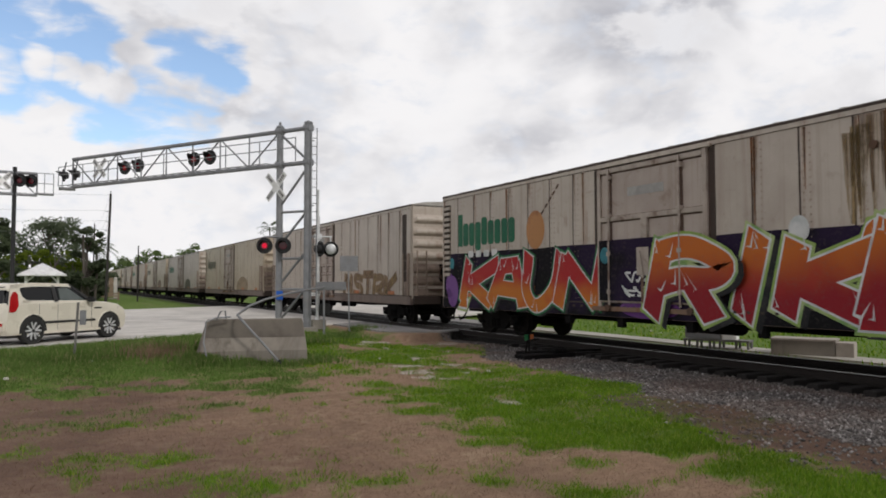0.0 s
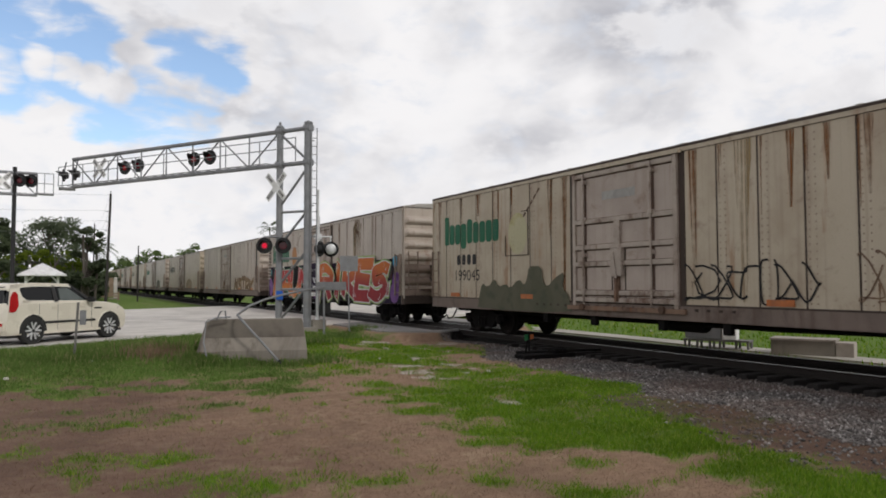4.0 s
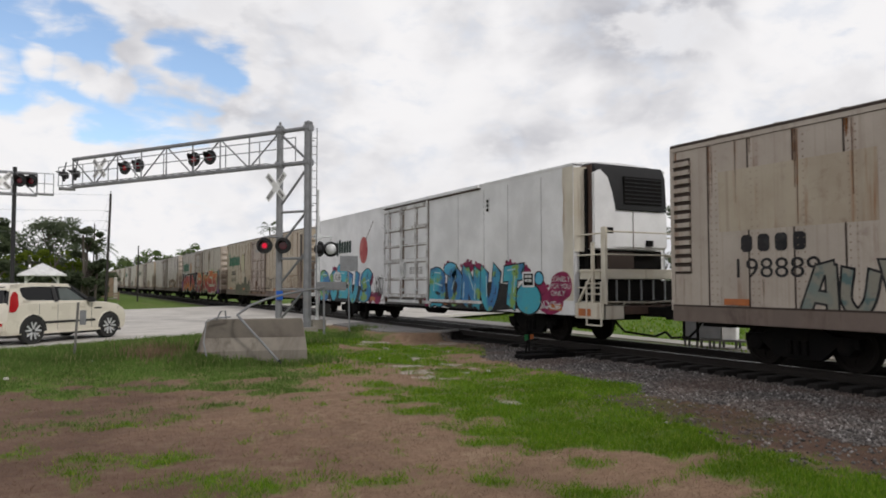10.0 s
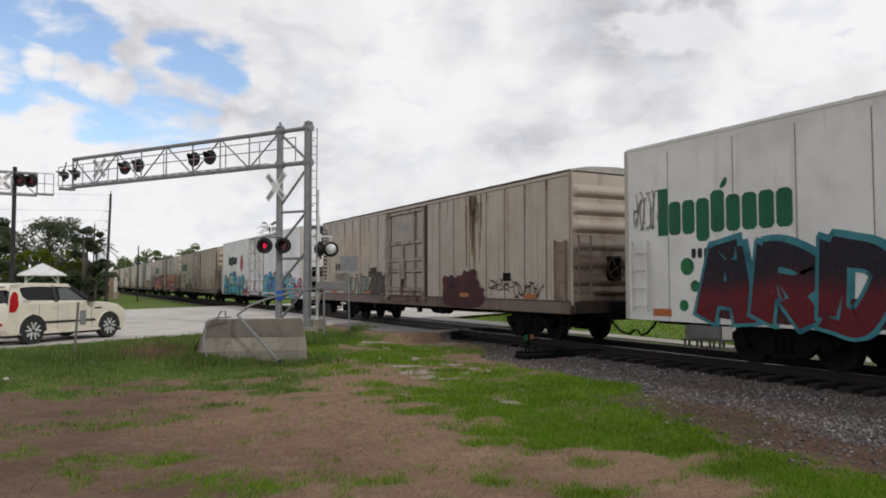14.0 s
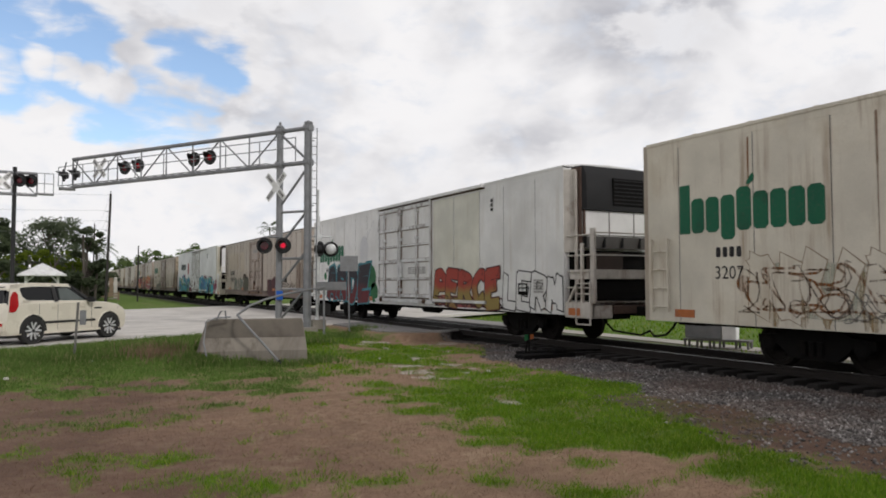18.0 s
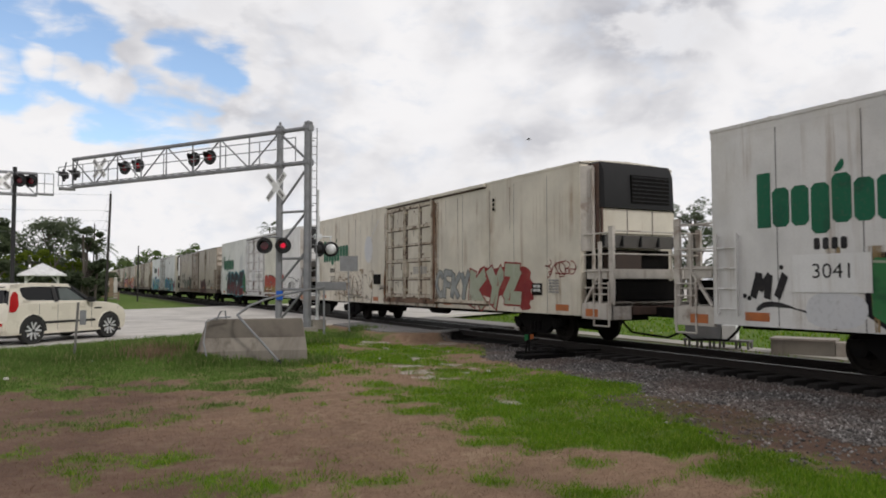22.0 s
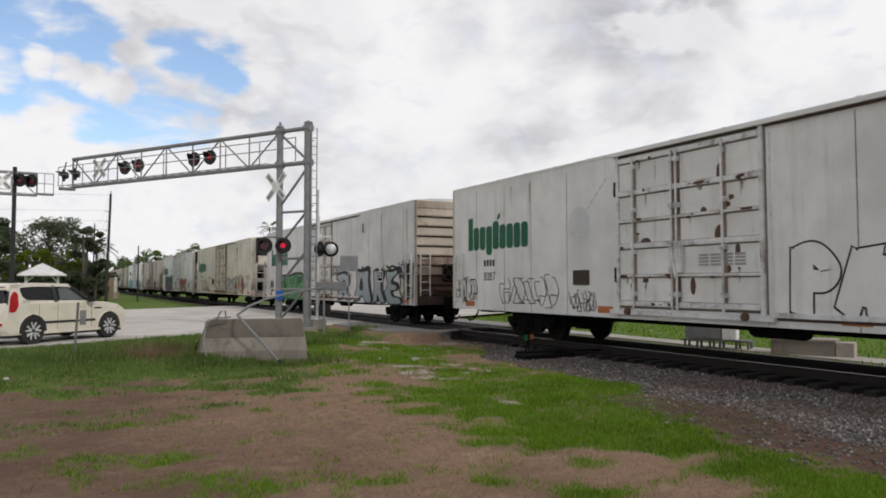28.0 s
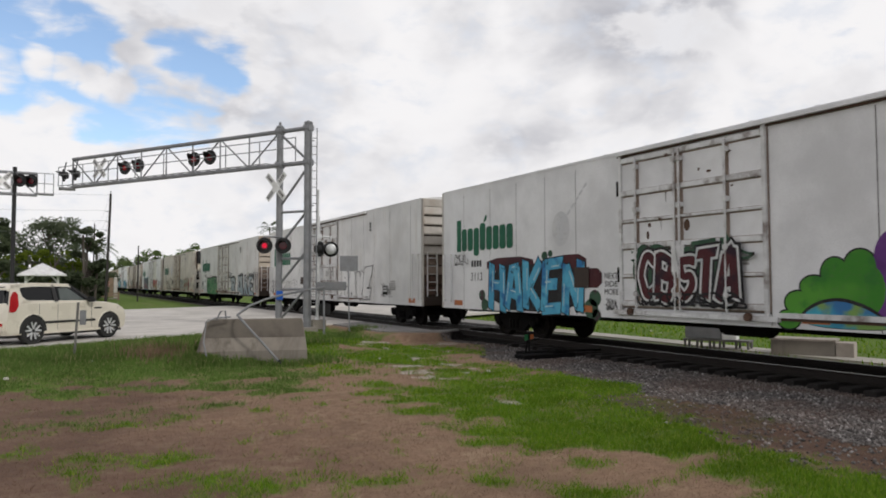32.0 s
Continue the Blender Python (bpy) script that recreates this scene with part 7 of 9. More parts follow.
    for a, b, lo, hi in ((2.72, 5.10, 1.9, 2.30), (5.10, 6.15, 1.9, 2.16), (6.15, 7.30, 1.8, 2.28), (7.20, 7.86, 1.45, 1.92)):
        blob([(a, lo), (b, lo), (b, hi), (a, hi)], MAROON, c, "graffiti", "dark red sprayed block", 0.0042, 1)
    for y, z, r in ((7.45, 0.95, 0.26), (7.6, 1.2, 0.22), (7.65, 0.80, 0.16), (2.45, 1.2, 0.18), (2.6, 0.92, 0.2), (5.6, 2.28, 0.13), (5.85, 2.33, 0.10)):
        disc(y, z, r, r * 0.9, DARK_LEAF, c, "graffiti", "dark green sprayed puff", 0.0048)
    blob([(2.92, 0.80), (2.95, 2.05), (5.0, 2.08), (7.15, 2.0), (7.2, 0.80)], INK, c, "graffiti", "black sprayed base", 0.0052, 1)
    piece("HAKEN", 2.85, 7.25, 0.74, 2.16, SKYBLUE, INK, None, c, "sky blue graffiti lettering outlined in black", 0.24, 0.03, 0.0, 0.02, ICE, 0.0, None, 0.05, 4)
    lettering("graffiti", "NEXT", 7.95, 8.40, 1.66, 1.80, INK, c, 0.0070, label="black hand-written words")
    lettering("graffiti", "SIDE", 7.95, 8.40, 1.48, 1.61, INK, c, 0.0070, label="black hand-written words")
    lettering("graffiti", "MORE", 7.95, 8.42, 1.29, 1.43, INK, c, 0.0070, label="black hand-written words")
    chips(c, (8.57, 12.35), 1.06, 4.34, (0.015, 0.20, 0.40, 0.57, 0.76, 0.985), 22, 17, 0.07)
    part("wall_box", Shape().box(-SIDE - 0.03, -SIDE, -7.4, -6.85, 1.45, 1.95), SEAM, c, "dark recessed square hatch")
    scribble(7.98, 8.36, 0.92, 1.22, INK, c, 111, 7, 0.016)
    scribble(0.8, 1.6, 2.1, 2.5, SEAM_GREY, c, 112, 6, 0.03)
    piece("CBSTA", 9.15, 11.85, 1.18, 2.16, MAROON, CHALK, INK, c, "black and white graffiti lettering on the door", 0.25, 0.05, 0.112, 0.05, None, 0.05, (DARK_LEAF, -0.12, 0.10), 0.10, 1)
    scribble(9.1, 11.9, 1.06, 1.40, INK, c, 113, 12, 0.05, out=0.132)
    scribble(9.0, 12.0, 2.0, 2.3, DARK_LEAF, c, 114, 7, 0.05, out=0.108)
    for k, (m, grow) in enumerate(((INK, 0.03), (BRIGHT_LEAF, 0.0))):
        for j, (y, z, ry, rz) in enumerate(((12.95, 1.22, 0.26, 0.20), (13.25, 1.50, 0.26, 0.18), (13.62, 1.72, 0.24, 0.26), (14.05, 1.84, 0.26, 0.26), (13.6, 1.30, 0.5, 0.4), (14.1, 1.45, 0.35, 0.45), (12.75, 0.92, 0.22, 0.16))):
            disc(y, z, ry + grow, rz + grow, m, c, "graffiti", "bright green sprayed mural shape", 0.0042 + 0.0014 * k + 0.0001 * j)
    blob([(12.98, 0.80), (13.0, 1.12), (13.6, 1.36), (14.2, 1.2), (14.5, 0.95), (14.6, 0.80)], INK, c, "graffiti", "black sprayed outline", 0.0068, 3)
    blob([(13.02, 0.81), (13.05, 1.08), (13.6, 1.30), (14.15, 1.15), (14.45, 0.95), (14.55, 0.81)], LAGOON, c, "graffiti", "blue sprayed mural shape", 0.0075, 3)
    blob([(14.25, 0.84), (14.3, 1.5), (14.25, 2.15), (14.6, 2.5), (15.8, 2.6), (16.8, 2.2), (17.0, 1.2), (16.8, 0.84)], VIOLET, c, "graffiti", "violet sprayed mural shape", 0.0058, 3)
    for i, (y, z, a, b) in enumerate(((9.3, 2.95, 0.09, 0.05), (10.5, 2.75, 0.08, 0.12), (9.4, 2.6, 0.04, 0.09))):
        disc(y, z, a, b, RUST, c, "rust_patch", "dark patch of bare rusted metal", 0.0315)


build_train()

# ---- the crossing ----
DARK_RED = surface("unlit_red_lens", (0.13, 0.008, 0.016), 0.18, 0.0, None, 0, 8.0, 90.0, 0.02)
FLASHERS = []


def glow(name, colour, power):
    m = bpy.data.materials.new(name)
    m.use_nodes = True
    n = Nodes(m.node_tree)
    n.add("ShaderNodeOutputMaterial", {0: n.add("ShaderNodeEmission", {"Color": (*colour, 1), "Strength": power}).outputs[0]})
    return m


LIT_RED = glow("lit_red_lamp", (1.0, 0.025, 0.07), 0.70)
WEAK_RED = glow("lit_red_lamp_seen_askew", (1.0, 0.05, 0.06), 0.22)
MATT = surface("matt_black", (0.012, 0.012, 0.013), 0.7, 0.0, (0.03, 0.028, 0.026), 0.4, 4.0, 50.0, 0.05)
SILVER_PAINT = surface("silver_paint", (0.66, 0.67, 0.67), 0.4, 0.3, (0.35, 0.34, 0.32), 0.3, 5.0, 60.0, 0.04)


def lamp_disc(name, parent, at, lit):
    """A thin round flasher disc: lit on one face, dark on the other."""
    seg, r = 20, 0.142
    v = [(r * math.cos(6.28318 * i / seg), y, r * math.sin(6.28318 * i / seg)) for y in (-0.012, 0.012) for i in range(seg)]
    v += [(0.62 * x, y, 0.62 * z) for x, y, z in v[:seg]]
    k = 2 * seg
    f = [tuple(range(k, k + seg)), tuple(reversed(range(seg, 2 * seg)))] + [(i, (i + 1) % seg, seg + (i + 1) % seg, seg + i) for i in range(seg)]
    f += [(i, (i + 1) % seg, k + (i + 1) % seg, k + i) for i in range(seg)]
    me = bpy.data.meshes.new(name)
    me.from_pydata(v, [], f)
    me.materials.append(DARK_RED)
    me.materials.append(lit)
    me.polygons[0].material_index = 1
    ob = new(name, me)
    ob.parent = parent
    ob.matrix_basis = at
    ob["label"] = "round red flasher disc"
    return ob


def signal_head(owner, c, facing, first=None, lit=None, back=False):
    """A flashing light: round black background, visor, lens."""
    c, a = Vector(c), Vector((facing[0], facing[1], 0)).normalized()
    turn = math.degrees(math.atan2(a.x, -a.y))
    plate = Shape().lathe([(0.0, 0.285), (0.012, 0.285)], c - a * 0.02, a, 28)
    head = part("signal_head", plate, MATT, owner, "round black light background")
    part("lamp_housing", Shape().lathe([(-0.20, 0.14), (-0.17, 0.19), (-0.03, 0.20)] if back else [(-0.20, 0.10), (-0.18, 0.15), (-0.03, 0.165)], c, a, 20), SILVER_PAINT if back else MATT, head, smooth=True)
    s, seg = Shape(), 14
    side, up = a.cross(Vector((0, 0, 1))), Vector((0, 0, 1))
    inner, outer = [], []
    for i in range(seg + 1):
        t = math.pi * (-0.12 + 1.24 * i / seg)
        w = side * math.cos(t) + up * math.sin(t)
        reach = 0.10 + 0.24 * max(0.0, math.sin(t))
        outer.append((c + w * 0.172, c + w * 0.180 + a * reach))
        inner.append((c + w * 0.162, c + w * 0.170 + a * reach))
    for row in (outer, inner):
        for (p, q), (p2, q2) in zip(row, row[1:]):
            s.face(p, p2, q2, q)
    for (p, q), (p2, q2) in zip(list(zip([o[1] for o in outer], [i[1] for i in inner]))[:-1], list(zip([o[1] for o in outer], [i[1] for i in inner]))[1:]):
        s.face(p, q, q2, p2)
    part("visor", s, MATT, head, "black hood over the lens")
    part("lens_ring", Shape().lathe([(-0.02, 0.160), (0.025, 0.160), (0.025, 0.146), (-0.02, 0.146)], c + a * 0.0, a, 22), MATT, head)
    m = Matrix.Translation(c + a * 0.175 * 0 + a * 0.165 * 0) @ pose(0, 0, 0, 0, 0, turn)
    if first is not None:
        FLASHERS.append((lamp_disc("flasher", head, m, lit or LIT_RED), m, first))
    else:
        part("lens", Shape().lathe([(0.0, 0.145), (0.03, 0.12), (0.04, 0.0005)], c, a, 20), DARK_RED, head, smooth=True)


def crossbuck(owner, c, facing, size=1.2):
    """Two crossed boards, white with faded lettering bars."""
    c, a = Vector(c), Vector((facing[0], facing[1], 0)).normalized()
    side = Vector((0, 0, 1)).cross(a)
    for k, t in enumerate((0.80, -0.80)):
        u = side * math.cos(t) + Vector((0, 0, 1)) * math.sin(t)
        p, q = c - u * size / 2 + a * 0.02 * k, c + u * size / 2 + a * 0.02 * k
        board = part("crossbuck_board", Shape().bar(p, q, 0.02, 0.22, a.cross(u)), WHITE, owner, "weathered white crossbuck board")
        s = Shape()
        w = a.cross(u)
        for side_k in (-0.32, 0.30):
            m = c + u * size * side_k + a * (0.016 + 0.02 * k)
            for j in range(4):
                x = m + u * (j - 1.5) * 0.085
                s.face(x - u * 0.028 - w * 0.06, x + u * 0.028 - w * 0.06, x + u * 0.028 + w * 0.06, x - u * 0.028 + w * 0.06)
        part("board_letters", s, SEAM_GREY, board, "faded dark bars of lettering")


def build_cantilever():
    g = thing("cantilever_signal", "grey steel cantilever signal reaching over the road", "crossing signal", (0, 0, 0))
    R, L, E = Vector((7.87, 24.60, 0)), Vector((7.15, 25.65, 0)), Vector((0.68, 35.70, 0))
    arm = (E - L).normalized()
    back = Vector((arm.y, -arm.x, 0)) * -1
    up = Vector((0, 0, 1))
    zt, zb = 7.08, 5.85
    for p, r, top, k in ((R, 0.140, 7.25, 0), (L, 0.120, 7.22, 1)):
        part("post", Shape().tube([p - up * 0.12, p + up * top], r, 16), STEEL, g, "tall galvanised round post", smooth=True)
        part("base_plate", Shape().box(p.x - 0.3, p.x + 0.3, p.y - 0.3, p.y + 0.3, -0.12, 0.03), CONCRETE, g)
        part("post_cap", Shape().lathe([(0, r + 0.02), (0.03, r + 0.02), (0.10, 0.03)], p + up * top, (0, 0, 1), 14), STEEL, g)
    part("finial", Shape().tube([L + up * 7.2, L + up * 7.42], 0.045, 8), STEEL, g)
    for z, r in ((zt, 0.080), (zb, 0.080)):
        part("chord", Shape().tube([R + up * (z + 0.0), E + up * (z - 0.02)], r, 12), STEEL, g, "long round steel chord of the arm", smooth=True)
        for p in (L, R):
            part("clamp", Shape().lathe([(-0.14, 0.15), (0.14, 0.15)], p + up * z, arm, 12), STEEL, g)
    n = 8
    nodes = [L + (E - L) * (i / n) for i in range(n + 1)]
    for i in range(n + 1):
        part("truss_upright", Shape().tube([nodes[i] + up * zb, nodes[i] + up * zt], 0.040 if i in (0, n) else 0.028, 8), STEEL, g)
    for i in range(n):
        a, b = (zt, zb) if i % 2 == 0 else (zb, zt)
        part("truss_diagonal", Shape().tube([nodes[i] + up * a, nodes[i + 1] + up * b], 0.030, 8), STEEL, g)
    for za, zb2 in ((4.30, 5.70), (2.9, 4.15), (1.5, 2.75), (0.2, 1.45)):
        part("tower_brace", Shape().tube([L + up * za, R + up * zb2], 0.045, 8), STEEL, g)
    for z in (4.12, 2.45, 1.35):
        part("tower_rung", Shape().tube([L + up * z, R + up * z], 0.045, 8), STEEL, g)
    part("tower_brace", Shape().tube([L + up * 7.0, R + up * 5.9], 0.045, 8), STEEL, g)
    # walkway behind the truss with its hand rails
    for i in range(24):
        p = L + (E - L) * (i / 24) + back * 0.18
        part("walkway_slat", Shape().bar(p + up * 5.80, p + back * 0.5 + up * 5.80, 0.03), STEEL, g)
    for k in (0.18, 0.68):
        part("walkway_edge", Shape().bar(L + back * k + up * 5.80, E + back * k + up * 5.80, 0.03), STEEL, g)
    for z in (6.28, 6.62):
        part("handrail", Shape().tube([R + back * 0.68 + up * z, E + back * 0.68 + up * z], 0.018, 6), STEEL, g)
    for i in range(9):
        p = R + (E - R) * (i / 8) + back * 0.68
        part("rail_post", Shape().tube([p + up * 5.80, p + up * 6.62], 0.020, 6), STEEL, g)
    # end cage of the walkway
    for k in (0.05, 0.75):
        part("rail_post", Shape().tube([E + arm * k + up * 5.75, E + arm * k + up * 6.35], 0.020, 6), STEEL, g)
    part("walkway_end", Shape().box(E.x - 0.55, E.x + 0.1, E.y - 0.1, E.y + 0.5, 5.72, 5.80), STEEL, g)
    # ladder up the near post
    o = R - arm * 0.26
    w = back * 0.0 + Vector((0.11, -0.03, 0))
    for k in (-1, 1):
        part("ladder_rail", Shape().tube([o + w * k * 0.9 + up * 0.4, o + w * k * 0.9 + up * 7.05], 0.018, 6), STEEL, g)
    for i in range(22):
        z = 0.6 + 0.29 * i
        part("rung", Shape().tube([o - w * 0.9 + up * z, o + w * 0.9 + up * z], 0.012, 5), STEEL, g)
    for z in (2.0, 4.3, 6.6):
        part("ladder_bracket", Shape().bar(R + up * z, o + up * z, 0.03), STEEL, g)
    face = (-0.42, -0.91)
    f = Vector((*face, 0))
    # flashing lights in pairs: on the post and out along the arm
    for x, y, z, first, lit in ((6.55, 25.39, 2.90, True, LIT_RED), (7.17, 25.22, 2.91, False, LIT_RED), (2.54, 32.72, 6.41, True, WEAK_RED), (3.0, 32.01, 6.44, False, WEAK_RED), (4.75, 29.30, 6.43, True, WEAK_RED), (5.22, 28.57, 6.43, False, WEAK_RED)):
        signal_head(g, (x, y, z), face if z < 4 else (-0.74, -0.67), first, lit)
    for (xa, ya), (xb, yb), z in (((6.55, 25.50), (7.17, 25.33), 3.22), ((2.54, 32.83), (3.0, 32.1), 6.60), ((4.75, 29.4), (5.22, 28.66), 6.60)):
        part("light_arm", Shape().tube([(xa, ya, z), (xb, yb, z)], 0.03, 8), STEEL, g)
        for x, y in ((xa, ya), (xb, yb)):
            part("light_hanger", Shape().tube([(x, y, z), (x, y, z - 0.2)], 0.025, 8), STEEL, g)
    part("light_arm", Shape().tube([(6.9, 25.42, 3.22), (7.15, 25.65, 3.22)], 0.04, 8), STEEL, g)
    for x, y in ((0.31, 36.20), (0.75, 35.55)):
        signal_head(g, (x, y, 6.40), (-0.95, 0.3))
        part("light_hanger", Shape().tube([(x, y, 6.4), (x + 0.1, y - 0.05, 7.0)], 0.03, 8), STEEL, g)
    crossbuck(g, L + f * 0.28 + up * 5.02 + Vector((-0.08, 0, 0)), (-0.86, -0.50), 1.25)
    crossbuck(g, L + (E - L) * 0.84 + f * 0.14 + up * 6.50, (-0.82, -0.57), 1.05)
    part("crossbuck_bracket", Shape().bar(L + up * 5.02, L + f * 0.27 + up * 5.02, 0.05), STEEL, g)
    part("notice", Shape().box(7.0, 7.24, 25.42, 25.45, 0.98, 1.30), spray("blue_notice", (0.02, 0.10, 0.42), (0.03, 0.12, 0.48), (0.02, 0.09, 0.38)), g, "small blue notice plate", bevel=0.004)


def build_far_cantilever():
    g = thing("cantilever_signal", "grey cantilever signal seen across the road", "crossing signal", (0, 0, 0))
    up = Vector((0, 0, 1))
    P = Vector((-1.55, 35.97, 0))
    a, b = Vector((-6.5, 35.7, 0)), Vector((-0.70, 36.0, 0))
    part("post", Shape().tube([P - up * 0.1, P + up * 6.6], 0.085, 12), MATT, g, "dark slender post", smooth=True)
    for z in (5.42, 6.36):
        part("chord", Shape().tube([a + up * z, b + up * z], 0.065, 10), STEEL, g, "round steel chord of the arm", smooth=True)
    for i in range(7):
        p, q = a + (b - a) * (i / 6), a + (b - a) * ((i + 1) / 6)
        part("truss_upright", Shape().tube([p + up * 5.42, p + up * 6.36], 0.025, 6), STEEL, g)
        if i < 6:
            z1, z2 = (6.36, 5.42) if i % 2 else (5.42, 6.36)
            part("truss_diagonal", Shape().tube([p + up * z1, q + up * z2], 0.025, 6), STEEL, g)
    cage = Shape()
    for x in (-0.72, -0.42, -0.07):
        cage.tube([(x, 36, 5.50), (x, 36, 6.40)], 0.018, 6)
    for z in (5.52, 5.95, 6.40):
        cage.tube([(-0.75, 36, z), (-0.07, 36, z)], 0.018, 6)
    cage.box(-0.75, -0.05, 35.8, 36.3, 5.46, 5.50)
    part("end_cage", cage, STEEL, g, "railed end of the walkway")
    for x in (-1.35, -0.92):
        signal_head(g, (x, 35.80, 6.02), (-0.5, -0.87))
    for t in np.linspace(0, 6.28, 2)[:1]:
        ring = [(-1.95 + 0.36 * math.cos(k), 35.8, 5.95 + 0.36 * math.sin(k)) for k in np.linspace(0, 6.2832, 20)]
        part("bell_ring", Shape().tube(ring, 0.02, 5, caps=False), STEEL, g)
    crossbuck(g, (-2.0, 35.78, 5.95), (-0.1, -1), 0.9)


def build_gate():
    g = thing("crossing_gate", "silver crossing gate mast with lights facing away", "crossing gate", (0, 0, 0))
    x, y = 8.63, 25.74
    part("mast", Shape().tube([(x, y, -0.1), (x, y, 4.05)], 0.075, 12), SILVER_PAINT, g, "silver painted mast", smooth=True)
    part("mast", Shape().tube([(x, y, 4.0), (x, y, 5.05)], 0.045, 10), SILVER_PAINT, g)
    part("base", Shape().box(x - 0.25, x + 0.25, y - 0.25, y + 0.25, -0.12, 0.22), CONCRETE, g)
    part("cross_arm", Shape().tube([(x - 0.3, y + 0.1, 3.3), (x + 0.5, y - 0.15, 3.3)], 0.03, 8), SILVER_PAINT, g)
    signal_head(g, (9.07, 25.55, 2.83), (0.35, 0.94), back=True)
    signal_head(g, (8.66, 25.55, 2.83), (0.95, 0.30))
    part("light_hanger", Shape().tube([(9.07, 25.56, 2.9), (9.07, 25.58, 3.3)], 0.03, 8), SILVER_PAINT, g)
    part("mechanism", Shape().box(x + 0.05, x + 0.42, y - 0.28, y + 0.25, 0.42, 0.80), MATT, g, "black gate mechanism case", bevel=0.03)
    part("counterweight", Shape().box(x - 0.1, x + 1.05, y - 0.24, y - 0.16, 1.30, 1.62), STEEL, g, "grey counterweight plates", bevel=0.02)
    part("gate_arm", Shape().bar((x + 0.2, y + 0.3, 1.15), (x + 0.0, y + 0.7, 1.15), 0.05, 0.12), WHITE, g)
    part("signal_bracket", Shape().box(x - 0.12, x + 0.12, y - 0.1, y + 0.1, 3.2, 3.4), SILVER_PAINT, g)


def build_posts():
    sign = thing("sign_post", "steel sign post with a grey sign seen from behind", "sign")
    part("post", Shape().bar((9.26, 24.09, -0.3), (9.20, 24.11, 2.52), 0.07, 0.04), STEEL, sign, "perforated steel post")
    part("sign_plate", Shape().box(8.87, 9.54, 24.02, 24.04, 1.99, 2.53), STEEL, sign, "bare grey back of a sign", bevel=0.004)
    g = thing("fence_post", "short dark steel fence post in the grass", "post")
    part("post", Shape().tube([(7.60, 22.01, -0.3), (7.59, 22.01, 1.46)], 0.035, 8), STEEL, g)
    g = thing("marker_post", "short grey post with a small tag in the verge", "post")
    part("post", Shape().bar((0.43, 17.84, -0.3), (0.50, 17.84, 1.16), 0.065, 0.05), SEAM_GREY, g, "grey channel post")
    part("tag", Shape().box(0.53, 0.66, 17.80, 17.82, 0.66, 0.98), STEEL, g, "small bent metal tag")


def build_barrier():
    g = thing("concrete_barrier", "stained grey concrete barrier block on the verge", "barrier")
    A, B = Vector((2.93, 17.50, 0)), Vector((5.41, 16.80, 0))
    u = (B - A).normalized()
    n = Vector((-u.y, u.x, 0))
    prof = [(0.0, -0.35), (0.0, -0.02), (0.16, 0.28), (0.24, 0.72), (0.44, 0.72), (0.52, 0.28), (0.68, -0.02), (0.68, -0.35)]
    ends = []
    for k, (p, inset) in enumerate(((A, 0.10), (A, 0.0), (B, 0.0), (B, 0.08))):
        ring = []
        for d, z in prof:
            o = p + n * d
            lean = 0.28 * max(0.0, z) if k < 2 else -0.16 * max(0.0, z)
            o = o + u * (lean + (0.02 if k == 0 else -0.02 if k == 3 else 0.04 if k == 1 else -0.04))
            ring.append((o.x, o.y, z - (0.012 if k in (0, 3) else 0)))
        ends.append(ring)
    part("barrier_block", Shape().loft(ends), surface("barrier_concrete", (0.225, 0.20, 0.17), 0.92, 0.0, (0.12, 0.10, 0.082), 0.75, 1.8, 55.0, 0.35, (0.09, 0.075, 0.06), 0.75), g, "", bevel=0.02)
    # dark soiled panel cast into its upper face
    s = Shape()
    top = lambda k, d, z: A + (B - A) * k + n * (d - 0.012) + Vector((0, 0, z))
    s.face(top(0.075, 0.166, 0.285), top(0.965, 0.166, 0.285), top(0.94, 0.238, 0.70), top(0.115, 0.238, 0.70))
    part("soiled_panel", s, surface("soiled_concrete", (0.150, 0.130, 0.110), 0.95, 0.0, (0.085, 0.072, 0.06), 0.8, 2.4, 50.0, 0.3), g, "dark weather-stained upper face")
    # bent pipe rail that leans across the block
    pipe = thing("bent_pipe", "bent galvanised pipe leaning over the barrier", "pipe")
    pts = [(4.66, 16.55, -0.27), (4.25, 16.78, 0.25), (3.86, 17.05, 0.74), (3.84, 17.3, 0.83), (4.3, 18.0, 1.02), (4.9, 18.8, 1.15), (5.6, 19.6, 1.26), (6.6, 20.8, 1.36), (7.59, 22.0, 1.44)]
    part("pipe", Shape().tube(pts, 0.030, 8), STEEL, pipe, "", smooth=True)
    part("pipe_foot", Shape().tube([(4.66, 16.55, -0.30), (4.64, 16.56, -0.20)], 0.045, 8), MATT, pipe)
    wire = thing("steel_strap", "thin steel strap hanging over the barrier end", "strap")
    part("strap", Shape().tube([(3.70, 17.35, 0.78), (3.35, 17.38, 0.76), (3.14, 17.36, 0.68), (3.08, 17.30, 0.2), (3.14, 17.2, -0.16)], 0.022, 6), STEEL, wire)
    part("strap_loop", Shape().tube([(3.42, 17.6, 0.70), (3.5, 17.55, 0.9), (3.6, 17.5, 0.92), (3.62, 17.5, 0.72)], 0.02, 6), STEEL, wire)


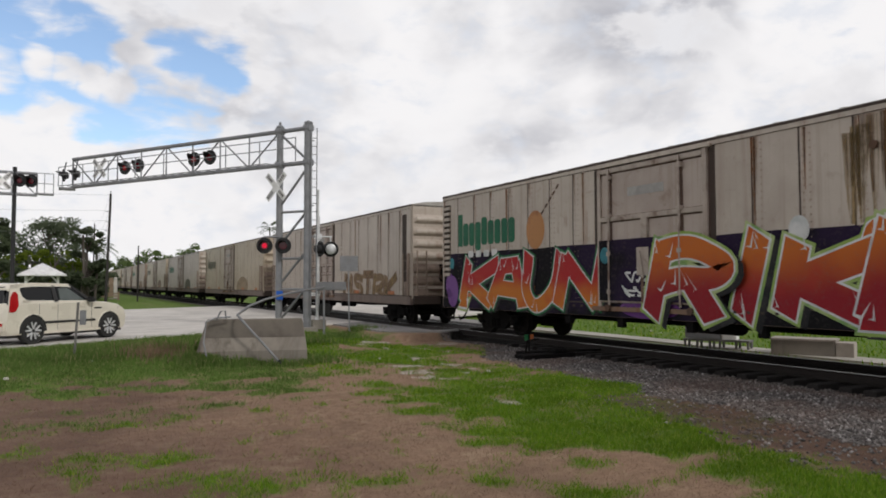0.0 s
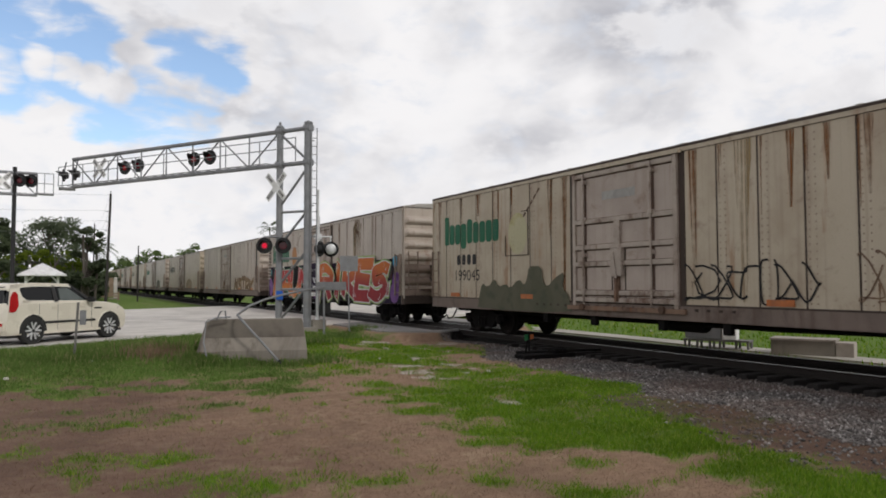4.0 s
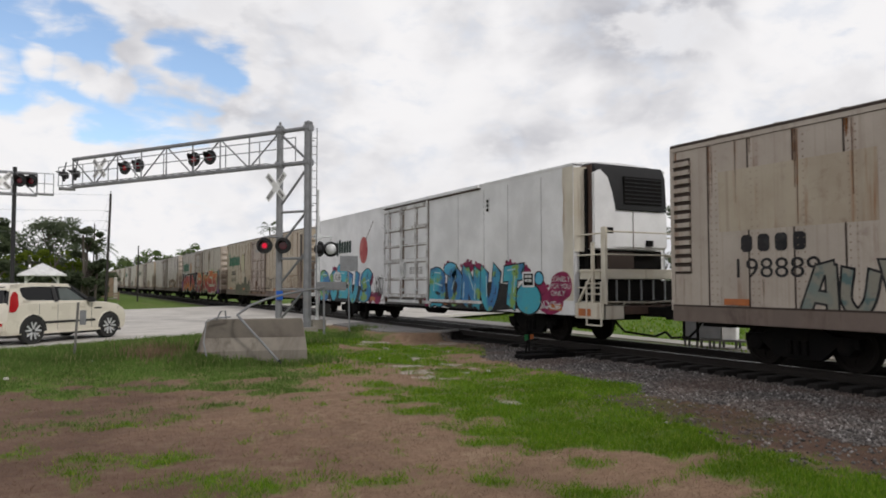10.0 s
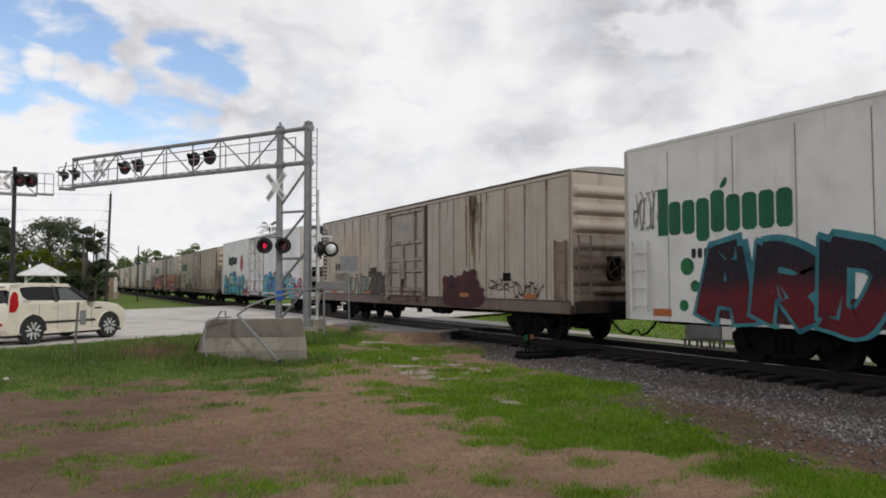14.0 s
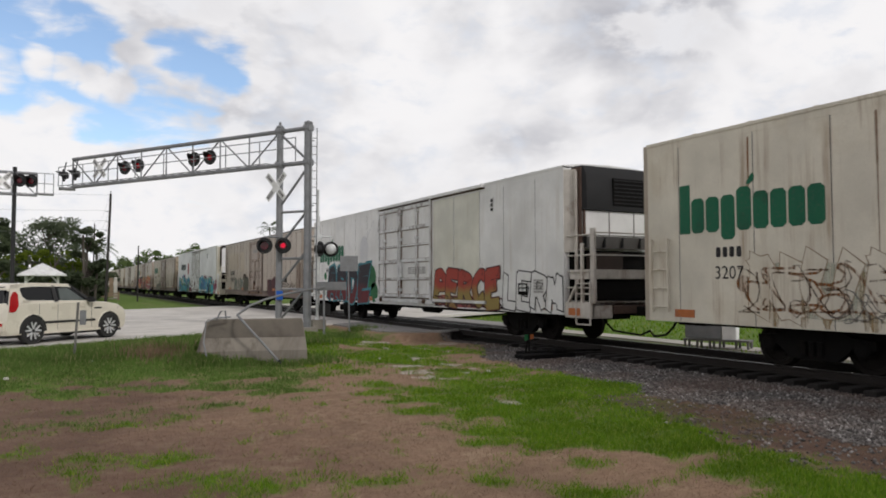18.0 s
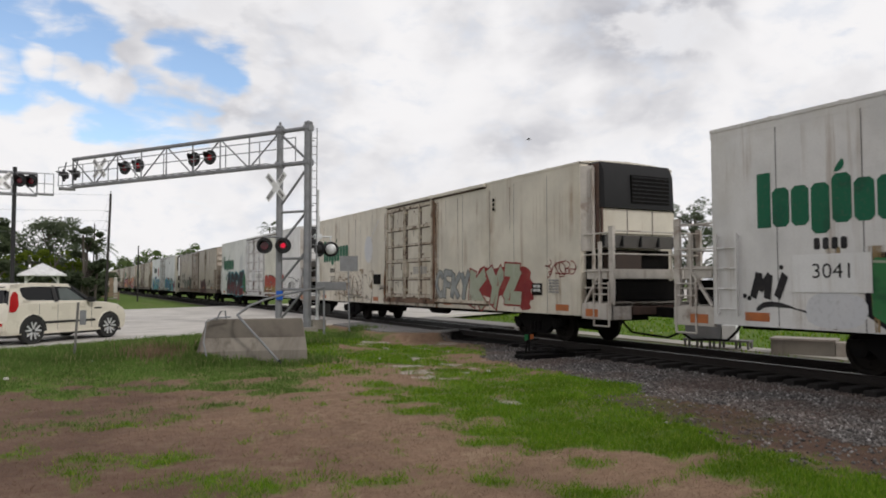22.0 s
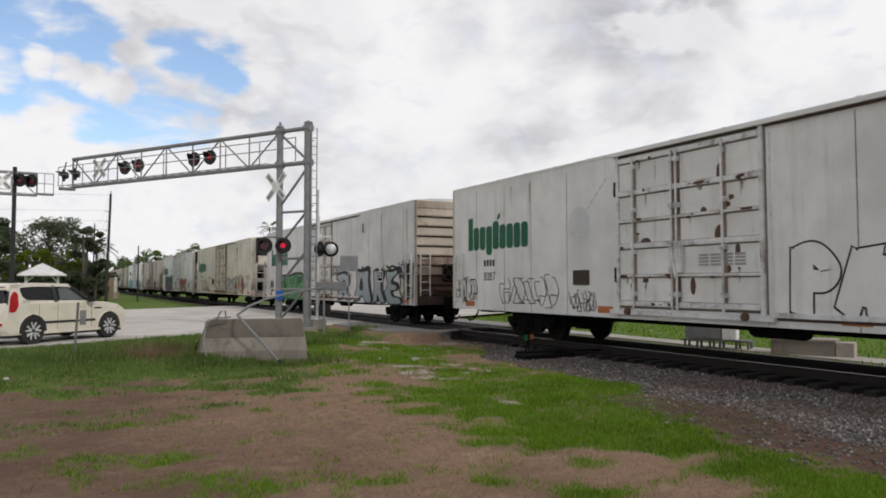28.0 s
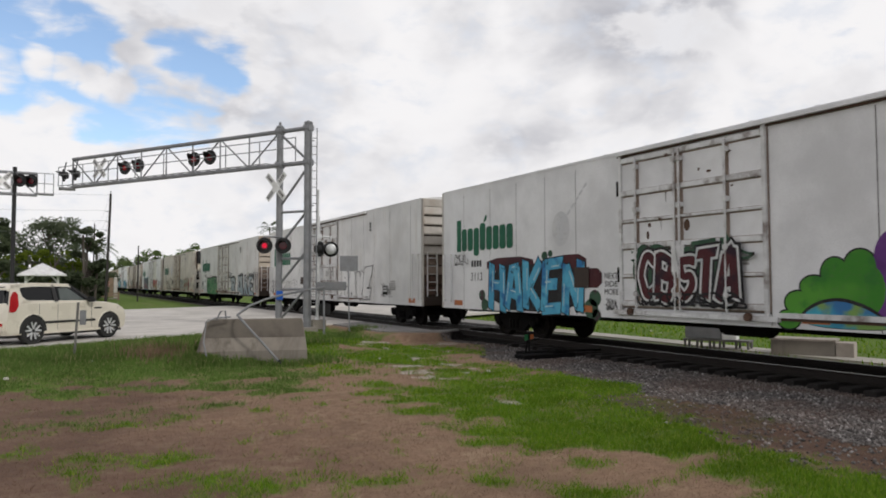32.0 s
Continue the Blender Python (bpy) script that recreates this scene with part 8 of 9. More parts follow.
def build_switch():
    g = thing("switch_stand", "low black switch machine beside the track", "switch stand")
    part("base_plate", Shape().box(9.95, 11.5, 14.3, 14.75, -0.30, -0.17), BLACK, g, "black steel and timber base", bevel=0.015)
    part("base_plate", Shape().box(10.5, 11.7, 15.1, 15.5, -0.30, -0.18), BLACK, g, "black steel and timber base", bevel=0.015)
    part("machine_case", Shape().box(10.9, 11.3, 14.35, 14.7, -0.17, -0.06), BLACK, g, "black machine case", bevel=0.03)
    part("lever", Shape().tube([(10.4, 14.9, -0.15), (10.45, 14.9, 0.12), (10.5, 14.5, 0.2)], 0.025, 6), BLACK, g)
    part("target_post", Shape().tube([(10.85, 15.4, -0.2), (10.85, 15.4, 0.25)], 0.025, 6), BLACK, g)
    part("target", Shape().box(10.72, 10.86, 15.40, 15.42, 0.08, 0.24), LEAF, g, "small green target")
    part("target", Shape().box(10.88, 10.98, 15.38, 15.40, 0.08, 0.24), ORANGE, g, "small orange target")
    part("rod", Shape().tube([(11.0, 14.2, -0.1), (12.9, 14.2, -0.12)], 0.03, 6), BLACK, g)


def build_far_side():
    s = Shape()
    ys = [-10 + 4 * i for i in range(12)]
    rows = [(16.35 + 0.1 * math.sin(y * 0.4), 17.35 + 0.12 * math.sin(y * 0.3 + 1), y) for y in ys]
    for (a, b, y), (c, d, y2) in zip(rows, rows[1:]):
        s.face((a, y, -0.235), (b, y, -0.235), (d, y2, -0.235), (c, y2, -0.235))
        s.face((a, y, -0.235), (c, y2, -0.235), (c, y2, -0.36), (a, y, -0.36))
        s.face((b, y, -0.235), (d, y2, -0.235), (d, y2, -0.36), (b, y, -0.36))
    whole("path", s, surface("path_concrete", (0.40, 0.375, 0.335), 0.9, 0.0, (0.24, 0.22, 0.19), 0.6, 0.8, 50.0, 0.2), "pale narrow concrete path along the far side of the track", "path", kind="structure")
    g = thing("concrete_vault", "low concrete cable vault beyond the track", "vault")
    u = Vector((0.44, -0.90, 0)).normalized()
    n = Vector((0.90, 0.44, 0)).normalized()
    A = Vector((16.10, 12.25, 0))
    for a, b, z, m, nm in ((0.0, 1.45, 0.12, CONCRETE, "vault_block"), (1.46, 1.85, 0.10, surface("vault_lid_concrete", (0.36, 0.32, 0.28), 0.9), "vault_block")):
        ring = lambda d: [tuple(A + u * d + n * k + Vector((0, 0, zz))) for k, zz in ((0, -0.35), (0, z), (0.7, z), (0.7, -0.35))]
        part(nm, Shape().loft([ring(a), ring(b)]), m, g, bevel=0.015)
    part("vault_lid", Shape().loft([[tuple(A + u * d + n * k + Vector((0, 0, zz))) for k, zz in ((-0.03, 0.12), (-0.03, 0.17), (0.73, 0.17), (0.73, 0.12))] for d in (-0.02, 1.47)]), surface("vault_lid_concrete", (0.36, 0.32, 0.28), 0.9, 0.0, (0.20, 0.17, 0.14), 0.6, 2.0, 50.0, 0.2), g)
    b = thing("cable_stand", "grey equipment case on a low steel stand", "equipment stand")
    P = Vector((15.75, 14.75, 0))
    top = Shape()
    pt = lambda d, k, z: tuple(P + u * d + n * k + Vector((0, 0, z)))
    part("case", Shape().loft([[pt(d, k, z) for k, z in ((0, 0.02), (0, 0.48), (0.4, 0.48), (0.4, 0.02))] for d in (0.0, 0.98)]), STEEL, b, "grey metal case", bevel=0.015)
    part("case", Shape().loft([[pt(d, k, z) for k, z in ((0, 0.0), (0, 0.40), (0.35, 0.40), (0.35, 0.0))] for d in (1.0, 1.38)]), WHITE, b, "white metal case", bevel=0.015)
    part("stand_top", Shape().loft([[pt(d, k, z) for k, z in ((-0.05, -0.05), (-0.05, 0.0), (0.45, 0.0), (0.45, -0.05))] for d in (-0.05, 1.72)]), SEAM_GREY, b)
    for d in (0.0, 0.34, 0.68, 0.95, 1.38, 1.68):
        for k in (0.0, 0.4):
            part("leg", Shape().bar(pt(d, k, -0.36), pt(d, k, -0.05), 0.05), SEAM_GREY, b)


def build_car():
    k = thing("car", "cream compact hatchback waiting at the crossing", "car", (-0.07, 23.20, -0.006), 41.6)
    CREAM = surface("cream_car_paint", (0.68, 0.635, 0.535), 0.28, 0.0, (0.50, 0.47, 0.39), 0.15, 1.0, 80.0, 0.0, tint=0.03)
    GLASS = surface("dark_car_glass", (0.008, 0.009, 0.010), 0.06, 0.0, None, 0, 2.0, 40.0, 0.0, tint=0.05, spec=0.22)
    RUBBER = surface("tyre_rubber", (0.018, 0.018, 0.018), 0.8, 0.0, (0.05, 0.045, 0.04), 0.4, 6.0, 60.0, 0.15)
    ALLOY = surface("alloy", (0.68, 0.69, 0.70), 0.3, 0.35, None, 0, 5.0, 60.0, 0.0)
    TRIM = surface("black_trim", (0.02, 0.02, 0.02), 0.6, 0.0, None, 0, 5.0, 60.0, 0.05)
    TAIL = surface("red_tail_lamp", (0.42, 0.012, 0.015), 0.15, 0.0, None, 0, 5.0, 60.0, 0.0)
    # outline of the side, from the rear bumper forward
    low = [(-2.04, 0.36), (-2.06, 0.62), (-2.02, 0.95), (-1.98, 1.06), (0.62, 1.06), (1.20, 1.03), (1.62, 0.96), (1.86, 0.82), (1.95, 0.62), (1.93, 0.40), (1.86, 0.28), (-1.96, 0.27)]
    rings = []
    for y, sx, dz in ((-0.892, 0.965, 0.0), (-0.880, 0.985, 0.012), (-0.70, 1.0, 0.02), (0.70, 1.0, 0.02), (0.880, 0.985, 0.012), (0.892, 0.965, 0.0)):
        rings.append([(x * sx, y, z + dz * (1 if z > 0.5 else -1)) for x, z in low])
    part("body", Shape().loft(rings), CREAM, k, "cream painted lower body", smooth=True, bevel=0.02)
    top = [(-1.98, 1.05), (-1.90, 1.30), (-1.80, 1.535), (-1.2, 1.580), (-0.5, 1.580), (-0.05, 1.55), (0.72, 1.06)]
    rows = []
    for yb, yt in ((-0.865, -0.70), (0.865, 0.70)):
        rows.append([(x, yb + (yt - yb) * (z - 1.05) / 0.56, z - 0.02) for x, z in top])
    part("cabin_glass", Shape().loft(rows), GLASS, k, "dark tinted windows")
    roof = [(-1.90, 1.46), (-1.80, 1.545), (-1.2, 1.588), (-0.5, 1.590), (-0.06, 1.565), (0.04, 1.51)]
    rr = []
    for y, dz in ((-0.735, -0.035), (-0.66, 0.0), (0.66, 0.0), (0.735, -0.035)):
        rr.append([(x, y, z + dz) for x, z in roof] + [(x, y, z - 0.05 + dz) for x, z in reversed(roof)])
    part("roof", Shape().loft(rr), CREAM, k, "", smooth=True)
    for sy in (-1, 1):
        def pillar(points, name="pillar", m=CREAM):
            s = Shape()
            ring = lambda o: [(x, sy * ((0.872 - 0.165 * (z - 1.03) / 0.56) + o), z) for x, z in points]
            s.loft([ring(0.0), ring(0.012)])
            part(name, s, m, k)
        pillar([(-2.0, 1.02), (-1.84, 1.54), (-1.46, 1.56), (-1.56, 1.50), (-1.60, 1.40), (-1.56, 1.24), (-1.44, 1.15), (-1.30, 1.12), (-1.36, 1.02)])
        pillar([(-0.62, 1.03), (-0.64, 1.57), (-0.54, 1.57), (-0.48, 1.03)], "pillar", TRIM)
        pillar([(0.60, 1.04), (-0.06, 1.55), (0.0, 1.56), (0.74, 1.05)], "pillar", TRIM)
        pillar([(-1.86, 1.44), (-1.2, 1.50), (-0.04, 1.49), (-0.04, 1.57), (-1.2, 1.60), (-1.84, 1.56)], "roof_rail")
        pillar([(-1.60, 1.02), (-1.57, 1.14), (0.55, 1.10), (0.70, 1.02)], "belt_line")
        pillar([(-0.42, 1.12), (-0.42, 1.45), (-0.10, 1.45), (0.38, 1.12)], "front_window", surface("lighter_car_glass", (0.07, 0.085, 0.08), 0.08, 0.0, None, 0, 3.0, 40.0, 0.0))
        y = sy * 0.893
        part("side_moulding", Shape().box(-0.95, 0.75, min(y, y + sy * 0.02), max(y, y + sy * 0.02), 0.52, 0.58), TRIM, k, "black rubbing strip", bevel=0.006)
        part("rocker", Shape().box(-0.95, 0.95, min(y * 0.985, y + sy * 0.004), max(y * 0.985, y + sy * 0.004), 0.25, 0.32), CREAM, k)
        for x in (-0.72, 0.22):
            part("door_handle", Shape().box(x, x + 0.18, min(y, y + sy * 0.03), max(y, y + sy * 0.03), 0.93, 0.96), CREAM, k, bevel=0.008)
        for x in (-1.10, -0.52, 0.62):
            part("door_gap", Shape().box(x - 0.005, x + 0.005, min(y, y + sy * 0.002), max(y, y + sy * 0.002), 0.34, 1.03), TRIM, k)
        part("mirror", Shape().box(0.42, 0.60, min(sy * 0.90, sy * 1.08), max(sy * 0.90, sy * 1.08), 1.06, 1.20), TRIM, k, "black door mirror", bevel=0.03)
        part("fender_vent", Shape().box(0.72, 0.98, min(y * 0.99, y + sy * 0.004), max(y * 0.99, y + sy * 0.004), 0.86, 0.90), TRIM, k)
        tail = [(-1.99, 0.86), (-1.94, 1.22), (-1.86, 1.36), (-1.78, 1.37), (-1.72, 1.28), (-1.72, 1.02), (-1.78, 0.88), (-1.88, 0.84)]
        s = Shape().loft([[(x, sy * (0.885 - 0.13 * max(0, z - 1.03)), z) for x, z in tail], [(x, sy * (0.908 - 0.13 * max(0, z - 1.03)), z) for x, z in tail]])
        part("tail_lamp", s, TAIL, k, "tall red tail lamp", bevel=0.006)
        part("head_lamp", Shape().loft([[(1.56, sy * 0.86, 0.78), (1.60, sy * 0.86, 0.90), (1.80, sy * 0.80, 0.82), (1.86, sy * 0.78, 0.70)], [(1.56, sy * 0.893, 0.78), (1.60, sy * 0.893, 0.90), (1.82, sy * 0.82, 0.82), (1.90, sy * 0.80, 0.70)]]), GLASS, k, "clear head lamp")
        for x in (-1.275, 1.275):
            arch = Shape()
            pts = [(x + 0.43 * math.cos(t), 0.35 + 0.43 * math.sin(t)) for t in np.linspace(-0.15, math.pi + 0.15, 18)]
            arch.loft([[(a, sy * 0.70, b) for a, b in pts], [(a, sy * 0.8965, b) for a, b in pts]])
            part("wheel_arch", arch, TRIM, k, "black wheel arch")
            lip = Shape().tube([(a, sy * 0.890, b) for a, b in pts], 0.022, 6)
            part("arch_lip", lip, CREAM, k)
            c = (x, sy * 0.80, 0.345)
            a = (0, sy, 0)
            wheel = part("wheel", Shape().lathe([(-0.10, 0.31), (-0.09, 0.345), (0.09, 0.345), (0.108, 0.325), (0.108, 0.250), (0.05, 0.24)], c, a, 30), RUBBER, k, "black tyre", smooth=True)
            part("rim", Shape().lathe([(0.03, 0.235), (0.108, 0.235), (0.108, 0.215), (0.06, 0.205), (0.05, 0.05), (0.05, 0.01)], c, a, 30), TRIM, wheel, "dark rim well", smooth=True)
            for i in range(5):
                t = 6.28318 * i / 5 + 0.3
                for dt in (-0.30, 0.30):
                    p = Vector((x + 0.05 * math.cos(t), sy * 0.895, 0.345 + 0.05 * math.sin(t)))
                    q = Vector((x + 0.235 * math.cos(t + dt), sy * 0.905, 0.345 + 0.235 * math.sin(t + dt)))
                    part("spoke", Shape().bar(p, q, 0.042, 0.02, (0, 1, 0)), ALLOY, wheel, "bright alloy spoke")
    part("rear_window", Shape().loft([[(-1.965, y, 1.06), (-1.985, y, 1.06), (-1.875, y * 0.86, 1.50), (-1.855, y * 0.86, 1.50)] for y in (-0.68, 0.68)]), GLASS, k, "dark rear window")
    part("rear_bumper", Shape().box(-2.09, -1.92, -0.84, 0.84, 0.34, 0.62), CREAM, k, "", bevel=0.04)
    part("reflector", Shape().box(-2.10, -2.08, -0.80, -0.45, 0.50, 0.57), TAIL, k, "dark red reflector")
    part("rear_plate", Shape().box(-2.075, -2.05, -0.26, 0.26, 0.72, 0.86), WHITE, k, "blank white plate")
    part("underbody", Shape().box(-1.9, 1.9, -0.72, 0.72, 0.18, 0.28), TRIM, k)


build_cantilever()
build_far_cantilever()
build_gate()
build_posts()
build_barrier()
build_switch()
build_far_side()
build_car()

# ---- distance: trees, poles, shelter ----
def leaf_material(name, dark, light, dry=None):
    if name in MATS:
        return MATS[name]
    m = bpy.data.materials.new(name)
    m.use_nodes = True
    n = Nodes(m.node_tree)
    island = n.add("ShaderNodeNewGeometry").outputs["Random Per Island"]
    at = n.add("ShaderNodeTexCoord").outputs["Object"]
    col = n.mix(island, dark, light)
    col = n.mix(n.math("MULTIPLY", n.ramp(n.noise(at, 0.9, 3.0), 0.4, 0.65), 0.5), col, tuple(0.6 * c for c in dark))
    if dry:
        col = n.mix(n.ramp(island, 0.80, 0.95), col, dry)
    d = n.add("ShaderNodeBsdfDiffuse", {"Color": col}).outputs[0]
    t = n.add("ShaderNodeBsdfTranslucent", {"Color": col}).outputs[0]
    n.add("ShaderNodeOutputMaterial", {0: n.add("ShaderNodeMixShader", {0: 0.40, 1: d, 2: t}).outputs[0]})
    MATS[name] = m
    return m


BARK = surface("bark", (0.10, 0.085, 0.072), 0.95, 0.0, (0.05, 0.04, 0.03), 0.6, 3.0, 30.0, 0.5, stretch=(1, 1, 0.3))
HEDGE = leaf_material("dark_hedge_leaves", (0.062, 0.084, 0.048), (0.125, 0.150, 0.088))
OAK = leaf_material("oak_leaves", (0.080, 0.104, 0.064), (0.155, 0.185, 0.112))
BRIGHT = leaf_material("yellow_green_leaves", (0.075, 0.115, 0.016), (0.17, 0.21, 0.03))
FAR_LEAF = leaf_material("far_leaves", (0.10, 0.15, 0.055), (0.18, 0.24, 0.09))
FROND = leaf_material("palm_fronds", (0.062, 0.085, 0.048), (0.13, 0.155, 0.085))


def leaves(rnd, centres, radius, count, size):
    """Small leaf blades scattered through clumps."""
    s = Shape()
    for _ in range(count):
        c = centres[rnd.randrange(len(centres))]
        while True:
            o = Vector((rnd.uniform(-1, 1), rnd.uniform(-1, 1), rnd.uniform(-1, 1)))
            if o.length < 1:
                break
        p = c[0] + Vector((o.x * c[1], o.y * c[1], o.z * c[1] * 0.7))
        a = Vector((rnd.gauss(0, 1), rnd.gauss(0, 1), rnd.gauss(0, 0.6))).normalized()
        b = a.orthogonal().normalized()
        l = size * rnd.uniform(0.6, 1.3)
        s.face(p - a * l, p + b * l * 0.45, p + a * l, p - b * l * 0.45)
    return s


def tree(x, y, height, spread, seed, material, count, size, label, base=-0.2, clear=0.3, clumps=26):
    rnd = random.Random(seed)
    t = thing("tree", label, "tree", (x, y, base))
    trunk = Shape().tube([(0, 0, 0), (0.1 * spread * 0.3, 0, height * 0.25), (0.05, 0.1, height * 0.55), (0, 0, height * 0.85)], height * 0.028 + 0.05, 8, 0.04)
    part("trunk", trunk, BARK, t, "tapered brown trunk")
    centres = []
    for i in range(clumps):
        a, k = rnd.uniform(0, 6.28), rnd.uniform(0.1, 1.0) ** 0.6
        h = rnd.uniform(clear, 0.95)
        r = spread * k * (1.0 - 0.75 * abs(h - 0.55))
        p = Vector((math.cos(a) * r, math.sin(a) * r, height * h))
        centres.append((p, spread * rnd.uniform(0.17, 0.32)))
        if i % 2 == 0:
            q = Vector((0, 0, height * max(0.15, h - 0.25)))
            part("limb", Shape().tube([q, (q + p) / 2 + Vector((0, 0, 0.1 * height)), p], 0.09, 6, 0.02), BARK, t)
    part("crown", leaves(rnd, centres, spread, count, size), material, t, "uneven crown of small leaves")
    return t


def palm(x, y, height, seed, label, base=-0.2, span=2.2):
    rnd = random.Random(seed)
    t = thing("palm_tree", label, "palm tree", (x, y, base))
    part("trunk", Shape().tube([(0, 0, 0), (0.15, 0, height * 0.5), (0.05, 0, height)], 0.13, 8, 0.10), BARK, t, "slender ringed trunk")
    for i in range(22):
        a, e = rnd.uniform(0, 6.28), rnd.uniform(-0.5, 1.25)
        l = span * rnd.uniform(0.8, 1.1)
        spine = []
        for k in range(7):
            u = k / 6
            r = l * u * math.cos(e) + 0.25 * u
            z = l * (u * math.sin(e) - 0.55 * u * u)
            spine.append(Vector((0.05 + r * math.cos(a), r * math.sin(a), height + z)))
        s = Shape()
        for p, q in zip(spine[1:], spine[2:]):
            d = (q - p).normalized()
            w = d.cross(Vector((0, 0, 1))).normalized()
            for sg in (-1, 1):
                for k in range(3):
                    o = p + (q - p) * (k / 3)
                    tip = o + w * sg * l * 0.24 + d * l * 0.10 - Vector((0, 0, l * 0.10))
                    s.face(o, o + d * 0.07, tip)
        part("frond", s, FROND, t)
    return t


def build_distance():
    tree(-0.55, 88.0, 8.9, 4.1, 1, OAK, 6500, 0.17, "dark open-crowned oak behind the shelter", clear=0.36, clumps=60)
    tree(-4.6, 70.0, 7.4, 2.2, 2, HEDGE, 3800, 0.20, "dark leafy tree beside the road", clear=0.35)
    for i, (x, y, h, w) in enumerate(((-3.2, 80, 4.9, 1.9), (-1.6, 81, 5.2, 2.0), (0.1, 80, 5.0, 2.1), (1.7, 81, 4.6, 1.8))):
        tree(x, y, h, w, 10 + i, BRIGHT, 2200, 0.16, "rounded yellow-green shrub behind the shelter", clear=0.12)
    for i, (x, y, h, w) in enumerate(((-4.2, 62, 3.3, 2.0), (-2.2, 76, 3.2, 2.2), (0.6, 77, 2.9, 2.2), (2.6, 78, 2.6, 2.0), (4.6, 92, 3.0, 2.2), (6.0, 110, 3.6, 2.4), (3.4, 84, 3.4, 2.0), (-0.8, 92, 4.4, 3.0), (-3.6, 90, 4.6, 3.0), (2.4, 92, 4.2, 2.6))):
        tree(x, y, h, w, 30 + i, HEDGE, 3200, 0.22, "dense dark hedge shrub beside the road", clear=0.08)
    tree(2.7, 75.0, 7.2, 1.9, 5, HEDGE, 3400, 0.18, "dark narrow tree near the utility pole", clear=0.25)
    tree(51.8, 47.1, 9.8, 2.7, 6, OAK, 4200, 0.16, "dark leafy oak beyond the track", clear=0.22, clumps=40)
    palm(3.5, 76.0, 5.4, 51, "shaggy palm near the utility pole", span=1.8)
    palm(2.3, 74.0, 6.2, 52, "shaggy palm near the utility pole", span=1.8)
    palm(-4.3, 60.0, 5.6, 53, "shaggy palm at the roadside", span=1.9)
    palm(33.3, 125.7, 11.6, 54, "tall palm behind the train", span=2.6)
    palm(34.9, 129.7, 9.0, 55, "tall palm behind the train", span=2.4)
    for i, (x, y, h, w) in enumerate(((16.5, 229, 9.0, 6), (21, 231, 11.5, 6), (25, 228, 11.5, 6), (30, 228, 10.0, 5), (36, 232, 14.0, 5), (44, 240, 8.0, 7), (27, 150, 8.2, 4))):
        tree(x, y, h, w, 60 + i, FAR_LEAF, 1100, 0.55, "light green tree beyond the train", clear=0.1)
    for i in range(11):
        a = radians(41 + 4.6 * i)
        r = 135 + 14 * math.sin(i * 2.3)
        tree(r * math.sin(a), r * math.cos(a), 5.2 + 1.3 * math.sin(i * 1.9), 4.5, 80 + i, OAK, 700, 0.5, "dark tree far beyond the track", clear=0.1)


def build_shelter():
    g = thing("picnic_shelter", "small white shelter with a hipped roof", "shelter", (-0.8, 69.0, -0.15))
    part("roof", Shape().loft([[(-1.78, -1.78, 2.36), (1.78, -1.78, 2.36), (1.78, 1.78, 2.36), (-1.78, 1.78, 2.36)], [(-1.78, -1.78, 2.46), (1.78, -1.78, 2.46), (1.78, 1.78, 2.46), (-1.78, 1.78, 2.46)], [(-0.06, -0.06, 3.42), (0.06, -0.06, 3.42), (0.06, 0.06, 3.42), (-0.06, 0.06, 3.42)]]), WHITE, g, "white hipped metal roof")
    for x in (-1.15, 1.15):
        for y in (-1.15, 1.15):
            part("post", Shape().box(x - 0.1, x + 0.1, y - 0.1, y + 0.1, 0, 2.36), WHITE, g)
            part("knee_brace", Shape().bar((x, y, 1.85), (x - math.copysign(0.5, x), y, 2.34), 0.1), WHITE, g)
    part("floor_slab", Shape().box(-1.7, 1.7, -1.7, 1.7, -0.1, 0.06), CONCRETE, g)


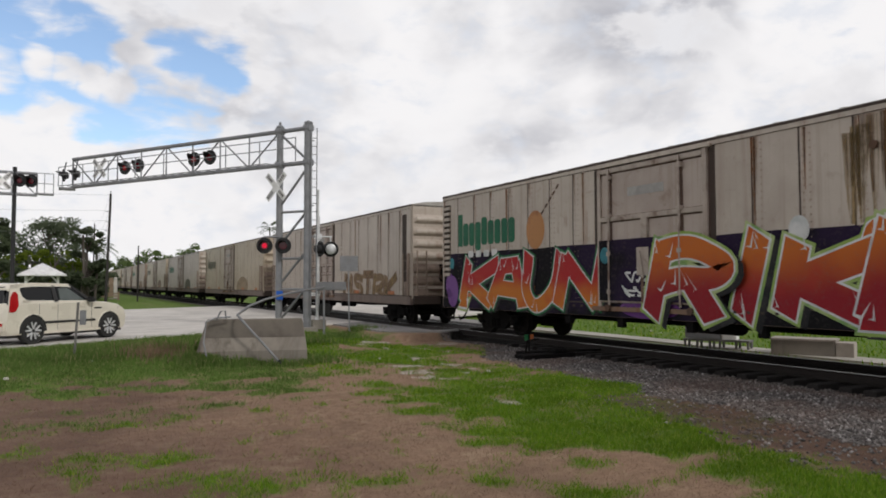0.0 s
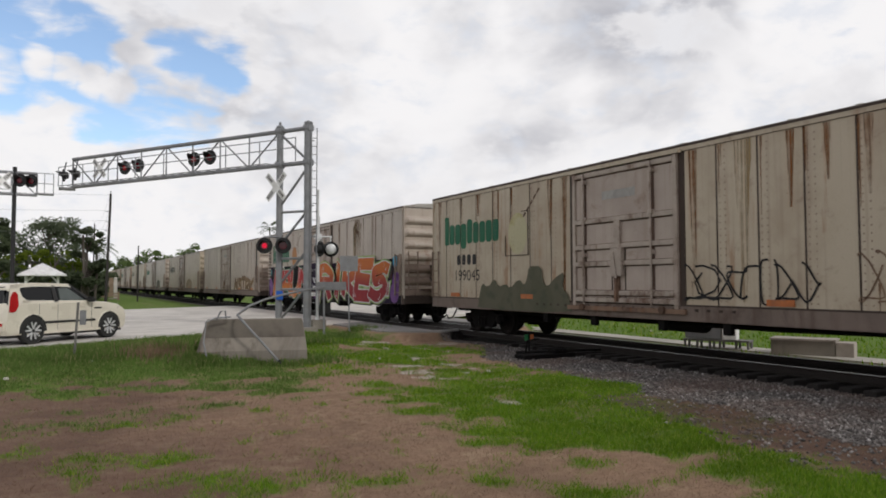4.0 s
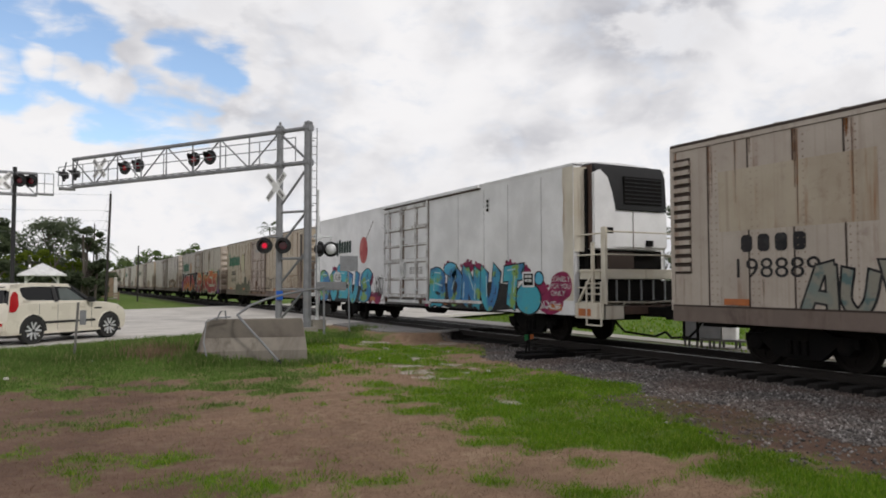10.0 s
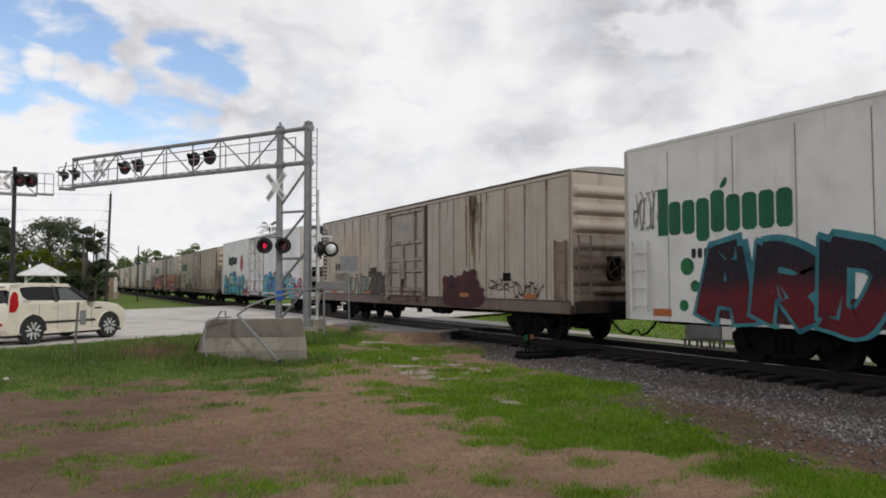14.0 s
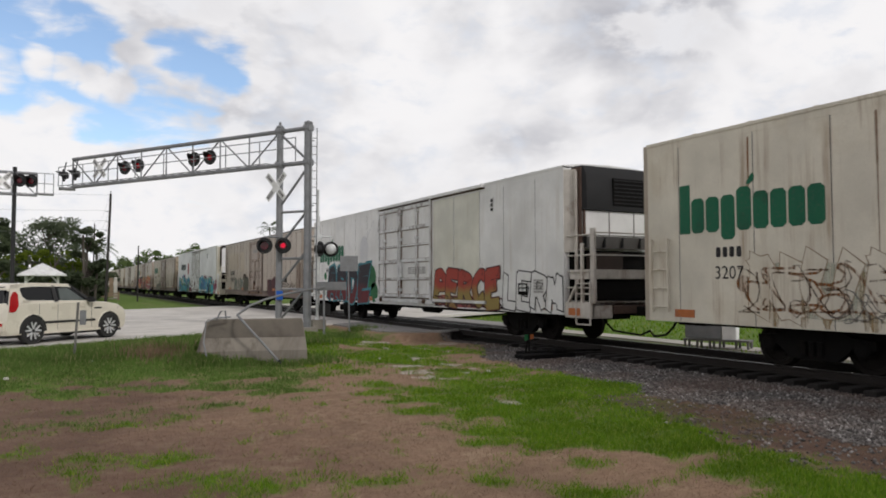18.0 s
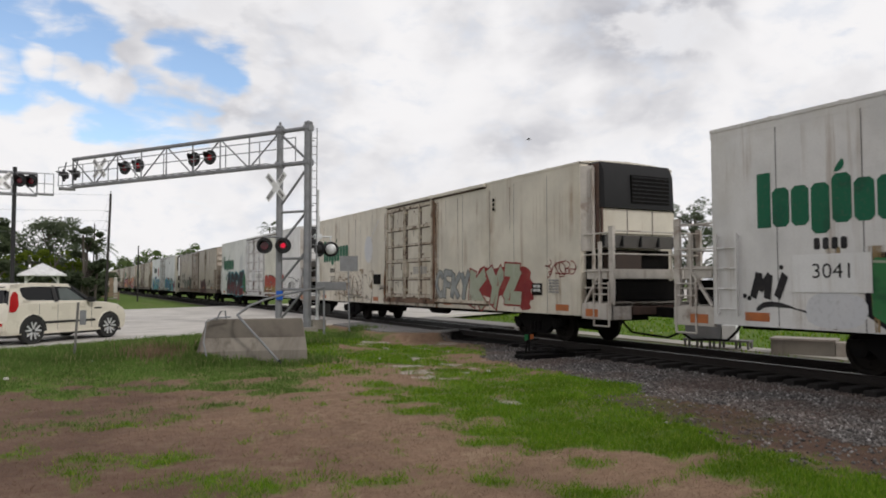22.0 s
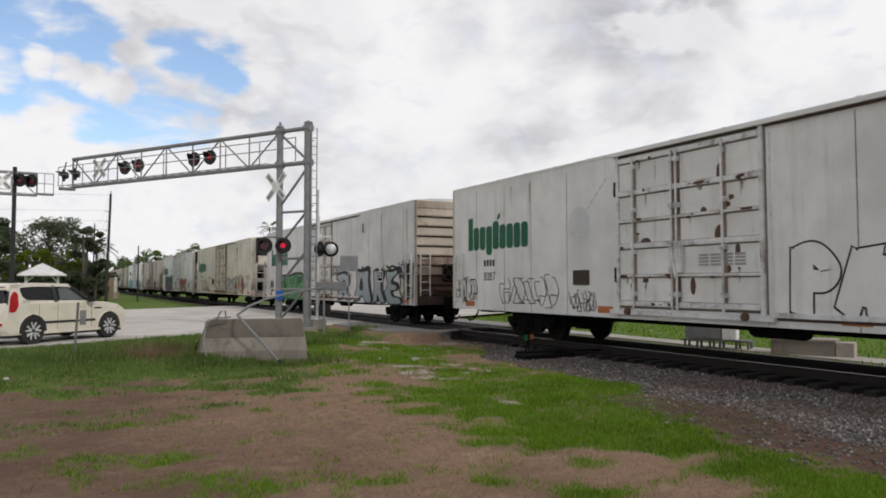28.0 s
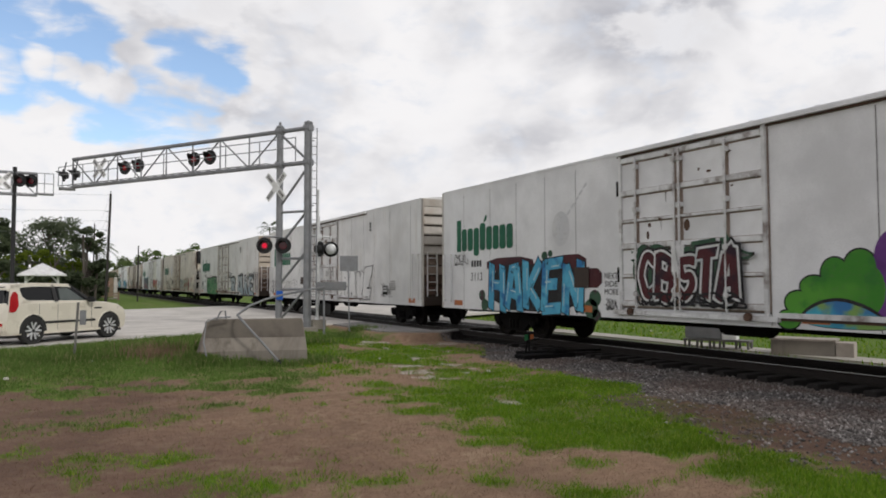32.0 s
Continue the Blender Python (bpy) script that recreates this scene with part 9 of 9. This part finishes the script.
def build_poles():
    WOOD = surface("pole_wood", (0.035, 0.031, 0.028), 0.9, 0.0, (0.03, 0.026, 0.022), 0.5, 3.0, 30.0, 0.3, stretch=(1, 1, 0.2))
    for x, y, lean, h, r, label in ((3.62, 61.9, 0.22, 8.8, 0.115, "tall dark wooden utility pole"), (6.95, 72.7, 0.0, 5.3, 0.075, "thin dark pole beside the track"), (4.82, 109.9, 0.05, 9.9, 0.11, "distant wooden utility pole")):
        g = thing("utility_pole", label, "utility pole", (x, y, -0.2))
        part("pole", Shape().tube([(0, 0, -0.2), (lean, 0, h)], r, 10, r * 0.75), WOOD, g, "", smooth=True)
        if h > 8:
            part("insulator", Shape().tube([(lean, 0, h - 0.05), (lean, 0, h + 0.25)], 0.04, 6), STEEL, g)
            for z in (h - 1.4, h - 2.2, h - 2.9):
                part("bracket", Shape().bar((lean - 0.35, 0, z), (lean, 0, z), 0.05), STEEL, g)
    g = thing("overhead_wires", "thin overhead wires strung between poles", "wires", group="wires")
    for i, (z0, z1) in enumerate(((8.5, 8.9), (7.3, 7.6), (6.5, 6.7), (5.8, 5.9))):
        a, b = Vector((3.8, 61.9, z0)), Vector((-34.0, 44.0, z1))
        part("wire", Shape().tube([a + (b - a) * u - Vector((0, 0, 1.0 * 4 * u * (1 - u))) for u in np.linspace(0, 1, 14)], 0.007, 4), STEEL, g)
        c = Vector((4.87, 109.9, z0 + 0.6))
        part("wire", Shape().tube([a + (c - a) * u - Vector((0, 0, 0.5 * 4 * u * (1 - u))) for u in np.linspace(0, 1, 8)], 0.008, 4), STEEL, g)
    f = thing("rail_fence", "low weathered timber rail by the far verge", "fence")
    TIMBER = surface("tan_timber", (0.26, 0.19, 0.13), 0.9, 0.0, (0.15, 0.10, 0.07), 0.5, 3.0, 30.0, 0.2)
    for z in (0.30, 0.55):
        part("rail", Shape().bar((2.4, 80, z), (5.9, 80, z), 0.08, 0.16), TIMBER, f)
    for x in (2.4, 3.55, 4.7, 5.85):
        part("post", Shape().box(x - 0.08, x + 0.08, 79.92, 80.08, -0.3, 0.75), TIMBER, f)
    m = thing("barricade", "cream and orange roadside marker board", "barricade")
    part("board", Shape().box(5.35, 5.75, 85.8, 85.86, 0.2, 2.2), TIMBER, m, "orange-brown board")
    part("board", Shape().box(5.80, 6.15, 85.8, 85.86, 0.0, 2.25), PALE, m, "cream board")
    part("foot", Shape().box(5.3, 6.2, 85.6, 86.1, -0.3, 0.02), CONCRETE, m)


build_distance()
build_shelter()
build_poles()


# ---- ground cover ----
def blades(name, xs, ys, height, width, seed, material, label, lean=0.45):
    """Grass blades as small triangles, all one object."""
    rng = np.random.default_rng(seed)
    n = len(xs)
    z = ground_height(xs, ys)
    a = rng.uniform(0, 2 * np.pi, n)
    h, w = height * rng.uniform(0.5, 1.25, n), width * rng.uniform(0.7, 1.3, n)
    dx, dy = np.cos(a) * w, np.sin(a) * w
    b = rng.uniform(0, 2 * np.pi, n)
    l = h * lean * rng.uniform(0.2, 1.4, n)
    co = np.stack([np.stack([xs - dx, ys - dy, z - 0.012], -1), np.stack([xs + dx, ys + dy, z - 0.012], -1), np.stack([xs + np.cos(b) * l, ys + np.sin(b) * l, z + h], -1)], 1).reshape(-1, 3)
    me = bpy.data.meshes.new(name)
    me.vertices.add(n * 3)
    me.vertices.foreach_set("co", co.ravel())
    me.loops.add(n * 3)
    me.loops.foreach_set("vertex_index", np.arange(n * 3))
    me.polygons.add(n)
    me.polygons.foreach_set("loop_start", np.arange(0, n * 3, 3))
    me.update(calc_edges=True)
    me.materials.append(material)
    return tagged(new(name, me), label, "grass", kind="stuff")


def in_view(rng, n, near, far):
    """Random places on the verge, denser towards the eye."""
    r = near * (far / near) ** rng.uniform(0, 1, n)
    a = np.radians(28.4 + rng.uniform(-36, 36, n))
    return r * np.sin(a), r * np.cos(a)


def build_grass():
    rng = np.random.default_rng(7)
    TURF = leaf_material("grass_blades", (0.090, 0.185, 0.014), (0.215, 0.355, 0.032), (0.31, 0.35, 0.07))
    DEEP = leaf_material("deep_grass_blades", (0.092, 0.158, 0.036), (0.190, 0.282, 0.080), (0.29, 0.28, 0.13))
    STRAW = leaf_material("dry_blades", (0.19, 0.12, 0.085), (0.34, 0.24, 0.165))
    x, y = in_view(rng, 800000, 3.3, 26.0)
    across = -0.5 * x + 0.866 * y
    ok = (across < ROAD_NEAR - 0.15) & ~((x > 9.3) & (y > 20.6)) & (x < 11.0)
    x, y, across = x[ok], y[ok], across[ok]
    d = np.hypot(x, y)
    g, s, p = ground_cover(x, y), ballast_cover(x, y), pale_cover(x, y)
    pick = rng.uniform(0, 1, len(x))
    green = (g > 0.16 + 1.0 * pick) & (s < 0.35 + 0.2 * pick) & (p < 0.35) & (soil_cover(x, y) < 0.3 + 0.5 * pick)
    tall = 0.045 + 0.035 * fractal(x, y, 0.9, 77) + 0.14 * step01(across, 12.5, 16.5) * step01(9.0 - x, 0, 1.5) * fractal(x, y, 1.1, 78)
    left = x + 0.8 * (fractal(x, y, 0.5, 79) - 0.5) < 3.6 + 0.22 * np.maximum(0, y - 9.0) - 8.0 * step01(-y, -11.0, -9.5)
    for name, ok, m, text in (("grass", green & ~left, TURF, "bright green grass beside the ballast"), ("grass", green & left, DEEP, "deep green patchy grass on the verge")):
        blades(name, x[ok], y[ok], tall[ok], np.maximum(0.003, d[ok] * 0.00055), 5, m, text, 0.95)
    dry = (~green) & (s < 0.3) & (pick < 0.30)
    blades("dry_grass", x[dry], y[dry], 0.020, np.maximum(0.0025, d[dry] * 0.0005), 6, STRAW, "dry straw-coloured grass on the verge", 2.4)
    # rank weeds round the posts and the barrier
    cx, cy = rng.choice([7.6, 9.2, 0.4, 3.0, 5.3, 2.2, 6.3, 8.2, 4.2], 9000), rng.normal(0, 0.35, 9000)
    base = {7.6: 21.9, 9.2: 23.9, 0.4: 17.8, 3.0: 17.3, 5.3: 16.7, 2.2: 18.3, 6.3: 19.5, 8.2: 22.5, 4.2: 16.9}
    wx = cx + rng.normal(0, 0.45, 9000)
    wy = np.array([base[v] for v in cx]) + cy
    blades("weeds", wx, wy, 0.17, 0.014, 9, DEEP, "rank green weeds round posts and barrier")
    bx = rng.uniform(2.75, 5.6, 9000)
    by = 17.42 - 0.282 * (bx - 2.93) - np.abs(rng.normal(0, 0.22, 9000))
    ok = ((fractal(bx, by, 1.6, 80) > 0.5) & (bx < 4.2)) | (bx < 3.4)
    blades("weeds", bx[ok], by[ok], 0.15, 0.012, 12, DEEP, "tall green grass along the foot of the barrier")
    dx, dy = rng.normal(2.1, 0.40, 650), rng.normal(17.8, 0.30, 650)
    blades("dead_weeds", dx, dy, 0.24, 0.010, 10, STRAW, "clump of dead brown weeds in the verge")
    # far verge grass
    fx, fy = rng.uniform(15.6, 40, 26000), rng.uniform(4, 60, 26000)
    ok = ((-0.5 * fx + 0.866 * fy) < ROAD_NEAR - 0.2) & ~((fx > 16.2) & (fx < 17.5)) & ~((fx < 16.3) & (fy > 16))
    blades("far_grass", fx[ok], fy[ok], 0.12, 0.03, 11, TURF, "green grass beyond the track")


def build_stones():
    """Loose ballast stones, joined."""
    rng = np.random.default_rng(3)
    n = 44000
    x, y = rng.uniform(6.6, 11.8, n), 2.5 + 17 * rng.uniform(0, 1, n) ** 1.5
    keep_ = ((ballast_cover(x, y) > 0.25 + 0.5 * rng.uniform(0, 1, n)) | ((soil_cover(x, y) > 0.3) & (rng.uniform(0, 1, n) < 0.16))) & ~((x > 9.4) & (y > 20.6))
    x, y = x[keep_], y[keep_]
    n = len(x)
    r = rng.uniform(0.013, 0.033, n)
    z = ground_height(x, y) + r * 0.35
    base = np.array([(1, 0, 0), (-0.9, 0.2, 0), (0.1, 0.95, 0.1), (0, -1, -0.1), (0.1, 0.1, 0.8), (0, 0, -0.7)])
    jit = base[None] * rng.uniform(0.7, 1.3, (n, 6, 1))
    a = rng.uniform(0, 6.28, n)
    ca, sa = np.cos(a)[:, None], np.sin(a)[:, None]
    vx, vy = jit[..., 0] * ca - jit[..., 1] * sa, jit[..., 0] * sa + jit[..., 1] * ca
    co = np.stack([vx * r[:, None] + x[:, None], vy * r[:, None] + y[:, None], jit[..., 2] * r[:, None] + z[:, None]], -1).reshape(-1, 3)
    tri = np.array([(0, 2, 4), (2, 1, 4), (1, 3, 4), (3, 0, 4), (2, 0, 5), (1, 2, 5), (3, 1, 5), (0, 3, 5)])
    f = (tri[None] + 6 * np.arange(n)[:, None, None]).reshape(-1, 3)
    me = bpy.data.meshes.new("ballast_stones")
    me.vertices.add(len(co))
    me.vertices.foreach_set("co", co.ravel())
    me.loops.add(f.size)
    me.loops.foreach_set("vertex_index", f.ravel())
    me.polygons.add(len(f))
    me.polygons.foreach_set("loop_start", np.arange(0, f.size, 3))
    me.update(calc_edges=True)
    m = bpy.data.materials.new("ballast_stone")
    m.use_nodes = True
    nn = Nodes(m.node_tree)
    isl = nn.add("ShaderNodeNewGeometry").outputs["Random Per Island"]
    at = nn.add("ShaderNodeTexCoord").outputs["Object"]
    col = nn.mix(isl, (0.038, 0.034, 0.033), (0.21, 0.194, 0.185))
    col = nn.mix(nn.ramp(isl, 0.88, 0.97), col, (0.37, 0.35, 0.34))
    col = nn.mix(nn.math("MULTIPLY", nn.ramp(nn.noise(at, 0.7, 4.0), 0.40, 0.64), 0.5), col, (0.135, 0.085, 0.066))
    nn.add("ShaderNodeOutputMaterial", {0: nn.add("ShaderNodeBsdfPrincipled", {"Base Color": col, "Roughness": 0.9}).outputs[0]})
    me.materials.append(m)
    tagged(new("ballast_stones", me), "grey and brown crushed stone ballast beside the track", "ballast", kind="stuff")


def build_litter():
    rnd = random.Random(5)
    for x, y in ((8.05, 12.9), (0.75, 17.2), (-0.72, 15.5), (7.0, 16.2), (19.6, 19.5), (20.4, 20.8), (18.9, 18.3), (21.0, 22.4)):
        s = Shape()
        r = rnd.uniform(0.03, 0.055)
        s.lathe([(-r * 0.6, r * 0.3), (-r * 0.3, r), (r * 0.2, r * 0.9), (r * 0.5, r * 0.4)], (x, y, float(ground_height(x, y)) + r * 0.4), (0.1, 0.1, 1), 7)
        whole("stone", s, PALE, "pale loose stone lying on the verge", "stone", "loose stones")


build_grass()
build_stones()
build_litter()


def build_bird():
    """A small dark bird that glides across the sky."""
    b = thing("bird", "small dark bird gliding across the cloudy sky", "bird")
    FEATHER = surface("dark_feathers", (0.05, 0.048, 0.046), 0.8, 0.0, (0.09, 0.085, 0.08), 0.4, 20.0, 80.0, 0.05)
    part("body", Shape().lathe([(-0.17, 0.005), (-0.10, 0.035), (0.02, 0.055), (0.11, 0.035), (0.16, 0.030), (0.19, 0.006)], (0, 0, 0), (0, 1, 0), 10), FEATHER, b, smooth=True)
    for s in (-1, 1):
        part("wing", Shape().loft([[(s * 0.03, 0.06, 0.02), (s * 0.03, -0.06, 0.02), (s * 0.03, -0.06, 0.03), (s * 0.03, 0.06, 0.03)], [(s * 0.20, 0.09, 0.09), (s * 0.20, -0.04, 0.09), (s * 0.20, -0.04, 0.097), (s * 0.20, 0.09, 0.097)], [(s * 0.38, 0.01, 0.07), (s * 0.38, -0.03, 0.07), (s * 0.38, -0.03, 0.073), (s * 0.38, 0.01, 0.073)]]), FEATHER, b)
    part("tail", Shape().loft([[(-0.02, -0.15, 0.0), (0.02, -0.15, 0.0), (0.02, -0.15, 0.01), (-0.02, -0.15, 0.01)], [(-0.05, -0.27, 0.0), (0.05, -0.27, 0.0), (0.05, -0.27, 0.006), (-0.05, -0.27, 0.006)]]), FEATHER, b)
    return b


bird = build_bird()


def flasher_turns(first):
    """Half turns of a flasher disc: its lit face looks out for one half of each cycle."""
    rows, t, angle = [(0.0, 0.0 if first else 180.0)], 0.0, 0.0 if first else 180.0
    k = 0
    while True:
        t = FLASH_START + FLASH_HALF * k
        if t > 31.8:
            break
        for i in range(4):
            rows.append((t - 0.1 + 0.0667 * i, angle + 60.0 * i))
        angle += 180.0
        k += 1
    rows.append((32.0, angle))
    out = []
    for t, a in rows:
        if not out or frame(t) > frame(out[-1][0]):
            out.append((max(t, 0.0), a))
    return out


FLASH_START, FLASH_HALF = 0.24, 0.72


def motions():
    """The train rolls by, its wheels turn, and the crossing lamps flash in turn."""
    times = [2.0 * i for i in range(17)]
    for car, front in moving:
        walk(car, [(t, pose(TRACK_X, front + train_at(t), 0)) for t in times])
    ticks = [0.1 * i for i in range(321)]
    for wheel, y in SPIN:
        walk(wheel, [(t, pose(0, y, 0.418, -math.degrees(train_at(t) / 0.418) % 360.0)) for t in ticks])
    walk(bird, [(t, pose(34.6 - 10.6 * (t - 22.0), 48.95 + 5.75 * (t - 22.0), 13.5 - 0.3 * max(-8.0, min(8.0, t - 22.0)), 0, 0, 61.5)) for t in (0.0, 14.0, 18.0, 20.0, 22.0, 24.0, 26.0, 30.0, 32.0)])
    for lamp, at, first in FLASHERS:
        walk(lamp, [(t, at @ pose(0, 0, 0, 0, 0, a)) for t, a in flasher_turns(first)])


motions()
